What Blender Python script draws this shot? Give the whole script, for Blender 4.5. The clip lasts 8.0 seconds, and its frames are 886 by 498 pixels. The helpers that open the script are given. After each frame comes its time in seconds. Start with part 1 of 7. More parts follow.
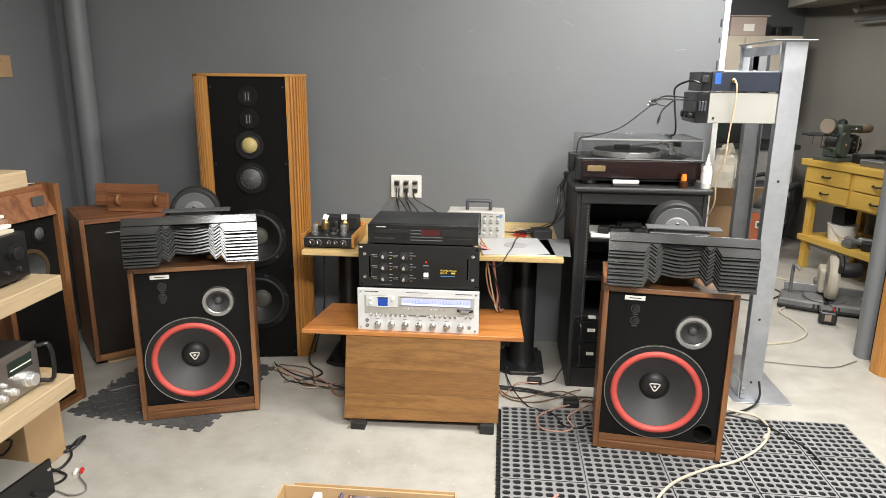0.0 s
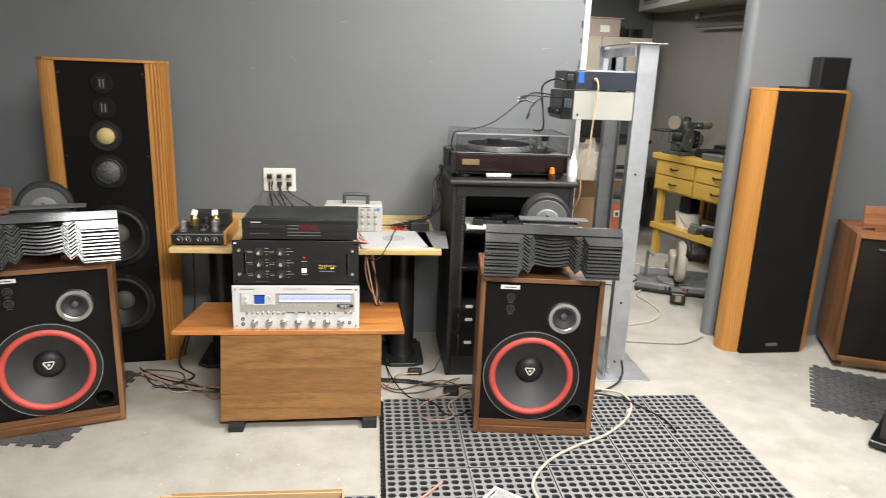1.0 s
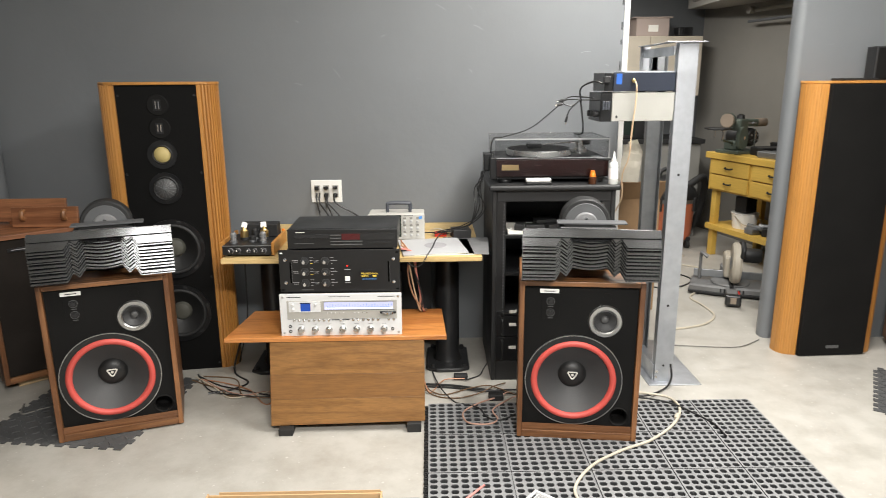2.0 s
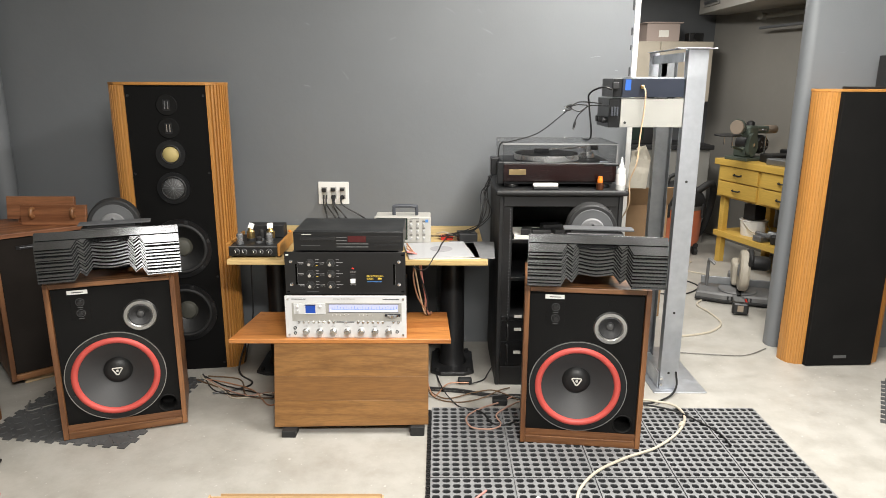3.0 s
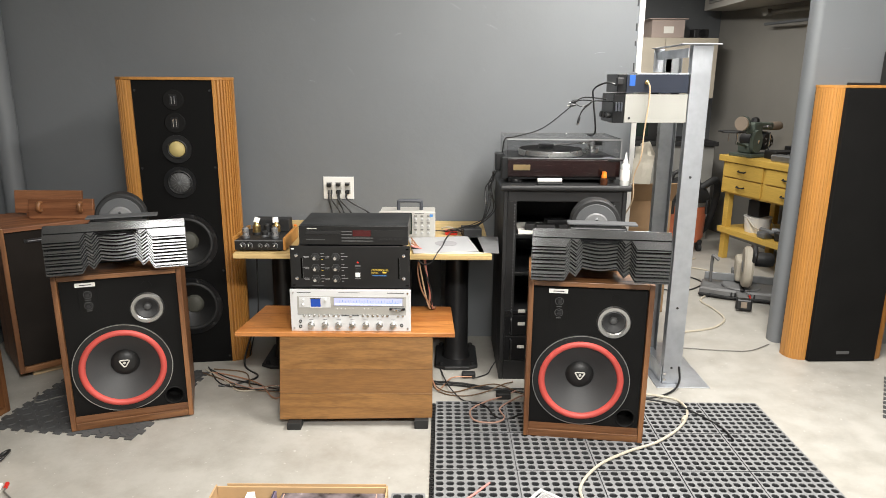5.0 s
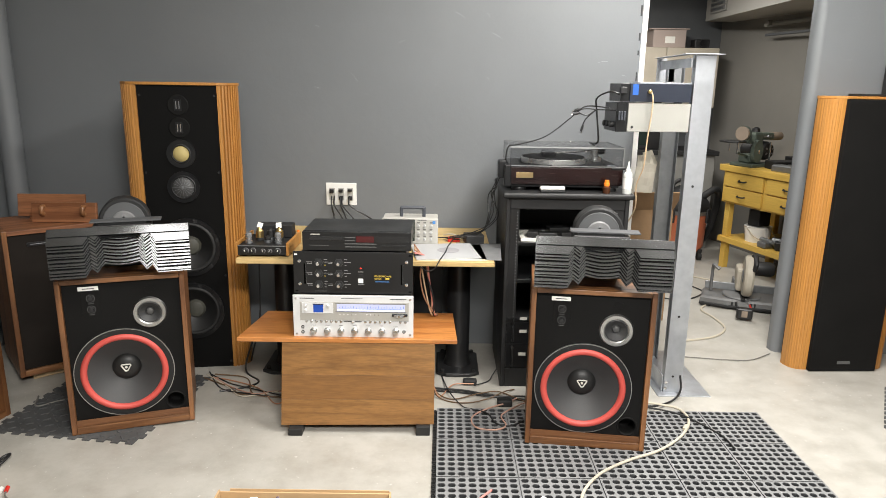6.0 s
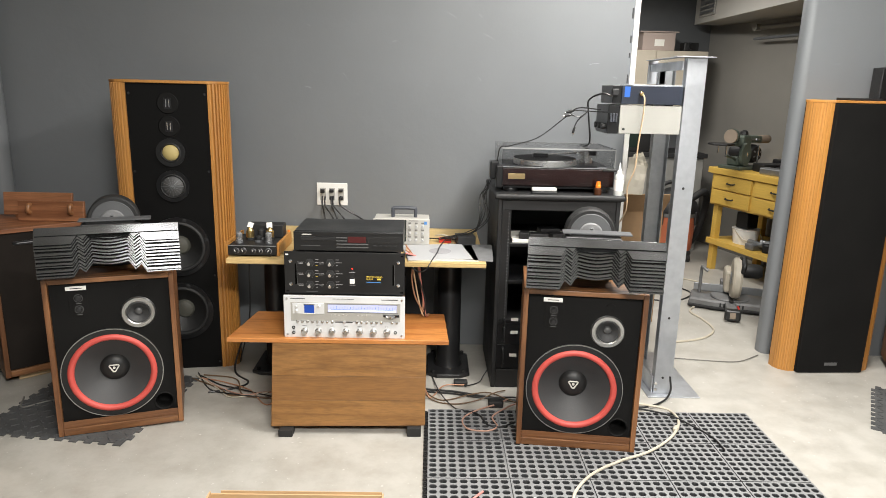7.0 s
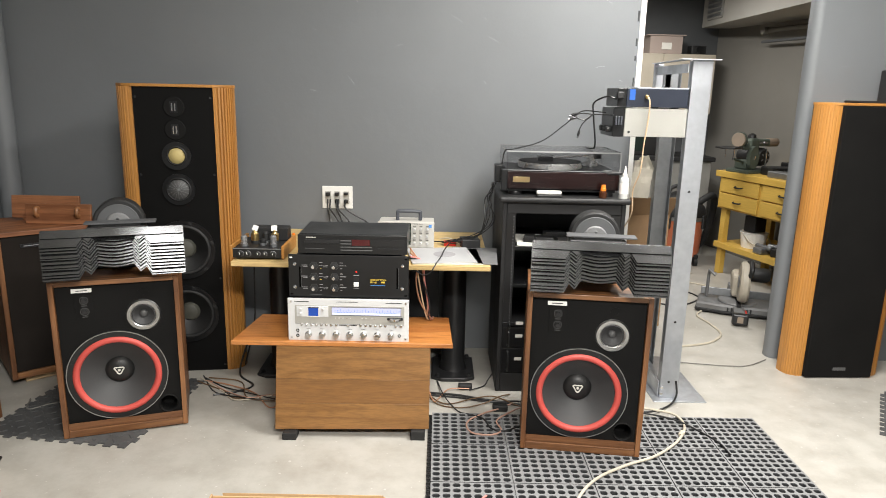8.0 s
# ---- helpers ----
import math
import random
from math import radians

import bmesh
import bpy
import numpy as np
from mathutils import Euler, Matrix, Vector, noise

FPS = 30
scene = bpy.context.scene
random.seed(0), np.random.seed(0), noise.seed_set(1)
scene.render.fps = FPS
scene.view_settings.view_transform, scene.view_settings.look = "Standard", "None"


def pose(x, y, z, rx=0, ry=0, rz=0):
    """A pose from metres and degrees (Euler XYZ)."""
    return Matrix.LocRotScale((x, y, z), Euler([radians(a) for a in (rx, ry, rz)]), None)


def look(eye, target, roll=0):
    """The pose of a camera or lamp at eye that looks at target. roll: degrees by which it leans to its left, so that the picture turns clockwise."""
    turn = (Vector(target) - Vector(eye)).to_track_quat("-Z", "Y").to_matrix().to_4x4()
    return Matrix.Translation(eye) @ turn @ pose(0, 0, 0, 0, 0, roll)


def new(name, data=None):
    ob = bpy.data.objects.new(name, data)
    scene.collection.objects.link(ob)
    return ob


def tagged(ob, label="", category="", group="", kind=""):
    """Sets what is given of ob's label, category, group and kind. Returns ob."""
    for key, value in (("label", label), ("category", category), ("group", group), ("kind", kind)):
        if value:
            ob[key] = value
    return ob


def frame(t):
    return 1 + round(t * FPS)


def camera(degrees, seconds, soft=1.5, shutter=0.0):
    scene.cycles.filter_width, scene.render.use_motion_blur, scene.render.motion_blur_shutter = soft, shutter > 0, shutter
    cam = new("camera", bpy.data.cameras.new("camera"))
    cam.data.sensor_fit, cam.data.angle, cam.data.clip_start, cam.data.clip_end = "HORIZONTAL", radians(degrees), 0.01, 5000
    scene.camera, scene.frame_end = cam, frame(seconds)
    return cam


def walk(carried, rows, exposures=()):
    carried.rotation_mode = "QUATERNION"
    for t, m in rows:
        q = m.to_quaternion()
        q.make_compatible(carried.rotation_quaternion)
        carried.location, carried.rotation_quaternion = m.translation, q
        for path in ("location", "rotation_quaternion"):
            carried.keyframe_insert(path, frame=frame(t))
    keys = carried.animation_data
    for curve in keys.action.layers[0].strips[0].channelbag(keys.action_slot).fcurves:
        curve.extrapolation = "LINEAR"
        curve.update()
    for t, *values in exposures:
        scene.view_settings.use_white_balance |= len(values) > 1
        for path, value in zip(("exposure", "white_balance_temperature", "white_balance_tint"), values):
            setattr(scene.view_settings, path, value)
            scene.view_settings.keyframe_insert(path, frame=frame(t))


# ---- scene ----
cam = camera(67.0, 8.0, 0.85, 0.4)
PATH = [
    (0, (0.308, 1.051, 1.449), (0.141, 2.982, 0.955), 0.6),
    (0.5, (0.264, 1.038, 1.462), (0.181, 2.975, 0.969), 1.2),
    (0.6, (0.268, 1.046, 1.477), (0.235, 2.9803, 0.9708), 1.16),
    (0.7, (0.269, 1.043, 1.472), (0.2761, 2.978, 0.9667), 1.14),
    (0.8, (0.27, 1.046, 1.471), (0.3254, 2.9798, 0.9624), 1.26),
    (0.9, (0.278, 1.052, 1.47), (0.4166, 2.9805, 0.9562), 1.64),
    (1, (0.28, 1.046, 1.459), (0.493, 2.968, 0.949), 2.2),
    (1.2, (0.305, 1.043, 1.456), (0.5372, 2.9619, 0.9411), 1.77),
    (1.5, (0.352, 1.016, 1.46), (0.53, 2.94, 0.943), 1.6),
    (1.7, (0.358, 1.021, 1.452), (0.4393, 2.954, 0.9453), -0.0),
    (2, (0.36, 1.004, 1.462), (0.396, 2.943, 0.972), -0.4),
    (2.2, (0.369, 1.012, 1.463), (0.3601, 2.9523, 0.9764), -0.23),
    (3.3, (0.366, 1.004, 1.471), (0.3854, 2.9446, 0.9881), 0.41),
    (3.5, (0.382, 0.989, 1.47), (0.387, 2.931, 0.992), 0.2),
    (4, (0.367, 0.989, 1.47), (0.327, 2.927, 0.979), -0.4),
    (4.5, (0.371, 0.992, 1.465), (0.362, 2.928, 0.964), 0.0),
    (6, (0.345, 0.984, 1.463), (0.352, 2.927, 0.99), 0.9),
    (6.5, (0.346, 0.984, 1.466), (0.369, 2.927, 0.992), 1.6),
    (7, (0.328, 0.989, 1.461), (0.371, 2.933, 0.991), 1.4),
    (7.5, (0.336, 0.996, 1.463), (0.392, 2.937, 0.986), 1.7),
    (8, (0.346, 0.992, 1.457), (0.364, 2.939, 0.998), 1.3),
]
walk(cam, [(t, look(eye, target, roll)) for t, eye, target, roll in PATH])

EXPOSURE = 0.14
LAMPS = [(1.5, 3.3, 2.70, 90, 108), (-0.04, 2.56, 2.70, 0, 25), (1.0, 0.4, 2.70, 0, 242), (1.9, 6.3, 2.36, 90, 33)]

# ---- world and lamps ----
world = bpy.data.worlds.new("world")
scene.world = world
world.use_nodes = True
world.node_tree.nodes["Background"].inputs[0].default_value = (0.55, 0.6, 0.7, 1)
world.node_tree.nodes["Background"].inputs[1].default_value = 0.05
scene.view_settings.exposure = EXPOSURE


def ceiling_lamp(x, y, z, rz, length, width, watts, colour):
    data = bpy.data.lights.new("tube_light", "AREA")
    data.shape, data.size, data.size_y, data.energy, data.color = "RECTANGLE", length, width, watts, colour
    ob = new("tube_light", data)
    ob.matrix_world = pose(x, y, z, 0, 0, rz)
    return ob


for lx, ly, lz, lr, watts in LAMPS:
    ceiling_lamp(lx, ly, lz, lr, 1.2, 0.3, watts, (1.0, 0.975, 0.93))

# ---- materials ----
def shader(name):
    m = bpy.data.materials.new(name)
    m.use_nodes = True
    n = m.node_tree
    return m, n, n.nodes["Principled BSDF"]


def coords(n, scale, kind="Object"):
    c = n.nodes.new("ShaderNodeTexCoord")
    p = n.nodes.new("ShaderNodeMapping")
    p.inputs["Scale"].default_value = scale
    n.links.new(c.outputs[kind], p.inputs["Vector"])
    return p.outputs[0]


def noise_of(n, vec, scale, detail=4.0, rough=0.55):
    t = n.nodes.new("ShaderNodeTexNoise")
    t.inputs["Scale"].default_value, t.inputs["Detail"].default_value, t.inputs["Roughness"].default_value = scale, detail, rough
    n.links.new(vec, t.inputs["Vector"])
    return t.outputs["Fac"]


def ramp(n, fac, stops):
    r = n.nodes.new("ShaderNodeValToRGB")
    e = r.color_ramp.elements
    while len(e) < len(stops):
        e.new(0.5)
    for i, (p, c) in enumerate(stops):
        e[i].position, e[i].color = p, (*c, 1)
    n.links.new(fac, r.inputs[0])
    return r.outputs[0]


def mixed(n, a, b, fac, kind="MIX"):
    x = n.nodes.new("ShaderNodeMix")
    x.data_type, x.blend_type = "RGBA", kind
    for sock, v in ((x.inputs[0], fac), (x.inputs[6], a), (x.inputs[7], b)):
        if isinstance(v, (float, int)):
            sock.default_value = v
        elif isinstance(v, tuple):
            sock.default_value = (*v, 1)
        else:
            n.links.new(v, sock)
    return x.outputs[2]


def bumped(n, b, height, strength, distance):
    u = n.nodes.new("ShaderNodeBump")
    u.inputs["Strength"].default_value, u.inputs["Distance"].default_value = strength, distance
    n.links.new(height, u.inputs["Height"])
    n.links.new(u.outputs[0], b.inputs["Normal"])


def shade(c, k):
    return tuple(min(1.0, v * k) for v in c)


def plain(name, colour, rough=0.5, metal=0.0, vary=0.15, grain=120.0, bump=0.1, large=4.0, spec=0.5):
    """A paint, plastic or metal with fine grain, blotches and uneven gloss."""
    m, n, b = shader(name)
    v = coords(n, (1, 1, 1))
    f, g = noise_of(n, v, grain), noise_of(n, v, large, 3)
    c = ramp(n, g, [(0.3, shade(colour, 1 - vary)), (0.7, shade(colour, 1 + vary))])
    c = mixed(n, c, ramp(n, f, [(0.3, (0.75,) * 3), (0.7, (1,) * 3)]), vary, "MULTIPLY")
    n.links.new(c, b.inputs["Base Color"])
    r = ramp(n, g, [(0.3, (max(0.02, rough - 0.08),) * 3), (0.7, (min(1, rough + 0.08),) * 3)])
    n.links.new(r, b.inputs["Roughness"])
    b.inputs["Metallic"].default_value = metal
    b.inputs["Specular IOR Level"].default_value = spec
    if bump:
        bumped(n, b, f, bump, 0.002)
    return m


def timber(name, dark, light, axis="x", ring=9.0, rough=0.42, per_piece=0.0, pores=0.55, stretch=0.07, rings=9.0):
    """Sawn wood with long grain along one axis."""
    m, n, b = shader(name)
    s = {"x": (stretch, 1, 1), "y": (1, stretch, 1), "z": (1, 1, stretch)}[axis]
    v = coords(n, s)
    if per_piece:
        info = n.nodes.new("ShaderNodeObjectInfo")
        add = n.nodes.new("ShaderNodeVectorMath")
        add.operation = "ADD"
        n.links.new(v, add.inputs[0])
        mul = n.nodes.new("ShaderNodeMath")
        mul.operation, mul.inputs[1].default_value = "MULTIPLY", 7.0
        n.links.new(info.outputs["Random"], mul.inputs[0])
        n.links.new(mul.outputs[0], add.inputs[1])
        v = add.outputs[0]
    warp = noise_of(n, v, ring, 3, 0.5)
    w = n.nodes.new("ShaderNodeMath")
    w.operation, w.inputs[1].default_value = "MULTIPLY", rings
    n.links.new(warp, w.inputs[0])
    fr = n.nodes.new("ShaderNodeMath")
    fr.operation, fr.inputs[1].default_value = "PINGPONG", 1.0
    n.links.new(w.outputs[0], fr.inputs[0])
    fine = noise_of(n, v, 160, 3, 0.6)
    c = ramp(n, fr.outputs[0], [(0.0, dark), (0.55, light), (1.0, shade(light, 1.08))])
    c = mixed(n, c, ramp(n, fine, [(0.35, (0.55,) * 3), (0.62, (1,) * 3)]), pores, "MULTIPLY")
    if per_piece:
        tone = ramp(n, info.outputs["Random"], [(0, (1 - per_piece,) * 3), (1, (1,) * 3)])
        c = mixed(n, c, tone, 1.0, "MULTIPLY")
    n.links.new(c, b.inputs["Base Color"])
    n.links.new(ramp(n, fine, [(0.2, (rough + 0.12,) * 3), (0.8, (rough - 0.06,) * 3)]), b.inputs["Roughness"])
    bumped(n, b, fine, 0.15, 0.001)
    return m


def wall_paint(name, colour, rough=0.5):
    """Rolled paint over patched plaster, with trowel ridges and faint scuffs."""
    m, n, b = shader(name)
    v = coords(n, (1, 1, 1))
    big, fine, mid = noise_of(n, v, 1.1, 4, 0.6), noise_of(n, v, 170, 3), noise_of(n, v, 6, 5, 0.65)
    c = ramp(n, big, [(0.3, shade(colour, 0.94)), (0.7, shade(colour, 1.06))])
    scuff = noise_of(n, coords(n, (2, 2, 9)), 3.2, 7, 0.7)
    c = mixed(n, c, shade(colour, 1.35), ramp(n, scuff, [(0.66, (0,) * 3), (0.74, (0.35,) * 3)]))
    n.links.new(c, b.inputs["Base Color"])
    n.links.new(ramp(n, mid, [(0.3, (rough - 0.06,) * 3), (0.7, (rough + 0.1,) * 3)]), b.inputs["Roughness"])
    ridge = n.nodes.new("ShaderNodeTexNoise")
    ridge.noise_type = "RIDGED_MULTIFRACTAL"
    ridge.inputs["Scale"].default_value, ridge.inputs["Detail"].default_value, ridge.inputs["Distortion"].default_value = 3.4, 5.0, 0.7
    n.links.new(v, ridge.inputs["Vector"])
    patch = ramp(n, noise_of(n, v, 1.7, 2, 0.5), [(0.45, (0.06,) * 3), (0.62, (0.5,) * 3)])
    h = mixed(n, mixed(n, mid, fine, 0.07), ridge.outputs["Fac"], patch)
    bumped(n, b, h, 0.5, 0.006)
    return m


def concrete(name):
    m, n, b = shader(name)
    v = coords(n, (1, 1, 1))
    big, mid, fine = noise_of(n, v, 1.3, 6, 0.62), noise_of(n, v, 7, 6, 0.7), noise_of(n, v, 90, 4)
    c = ramp(n, big, [(0.3, (0.375, 0.355, 0.318)), (0.5, (0.41, 0.392, 0.355)), (0.72, (0.445, 0.428, 0.39))])
    c = mixed(n, c, ramp(n, mid, [(0.3, (0.70, 0.69, 0.66)), (0.6, (1, 1, 1))]), 0.7, "MULTIPLY")
    patch = noise_of(n, v, 3.1, 3, 0.5)
    c = mixed(n, c, (0.6, 0.585, 0.55), ramp(n, patch, [(0.71, (0,) * 3), (0.735, (0.45,) * 3)]))
    speck = noise_of(n, v, 55, 2, 0.4)
    c = mixed(n, c, (0.62, 0.61, 0.58), ramp(n, speck, [(0.7, (0,) * 3), (0.75, (0.5,) * 3)]))
    n.links.new(c, b.inputs["Base Color"])
    n.links.new(ramp(n, mid, [(0.3, (0.36,) * 3), (0.7, (0.62,) * 3)]), b.inputs["Roughness"])
    bumped(n, b, mixed(n, mid, fine, 0.4), 0.12, 0.004)
    return m


def metal_sheet(name, colour, rough=0.35):
    """Bare or galvanised metal with cloudy spangle and fine scratches."""
    m, n, b = shader(name)
    v = coords(n, (1, 1, 1))
    cloud, scr = noise_of(n, v, 11, 3, 0.55), noise_of(n, coords(n, (60, 60, 2)), 8, 3)
    n.links.new(ramp(n, cloud, [(0.3, shade(colour, 0.84)), (0.7, shade(colour, 1.08))]), b.inputs["Base Color"])
    n.links.new(ramp(n, cloud, [(0.3, (rough + 0.15,) * 3), (0.7, (rough - 0.05,) * 3)]), b.inputs["Roughness"])
    b.inputs["Metallic"].default_value = 0.9
    bumped(n, b, scr, 0.05, 0.001)
    return m


def cloth(name, colour):
    """Woven grille cloth."""
    m, n, b = shader(name)
    v = coords(n, (1, 1, 1))
    w = n.nodes.new("ShaderNodeTexChecker")
    w.inputs["Scale"].default_value = 420
    n.links.new(v, w.inputs["Vector"])
    g = noise_of(n, v, 5, 4)
    c = ramp(n, g, [(0.3, shade(colour, 0.8)), (0.7, shade(colour, 1.25))])
    n.links.new(c, b.inputs["Base Color"])
    b.inputs["Roughness"].default_value = 0.95
    b.inputs["Specular IOR Level"].default_value = 0.15
    bumped(n, b, w.outputs["Fac"], 0.25, 0.001)
    return m


def glow(name, colour, strength, rough=0.2):
    m, n, b = shader(name)
    b.inputs["Base Color"].default_value = (*shade(colour, 0.5), 1)
    b.inputs["Roughness"].default_value = rough
    b.inputs["Emission Color"].default_value = (*colour, 1)
    b.inputs["Emission Strength"].default_value = strength
    return m


def clear(name, colour, rough=0.03, alpha=0.25):
    """Thin clear plastic or glass: part of the light goes straight through."""
    m, n, b = shader(name)
    b.inputs["Base Color"].default_value = (*colour, 1)
    b.inputs["Roughness"].default_value = rough
    b.inputs["Alpha"].default_value = alpha
    b.inputs["Coat Weight"].default_value = 0.25
    return m


def dusty_rubber_shaded_sides(name):
    """Rubber with pale dust on what faces up; sides are near black, shade put into the colour."""
    m, n, b = shader(name)
    v = coords(n, (1, 1, 1))
    f, g = noise_of(n, v, 90, 4), noise_of(n, v, 9, 4)
    geo = n.nodes.new("ShaderNodeNewGeometry")
    up = n.nodes.new("ShaderNodeSeparateXYZ")
    n.links.new(geo.outputs["Normal"], up.inputs[0])
    dust = mixed(n, ramp(n, g, [(0.3, (0.185, 0.188, 0.192)), (0.7, (0.25, 0.252, 0.253))]), ramp(n, f, [(0.3, (0.7,) * 3), (0.7, (1,) * 3)]), 0.5, "MULTIPLY")
    # side faces take a near-black colour that imitates shade inside the mat's holes
    c = mixed(n, (0.032, 0.033, 0.035), dust, ramp(n, up.outputs[2], [(0.55, (0,) * 3), (0.95, (1,) * 3)]))
    n.links.new(c, b.inputs["Base Color"])
    b.inputs["Roughness"].default_value = 0.62
    bumped(n, b, f, 0.3, 0.002)
    return m


M = {}
M["wall"] = wall_paint("grey_wall_paint", (0.162, 0.171, 0.180), 0.42)
M["taupe"] = wall_paint("taupe_wall_paint", (0.21, 0.20, 0.18), 0.6)
M["dark_wall"] = wall_paint("dark_grey_wall_paint", (0.095, 0.10, 0.105), 0.7)
M["soffit_paint"] = wall_paint("pale_soffit_paint", (0.36, 0.345, 0.315), 0.7)
M["white_paint"] = plain("white_paint", (0.78, 0.77, 0.74), 0.5)
M["scuff"] = plain("pale_scuff", (0.30, 0.31, 0.315), 0.6)
M["ceiling"] = wall_paint("ceiling_paint", (0.55, 0.53, 0.48), 0.8)
M["concrete"] = concrete("concrete")
M["walnut"] = timber("walnut_veneer", (0.125, 0.050, 0.019), (0.25, 0.110, 0.043), "z", 8, 0.38)
M["walnut_x"] = timber("walnut_veneer_along", (0.135, 0.056, 0.021), (0.27, 0.122, 0.048), "x", 8, 0.38)
M["oak_honey"] = timber("honey_oak", (0.35, 0.152, 0.034), (0.43, 0.197, 0.046), "z", 7, 0.38, 0.0, 0.35, 0.05, 6.0)
M["oak_smooth"] = timber("smooth_honey_oak", (0.38, 0.168, 0.036), (0.44, 0.20, 0.046), "z", 5, 0.36, 0.0, 0.3, 0.05, 4.0)
M["cherry"] = timber("cherry_board", (0.37, 0.13, 0.034), (0.50, 0.20, 0.055), "x", 6, 0.3, 0.0, 0.5, 0.1, 11.0)
M["plank"] = timber("brown_oak_plank", (0.200, 0.092, 0.025), (0.252, 0.122, 0.037), "x", 7.0, 0.4, 0.1, 0.55, 0.13, 14.0)
M["plank_mid"] = timber("darker_oak_plank", (0.168, 0.075, 0.020), (0.210, 0.098, 0.029), "x", 6, 0.4, 0.1, 0.5, 0.1, 9.0)
M["pine"] = timber("pale_pine", (0.52, 0.37, 0.20), (0.60, 0.44, 0.26), "x", 7, 0.5)
M["pine_yellow"] = timber("varnished_yellow_pine", (0.50, 0.35, 0.14), (0.60, 0.43, 0.19), "x", 5, 0.45)
M["pine_y"] = timber("pale_pine_along", (0.42, 0.315, 0.19), (0.46, 0.35, 0.215), "y", 3, 0.5, 0.0, 0.3, 0.05, 4.0)
M["yellow_wood"] = timber("yellow_varnished_wood", (0.60, 0.38, 0.075), (0.68, 0.45, 0.10), "y", 3, 0.4, 0.0, 0.25, 0.05, 4.0)
M["old_wood"] = timber("old_brown_wood", (0.17, 0.062, 0.024), (0.30, 0.125, 0.055), "x", 8, 0.45)
M["mahogany"] = timber("dark_mahogany", (0.008, 0.003, 0.003), (0.015, 0.005, 0.0045), "x", 6, 0.2)
M["baffle"] = plain("black_baffle", (0.0062, 0.006, 0.0058), 0.7, 0, 0.25, 300, 0.35, spec=0.16)
M["tower_front"] = plain("black_tower_front", (0.0042, 0.0041, 0.004), 0.72, 0, 0.25, 300, 0.3, spec=0.12)
M["grille"] = cloth("black_grille_cloth", (0.0068, 0.0065, 0.0062))
M["grille_brown"] = cloth("brown_black_grille_cloth", (0.016, 0.013, 0.011))
M["black_paint"] = plain("black_paint", (0.012, 0.012, 0.0125), 0.38, 0, 0.2, 200, 0.12)
M["black_satin"] = plain("black_satin_metal", (0.007, 0.0072, 0.0078), 0.34, 0.0, 0.15, 400, 0.06)
M["black_rough"] = plain("black_crinkle_paint", (0.011, 0.011, 0.0115), 0.55, 0, 0.2, 260, 0.3)
M["slot_black"] = plain("unlit_slot_black", (0.002, 0.002, 0.002), 0.8, 0, 0.1, 200, 0.0, spec=0.05)
M["rubber"] = dusty_rubber_shaded_sides("grey_rubber")
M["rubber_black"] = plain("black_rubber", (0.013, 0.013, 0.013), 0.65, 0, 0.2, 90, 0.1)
M["foam"] = plain("grey_foam_tile", (0.078, 0.079, 0.08), 0.6, 0, 0.3, 60, 0.5)
M["red"] = plain("red_foam_surround", (0.53, 0.075, 0.06), 0.5, 0, 0.12, 200, 0.1)
M["cone"] = plain("grey_paper_cone", (0.042, 0.042, 0.043), 0.55, 0, 0.2, 150, 0.25)
M["cone_black"] = plain("black_cone", (0.012, 0.012, 0.012), 0.5, 0, 0.2, 150, 0.2)
M["silver"] = plain("brushed_silver", (0.78, 0.78, 0.77), 0.28, 0.75, 0.06, 300, 0.05)
M["skirt_grey"] = plain("dark_grey_skirt", (0.03, 0.03, 0.031), 0.4, 0, 0.1, 200, 0.05)
M["knob_steel"] = plain("turned_steel_knob", (0.72, 0.72, 0.71), 0.24, 1.0, 0.08, 300, 0.03)
M["face"] = plain("silver_faceplate", (0.76, 0.765, 0.77), 0.36, 0.3, 0.05, 300, 0.04)
M["champagne"] = plain("champagne_panel", (0.50, 0.485, 0.45), 0.38, 0.4, 0.06, 300, 0.04)
M["steel_face"] = plain("brushed_steel_face", (0.40, 0.395, 0.38), 0.34, 0.9, 0.12, 260, 0.04)
M["bright_ring"] = plain("polished_steel_ring", (0.46, 0.46, 0.45), 0.36, 1.0, 0.1, 120, 0.03)
M["chrome"] = plain("chrome", (0.78, 0.78, 0.78), 0.14, 1.0, 0.05, 60, 0.0)
M["alu"] = metal_sheet("galvanised_aluminium", (0.54, 0.56, 0.595), 0.42)
M["steel_dark"] = metal_sheet("dull_steel", (0.30, 0.31, 0.32), 0.45)
M["lens_metal"] = plain("grey_black_lens_plate", (0.105, 0.107, 0.11), 0.2, 0.85, 0.03, 200, 0.0)
M["driver_grey"] = plain("grey_driver_casting", (0.085, 0.087, 0.09), 0.6, 0.1, 0.15, 150, 0.15)
M["hub_grey"] = plain("pale_driver_hub", (0.17, 0.17, 0.172), 0.55, 0.1, 0.1, 150, 0.1)
M["yellow_dome"] = plain("yellow_midrange_dome", (0.44, 0.35, 0.14), 0.6, 0, 0.1, 200, 0.15)
M["olive_cap"] = plain("olive_grey_cap", (0.075, 0.074, 0.06), 0.55, 0, 0.15, 200, 0.15)
M["grey_dome"] = plain("grey_mesh_dome", (0.08, 0.08, 0.08), 0.5, 0.2, 0.2, 300, 0.4)
M["gold"] = plain("gold_capacitor", (0.46, 0.33, 0.14), 0.3, 0.9, 0.08, 200, 0.05)
M["brass"] = plain("brass_plate", (0.45, 0.33, 0.17), 0.35, 0.9, 0.1, 200, 0.05)
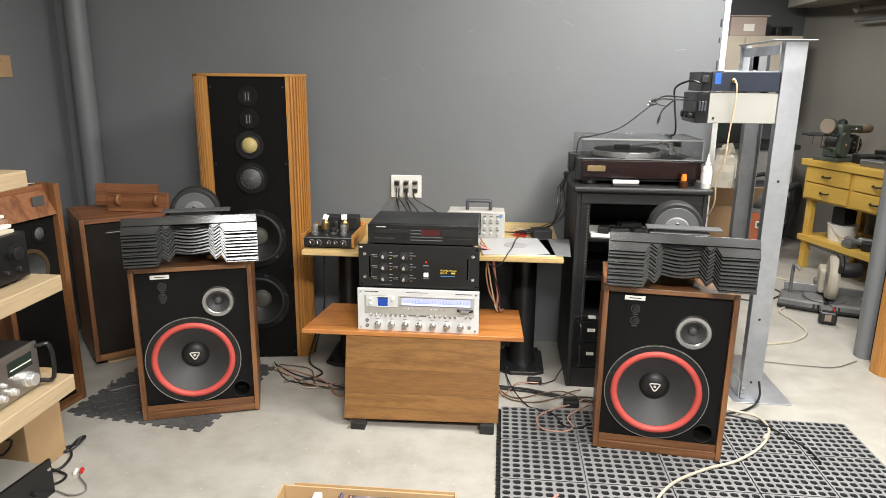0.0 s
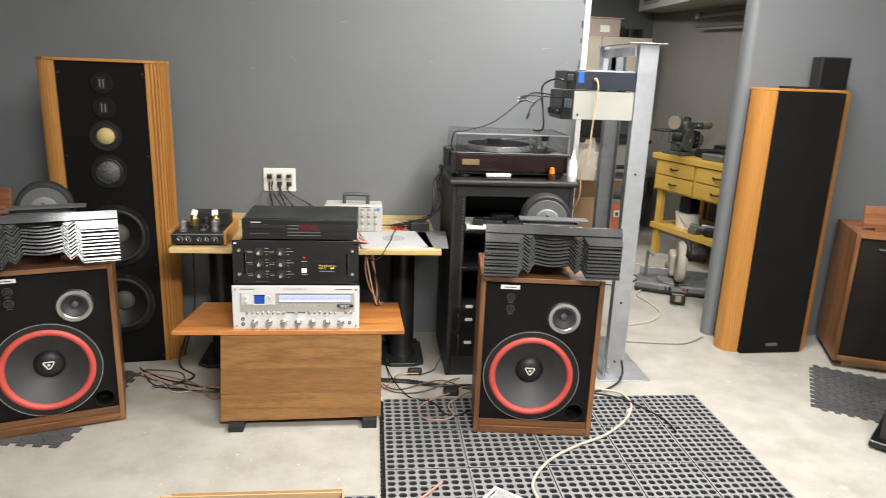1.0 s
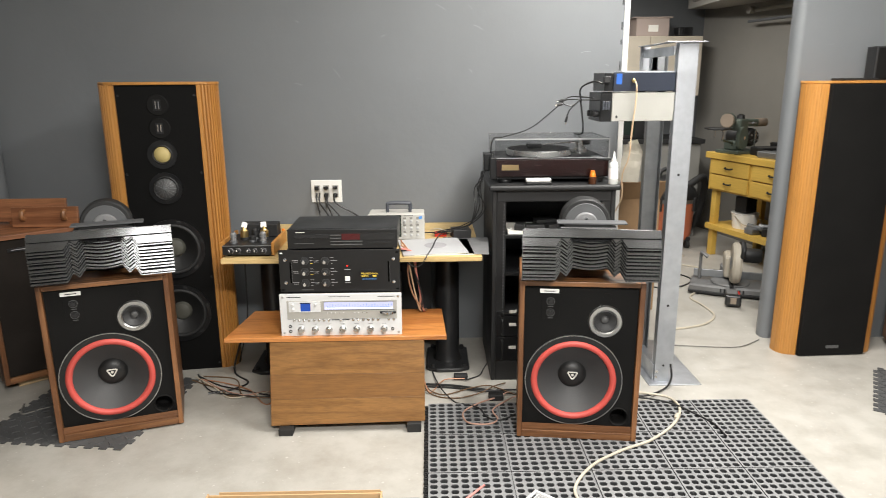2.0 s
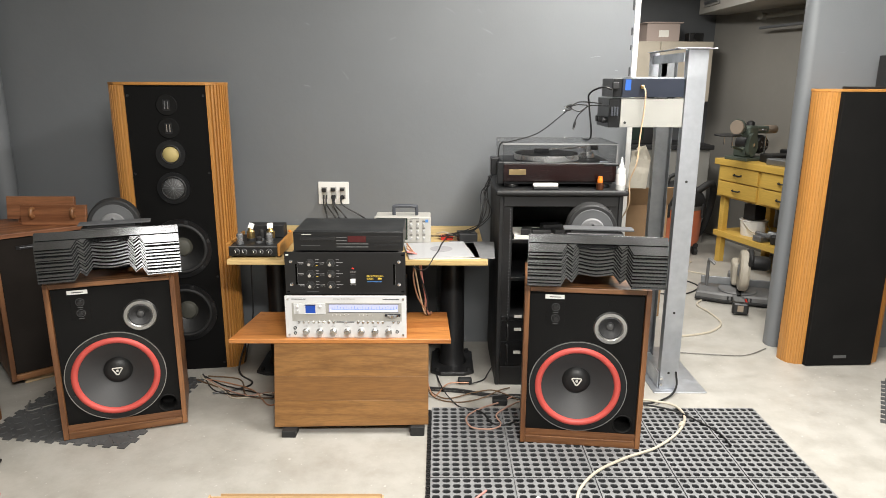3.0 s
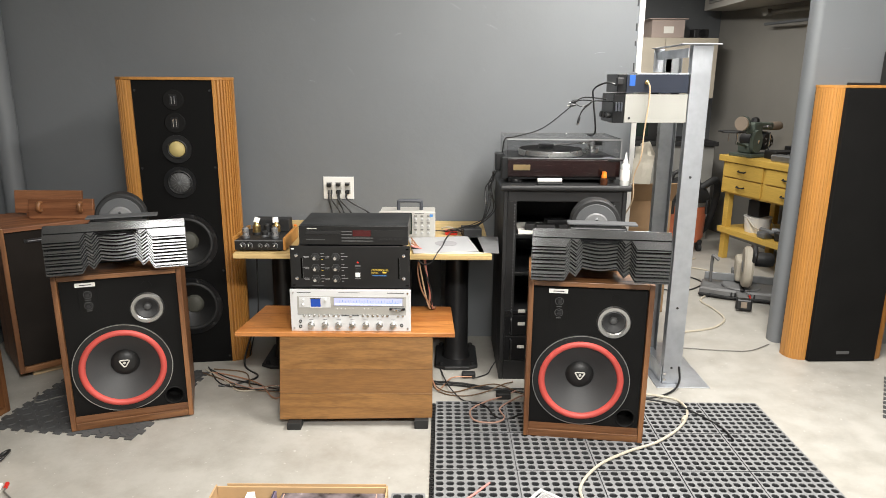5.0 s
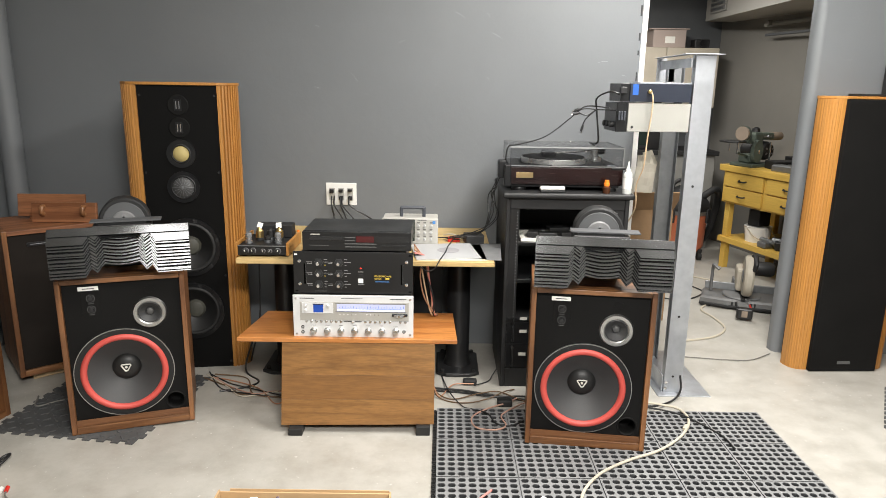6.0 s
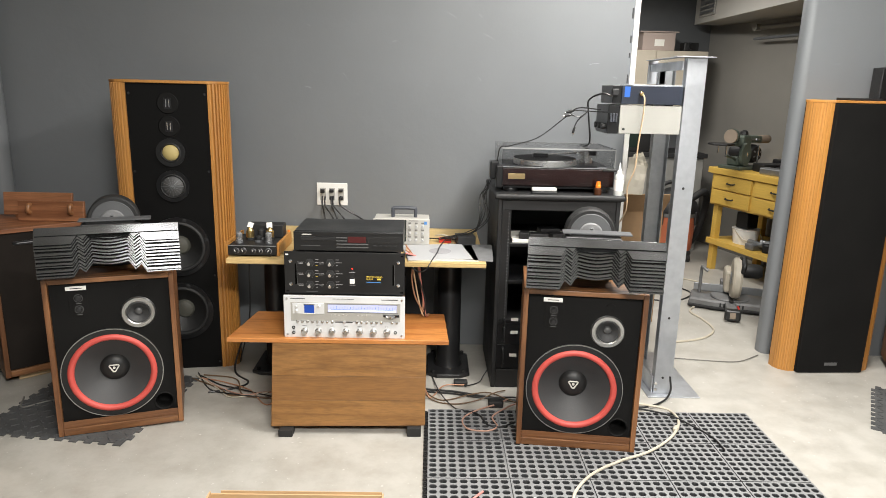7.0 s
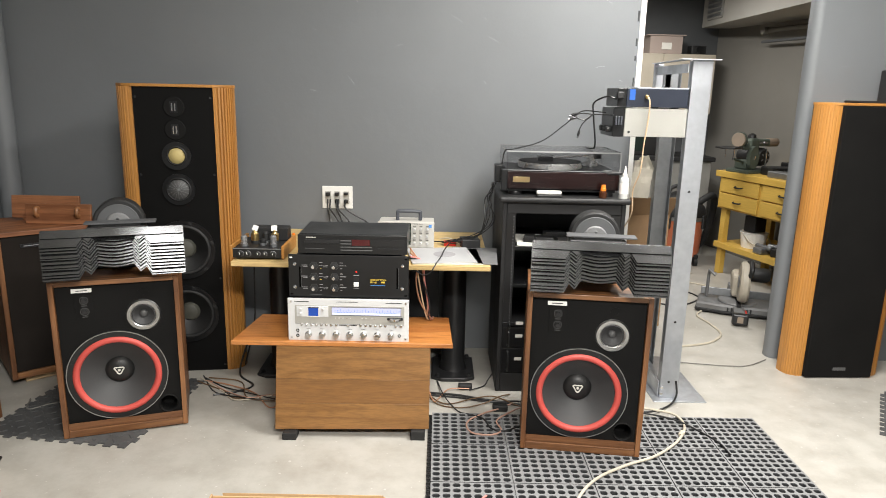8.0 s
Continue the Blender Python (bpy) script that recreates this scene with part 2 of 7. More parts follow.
M["grey_box"] = plain("light_grey_enamel", (0.30, 0.295, 0.27), 0.5, 0, 0.06, 200, 0.05)
M["navy"] = plain("dark_blue_enamel", (0.014, 0.018, 0.03), 0.4, 0, 0.12, 200, 0.05)
M["tape"] = plain("blue_tape", (0.01, 0.085, 0.36), 0.6, 0, 0.1, 200, 0.05)
M["white_plastic"] = plain("white_plastic", (0.80, 0.79, 0.76), 0.35, 0, 0.04, 100, 0.03)
M["beige_plastic"] = plain("beige_plastic", (0.44, 0.425, 0.39), 0.45, 0, 0.05, 100, 0.04)
M["beige_cabinet"] = plain("beige_cabinet_paint", (0.46, 0.41, 0.33), 0.5, 0, 0.08, 60, 0.05)
M["grey_cabinet"] = plain("grey_cabinet_paint", (0.26, 0.255, 0.235), 0.5, 0, 0.1, 60, 0.05)
M["hub_pale"] = plain("pale_grey_knob", (0.40, 0.40, 0.39), 0.4, 0, 0.05, 60, 0.02)
M["slate"] = plain("slate_grey_plastic", (0.055, 0.06, 0.072), 0.45, 0, 0.08, 60, 0.03)
M["screen"] = plain("dark_screen", (0.02, 0.03, 0.025), 0.12, 0, 0.05, 40, 0.0)
M["paper"] = plain("white_paper", (0.78, 0.76, 0.70), 0.8, 0, 0.06, 60, 0.05)
M["paper_tan"] = plain("creased_off_white_paper", (0.52, 0.48, 0.40), 0.85, 0, 0.1, 60, 0.1)
M["slate_sleeve"] = plain("glossy_grey_sleeve", (0.17, 0.17, 0.172), 0.2, 0, 0.2, 30, 0.0)
M["grey_sleeve"] = plain("pale_grey_sleeve", (0.40, 0.40, 0.405), 0.35, 0, 0.08, 40, 0.02)
M["label_grey"] = plain("grey_record_label", (0.32, 0.31, 0.32), 0.6, 0, 0.1, 60, 0.02)
M["sleeve_dark"] = plain("dark_record_sleeve", (0.035, 0.03, 0.045), 0.4, 0, 0.3, 40, 0.02)
M["sleeve_tan"] = plain("tan_record_sleeve", (0.42, 0.25, 0.15), 0.4, 0, 0.4, 30, 0.02)
M["sleeve_cream"] = plain("cream_record_sleeve", (0.66, 0.60, 0.46), 0.5, 0, 0.2, 30, 0.02)
M["cardboard"] = plain("cardboard", (0.44, 0.29, 0.15), 0.85, 0, 0.12, 60, 0.1)
M["cardboard_brown"] = plain("brown_cardboard", (0.25, 0.155, 0.08), 0.85, 0, 0.2, 60, 0.1)
M["orange"] = plain("orange_plastic", (0.52, 0.15, 0.07), 0.5, 0, 0.12, 60, 0.05)
M["orange_cap"] = plain("orange_cap", (0.85, 0.22, 0.02), 0.4, 0, 0.05, 60, 0.02)
M["brown_glass"] = plain("brown_bottle", (0.06, 0.02, 0.008), 0.2, 0, 0.1, 60, 0.0)
M["green_machine"] = plain("green_grey_casting", (0.085, 0.105, 0.085), 0.5, 0.2, 0.2, 60, 0.1)
M["disc_tan"] = plain("sanding_disc", (0.24, 0.19, 0.145), 0.85, 0, 0.15, 200, 0.2)
M["saw_grey"] = plain("worn_grey_casting", (0.17, 0.17, 0.17), 0.5, 0.2, 0.25, 60, 0.1)
M["tan_guard"] = plain("dusty_tan_guard", (0.42, 0.38, 0.31), 0.6, 0, 0.2, 60, 0.1)
M["white_cable"] = plain("white_cable", (0.50, 0.45, 0.36), 0.5, 0, 0.08, 60, 0.02)
M["pale_tan_cable"] = plain("pale_tan_cable", (0.56, 0.40, 0.25), 0.45, 0.0, 0.12, 60, 0.02)
M["tan_cable"] = plain("copper_speaker_cable", (0.40, 0.20, 0.115), 0.4, 0.15, 0.12, 60, 0.02)
M["pink_cable"] = plain("pink_cable", (0.62, 0.23, 0.20), 0.45, 0, 0.1, 60, 0.02)
M["brown_cable"] = plain("brown_cable", (0.12, 0.07, 0.035), 0.45, 0, 0.12, 60, 0.02)
M["dusty_pink"] = plain("dusty_pink_cable", (0.42, 0.25, 0.19), 0.5, 0, 0.15, 60, 0.02)
M["sleeve_violet"] = plain("violet_record_sleeve", (0.16, 0.13, 0.20), 0.35, 0, 0.25, 40, 0.02)
M["sleeve_photo"] = plain("photo_record_sleeve", (0.14, 0.115, 0.12), 0.22, 0, 0.95, 45, 0.0, 14.0)
M["red_plastic"] = plain("red_plastic", (0.55, 0.03, 0.02), 0.35, 0, 0.05, 60, 0.0)
M["grey_cable"] = plain("grey_cable", (0.16, 0.155, 0.14), 0.5, 0, 0.1, 60, 0.02)
M["mark"] = plain("pale_print", (0.62, 0.60, 0.55), 0.6, 0, 0.05, 100, 0.0)
M["mark_yellow"] = plain("yellow_print", (0.66, 0.48, 0.06), 0.6, 0, 0.05, 100, 0.0)
M["mark_blue"] = plain("blue_print", (0.06, 0.22, 0.55), 0.6, 0, 0.05, 100, 0.0)
M["mark_black"] = plain("black_print", (0.03, 0.03, 0.03), 0.6, 0, 0.05, 100, 0.0)
M["grey_print"] = plain("grey_print", (0.085, 0.085, 0.085), 0.5, 0, 0.05, 100, 0.0)
M["dial"] = glow("lit_dial", (0.56, 0.58, 0.95), 0.6)
M["dial_white"] = glow("lit_dial_band", (0.85, 0.86, 1.0), 0.75)
M["blue_lamp"] = glow("blue_scope_screen", (0.015, 0.075, 0.42), 0.45)
M["red_lamp"] = glow("red_lamp", (0.9, 0.03, 0.02), 1.2)
M["red_display"] = glow("red_display", (0.10, 0.006, 0.008), 0.1)
M["acrylic"] = clear("smoked_acrylic", (0.02, 0.02, 0.022), 0.04, 0.13)
# same acrylic, paler and denser: the lid top's grey reflection put into the colour
M["acrylic_sheen_top"] = clear("smoked_acrylic_lid_sheen", (0.05, 0.05, 0.053), 0.08, 0.42)
# pale colour for the bright glints along the cover's edges
M["acrylic_edge"] = clear("acrylic_highlight_strip", (0.42, 0.42, 0.42), 0.15, 0.6)
M["bottle"] = clear("clear_bottle", (0.75, 0.76, 0.74), 0.25, 0.75)
M["bin"] = clear("clear_bin", (0.55, 0.45, 0.40), 0.3, 0.7)
M["tube_glass"] = clear("tube_glass", (0.30, 0.30, 0.30), 0.05, 0.35)
M["tub"] = clear("clear_tub", (0.75, 0.75, 0.74), 0.3, 0.55)

# ---- building blocks ----
def mesh_of(name, bm, material, smooth=False):
    bmesh.ops.recalc_face_normals(bm, faces=bm.faces)
    me = bpy.data.meshes.new(name)
    bm.to_mesh(me)
    bm.free()
    me.materials.append(M[material])
    if smooth:
        me.shade_smooth()
        me.set_sharp_from_angle(angle=radians(35))
    return me


def part(name, bm, material, parent, label="", m=None, smooth=False):
    """Link a bmesh as one mesh object under a thing or a part; m places it in the parent's space."""
    ob = new(name, mesh_of(name, bm, material, smooth))
    ob.parent = parent
    if m is not None:
        ob.matrix_basis = m
    return tagged(ob, label)


def repeat(ob, m):
    """Another piece on the same mesh, under the same parent."""
    o = new(ob.name.split(".")[0], ob.data)
    o.parent = ob.parent
    o.matrix_basis = m
    return tagged(o, ob.get("label", ""))


def thing(name, m, label, category, group="", kind=""):
    ob = new(name)
    ob.empty_display_size = 0.05
    ob.matrix_basis = m
    return tagged(ob, label, category, group, kind)


def solid(name, bm, material, label, category, m=None, group="", kind="", smooth=False):
    ob = new(name, mesh_of(name, bm, material, smooth))
    if m is not None:
        ob.matrix_basis = m
    return tagged(ob, label, category, group, kind)


def block(x0, x1, y0, y1, z0, z1, bevel=0.0, seg=2, bm=None):
    bm2 = bmesh.new()
    v = [bm2.verts.new((x, y, z)) for z in (z0, z1) for y in (y0, y1) for x in (x0, x1)]
    for f in ((0, 2, 3, 1), (4, 5, 7, 6), (0, 1, 5, 4), (2, 6, 7, 3), (0, 4, 6, 2), (1, 3, 7, 5)):
        bm2.faces.new([v[i] for i in f])
    if bevel:
        bmesh.ops.bevel(bm2, geom=bm2.edges[:], offset=bevel, segments=seg, profile=0.5, affect="EDGES")
    return joined(bm, bm2)


def joined(bm, other):
    if bm is None:
        return other
    me = bpy.data.meshes.new("scratch")
    other.to_mesh(me)
    other.free()
    bm.from_mesh(me)
    bpy.data.meshes.remove(me)
    return bm


def lathe(profile, n=40, axis="z", bm=None, at=(0, 0, 0)):
    """Turn a profile of (radius, height) round an axis; radius 0 closes it."""
    bm2 = bmesh.new()
    rings = []
    for r, h in profile:
        if r < 1e-6:
            rings.append([bm2.verts.new((0, 0, h))])
        else:
            rings.append([bm2.verts.new((r * math.cos(2 * math.pi * i / n), r * math.sin(2 * math.pi * i / n), h)) for i in range(n)])
    for a, b in zip(rings, rings[1:]):
        for i in range(n):
            j = (i + 1) % n
            if len(a) == 1 and len(b) == 1:
                continue
            if len(a) == 1:
                bm2.faces.new((a[0], b[i], b[j]))
            elif len(b) == 1:
                bm2.faces.new((a[i], a[j], b[0]))
            else:
                bm2.faces.new((a[i], a[j], b[j], b[i]))
    turn = {"z": Matrix.Identity(4), "y": Matrix.Rotation(radians(90), 4, "X"), "x": Matrix.Rotation(radians(90), 4, "Y")}[axis]
    bmesh.ops.transform(bm2, matrix=Matrix.Translation(at) @ turn, verts=bm2.verts)
    return joined(bm, bm2)


def prism(points, z0, z1, bevel=0.0, bm=None):
    """A flat outline in x and y, raised from z0 to z1."""
    bm2 = bmesh.new()
    lo, hi = [bm2.verts.new((x, y, z0)) for x, y in points], [bm2.verts.new((x, y, z1)) for x, y in points]
    k = len(points)
    bm2.faces.new(lo[::-1])
    bm2.faces.new(hi)
    for i in range(k):
        bm2.faces.new((lo[i], lo[(i + 1) % k], hi[(i + 1) % k], hi[i]))
    if bevel:
        bmesh.ops.bevel(bm2, geom=[e for e in bm2.edges if abs(e.verts[0].co.z - e.verts[1].co.z) < 1e-6], offset=bevel, segments=1, affect="EDGES")
    return joined(bm, bm2)


def smooth_line(points, steps=8):
    p = [Vector(q) for q in points]
    p = [p[0] * 2 - p[1]] + p + [p[-1] * 2 - p[-2]]
    out = []
    for i in range(1, len(p) - 2):
        for s in range(steps):
            t = s / steps
            a, b, c, d = p[i - 1], p[i], p[i + 1], p[i + 2]
            out.append(0.5 * (2 * b + (c - a) * t + (2 * a - 5 * b + 4 * c - d) * t * t + (3 * b - a - 3 * c + d) * t ** 3))
    return out + [p[-2]]


def tube(points, r, n=8, steps=8, bm=None):
    """A round cable or rod through the points."""
    line = smooth_line(points, steps) if steps else [Vector(q) for q in points]
    bm2, rings, up = bmesh.new(), [], Vector((0.31, 0.17, 0.93)).normalized()
    for i, c in enumerate(line):
        d = (line[min(i + 1, len(line) - 1)] - line[max(i - 1, 0)]).normalized()
        u = up - d * up.dot(d)
        if u.length < 1e-4:
            u = d.orthogonal()
        u.normalize()
        up, w = u, d.cross(u)
        rings.append([bm2.verts.new(c + r * (math.cos(2 * math.pi * k / n) * u + math.sin(2 * math.pi * k / n) * w)) for k in range(n)])
    for a, b in zip(rings, rings[1:]):
        for k in range(n):
            bm2.faces.new((a[k], a[(k + 1) % n], b[(k + 1) % n], b[k]))
    bm2.faces.new(rings[0][::-1])
    bm2.faces.new(rings[-1])
    return joined(bm, bm2)


def cable(points, r, material, label, category="cable", group="", name="cable"):
    return solid(name, tube(points, r), material, label, category, None, group, "", True)


def writing(text, size, material, parent, m, name="lettering", align="LEFT"):
    """Raised print in the built-in font, turned into a mesh."""
    cu = bpy.data.curves.new("scratch_text", "FONT")
    cu.body, cu.size, cu.extrude, cu.align_x = text, size, 0.0003, align
    ob = new("scratch_text", cu)
    me = bpy.data.meshes.new_from_object(ob.evaluated_get(bpy.context.evaluated_depsgraph_get()))
    bpy.data.objects.remove(ob)
    me.name = name
    me.materials.clear()
    me.materials.append(M[material])
    o = new(name, me)
    o.parent, o.matrix_basis = parent, m
    return o


FRONT = Matrix.Rotation(radians(90), 4, "X")

# ---- the room ----
solid("floor", block(-2.4, 4.6, -1.6, 8.2, -0.15, 0), "concrete", "worn pale grey concrete floor with patches and scuffs", "floor", kind="structure")
solid("wall_north", block(-2.3, 1.384, 4.667, 4.8, 0, 2.75), "wall", "grey painted plaster wall with faint scuffs", "wall", kind="structure")
solid("trim", block(1.384, 1.412, 4.662, 4.805, 0, 2.75, 0.003), "white_paint", "bare white edge of the painted wall", "trim", kind="structure")
arc = [radians(d) for d in range(0, 91, 15)]
pts = [(2.308 - 0.043 * math.sin(q), 4.69 - 0.03 + 0.03 * math.cos(q)) for q in arc] + [(2.308 - 0.043 * math.cos(q), 4.635 - 0.043 * math.sin(q)) for q in arc]
pts += [(4.6, 4.592), (4.6, 4.69)]
solid("wall_northeast", prism(pts, 0, 2.75), "wall", "grey painted wall with a rounded outer corner", "wall", kind="structure", smooth=True)
solid("wall_west", block(-2.3, -2.12, -1.6, 4.667, 0, 2.75), "wall", "dark grey painted wall", "wall", kind="structure")
solid("wall_east", block(4.5, 4.6, -1.6, 4.592, 0, 2.75), "wall", "grey painted wall", "wall", kind="structure")
solid("wall_south", block(-2.3, 4.6, -1.7, -1.6, 0, 2.75), "wall", "grey painted wall", "wall", kind="structure")
solid("ceiling", block(-2.3, 4.6, -1.7, 4.8, 2.75, 2.85), "ceiling", "pale painted ceiling", "ceiling", kind="structure")
# torn paint along the bare edge and rubbed marks on the wall
rs = random.Random(3)
for k in range(9):
    z0 = 1.52 + 0.11 * k + rs.uniform(-0.03, 0.03)
    solid("paint_tear", block(1.37, 1.37 + rs.uniform(0.004, 0.009), 4.6655, 4.6668, z0, z0 + rs.uniform(0.02, 0.09)), "black_rough", "dark torn edge of the wall paint", "tear", group="paint tears", kind="structure")
for k in range(16):
    sx, sz, sl = rs.uniform(-0.4, 1.3), rs.uniform(1.3, 2.05), rs.uniform(0.015, 0.06)
    solid("scuff", tube([(0, 0, 0), (sl * 0.5, 0, 0.003), (sl, 0, 0)], 0.0008, 5, 2), "scuff", "pale scuff mark on the grey wall", "scuff", pose(sx, 4.6668, sz, 0, rs.uniform(-70, 70), 0), "wall scuffs", "structure")
# workshop behind the opening
solid("wall_workshop_north", block(-0.2, 3.2, 7.75, 7.85, 0, 2.4), "dark_wall", "dark grey workshop wall", "wall", kind="structure")
solid("wall_workshop_west", block(-0.2, -0.1, 4.8, 7.75, 0, 2.4), "taupe", "taupe workshop wall", "wall", kind="structure")
solid("wall_workshop_east", block(0, 0.12, -3.6, 0.6, 0, 2.4), "taupe", "taupe painted workshop wall", "wall", pose(3.06, 7.6, 0, 0, 0, 14), kind="structure")
solid("ceiling_workshop", block(-0.2, 4.6, 4.8, 8.2, 2.4, 2.5), "ceiling", "pale workshop ceiling", "ceiling", kind="structure")
soffit = thing("soffit", pose(2.80, 4.85, 2.09), "pale painted boxed-in duct under the workshop ceiling", "duct", kind="structure")
part("casing", block(0, 1.4, 0, 2.75, 0, 0.31), "soffit_paint", soffit)
part("vent_frame", block(-0.012, 0, 2.28, 2.62, 0.05, 0.31, 0.003), "grey_cabinet", soffit)
for i in range(6):
    part("vent_slat", block(-0.018, -0.012, 2.3, 2.6, 0.07 + 0.04 * i, 0.095 + 0.04 * i), "steel_dark", soffit)
pp = thing("wall_pipe", pose(0, 0, 0), "painted round pipe in the wall corner", "pipe", kind="structure")
part("pipe", lathe([(0, 0), (0.055, 0), (0.055, 2.75), (0, 2.75)], 28, at=(-1.955, 4.59, 0)), "wall", pp, smooth=True)
tag = thing("wall_tag", pose(-2.12, 4.21, 1.433), "blank tan paper tag on the wall", "paper")
part("sheet", block(0, 0.004, -0.14, 0.06, 0, 0.103, 0.001), "cardboard", tag)
part("pin", lathe([(0, 0), (0.006, 0), (0.004, 0.006), (0, 0.007)], 10, "x", at=(0.004, -0.02, 0.075)), "chrome", tag)

# outlet plate
pl = thing("outlet_plate", pose(-0.21, 4.667, 0.873), "white triple outlet plate with black plugs", "outlet")
part("plate", block(-0.084, 0.084, -0.007, 0, -0.062, 0.062, 0.003), "white_plastic", pl)
for i in range(3):
    ux = -0.05 + 0.05 * i
    part("socket", block(ux - 0.016, ux + 0.016, -0.0095, -0.007, -0.034, 0.034, 0.001), "beige_plastic", pl)
    part("plug", block(ux - 0.012, ux + 0.012, -0.034, -0.0095, 0.008 + 0.004 * i, 0.03, 0.004), "black_paint", pl, "black power plug")
    part("plug", block(ux - 0.012, ux + 0.012, -0.032, -0.0095, -0.03, -0.01, 0.004), "black_paint", pl, "black power plug") if i else None
for x0, dx in ((-0.26, 0.03), (-0.245, 0.07), (-0.21, 0.05), (-0.20, 0.09), (-0.16, 0.17)):
    cable([(x0, 4.635, 0.865), (x0 + 0.005, 4.60, 0.82), (x0 + dx * 0.6, 4.60, 0.76), (x0 + dx, 4.56, 0.72), (x0 + dx + 0.03, 4.5, 0.712)], 0.0045, "black_paint", "black power cable from the wall outlet", group="outlet cables")

# ---- loudspeakers with red surrounds ----
def ring_plate(r0, r1, y0, y1, n=48, bm=None, at=(0, 0, 0)):
    return lathe([(r0, -y1), (r0, -y0), (r1, -y0), (r1, -y1), (r0, -y1)], n, "y", bm, at)


def knob(r, d, material, parent, at, name="knob", label="", ridges=True):
    prof = [(0, 0), (r, 0), (r, d * 0.35), (r * 0.84, d * 0.4), (r * 0.8, d * 0.94), (r * 0.72, d), (0, d)]
    return part(name, lathe(prof, 24, "y"), material, parent, label, Matrix.Translation(at), True)


def holed_panel(x0, x1, z0, z1, y0, y1, holes):
    bm = bmesh.new()
    loops = [[(x0, z0), (x1, z0), (x1, z1), (x0, z1)]]
    loops += [[(hx + r * math.cos(2 * math.pi * k / 40), hz + r * math.sin(2 * math.pi * k / 40)) for k in range(40)] for hx, hz, r in holes]
    edges = []
    for lp in loops:
        v = [bm.verts.new((x, y0, z)) for x, z in lp]
        edges += [bm.edges.new((v[i], v[(i + 1) % len(v)])) for i in range(len(v))]
    bmesh.ops.triangle_fill(bm, use_beauty=True, use_dissolve=False, edges=edges)
    out = bmesh.ops.extrude_face_region(bm, geom=bm.faces[:])
    bmesh.ops.translate(bm, vec=(0, y1 - y0, 0), verts=[g for g in out["geom"] if isinstance(g, bmesh.types.BMVert)])
    return bm


def floor_speaker(m, label):
    """Wooden three-way box: front edge on local y = 0, left bottom corner at the origin."""
    W, H, D, T = 0.485, 0.677, 0.36, 0.02
    s = thing("loudspeaker", m, label, "loudspeaker", "red-ringed loudspeakers")
    part("side_panel", block(0, T, 0, D, 0, H, 0.002), "walnut", s)
    part("side_panel", block(W - T, W, 0, D, 0, H, 0.002), "walnut", s)
    part("top_panel", block(T + 0.0005, W - T - 0.0005, 0.001, D, H - T, H - 0.0005, 0.002), "walnut_x", s)
    part("bottom_panel", block(T + 0.0005, W - T - 0.0005, 0.001, D, 0.0005, 0.032, 0.002), "walnut_x", s)
    part("lower_rail", prism([(0, 0), (0.03, 0.0), (0.03, 0.012), (0.0, 0.03)], T + 0.001, W - T - 0.001), "walnut", s, m=Matrix(((0, 0, 1, 0), (1, 0, 0, 0.006), (0, 1, 0, 0.033), (0, 0, 0, 1))))
    part("back_panel", block(T, W - T, D - 0.015, D - 0.001, 0.033, H - T - 0.001), "baffle", s)
    cx, cz, by = 0.224, 0.255, 0.02
    holes = [(cx, cz, 0.172), (0.34, 0.511, 0.05), (0.412, 0.098, 0.036)]
    part("baffle", holed_panel(T + 0.001, W - T - 0.001, 0.033, H - T - 0.001, 0.02, 0.038, holes), "baffle", s, "black textured front panel")
    at = (cx, by, cz)
    wf = part("woofer", ring_plate(0.166, 0.194, -0.007, 0.004), "black_satin", s, "large woofer with a red surround", Matrix.Translation(at), True)
    part("trim_ring", ring_plate(0.1925, 0.1955, -0.008, -0.0005, 64), "bright_ring", wf, "thin bright ring", smooth=True)
    roll = [(0.172 - 0.0135 * (1 - math.cos(a)), 0.002 + 0.014 * math.sin(a)) for a in [math.pi * i / 8 for i in range(9)]]
    part("surround", lathe(roll, 64, "y"), "red", wf, "red half-roll foam surround", smooth=True)
    part("cone", lathe([(0.146, 0.002), (0.10, -0.034), (0.05, -0.066), (0.03, -0.07), (0, -0.07)], 64, "y"), "cone", wf, "dark grey paper cone", smooth=True)
    part("dust_cap", lathe([(0.058, -0.0605), (0.052, -0.05), (0.035, -0.041), (0.015, -0.037), (0, -0.036)], 40, "y"), "cone_black", wf, "black domed dust cap", smooth=True)
    lg = lathe([(0, -0.001), (0.0055, -0.001), (0.0055, 0.001), (0, 0.001)], 20, "y", at=(0, 0, 0.0005))
    tri = [(-0.0195, 0.009), (-0.016, 0.0125), (0.016, 0.0125), (0.0195, 0.009), (0.004, -0.0165), (-0.004, -0.0165)]
    for (ax, az), (bx_, bz) in zip(tri, tri[1:] + tri[:1]):
        lg = joined(lg, tube([(ax, 0, az), (bx_, 0, bz)], 0.0029, 8, 0))
    part("emblem", lg, "mark", wf, "plain white emblem", Matrix.Translation((0, 0.034, 0.005)))
    for k in range(8):
        a = 2 * math.pi * (k + 0.5) / 8
        part("screw", lathe([(0, 0), (0.005, 0), (0.004, 0.003), (0, 0.003)], 10, "y", at=(0.18 * math.cos(a), -0.006, 0.18 * math.sin(a))), "black_rough", wf)
    mx, mz = 0.34, 0.511
    md = part("midrange", lathe([(0.045, -0.003), (0.046, 0.005), (0.05, 0.009), (0.063, 0.008), (0.068, 0.0)], 56, "y"), "bright_ring", s, "midrange with a broad silver ring", Matrix.Translation((mx, by, mz)), True)
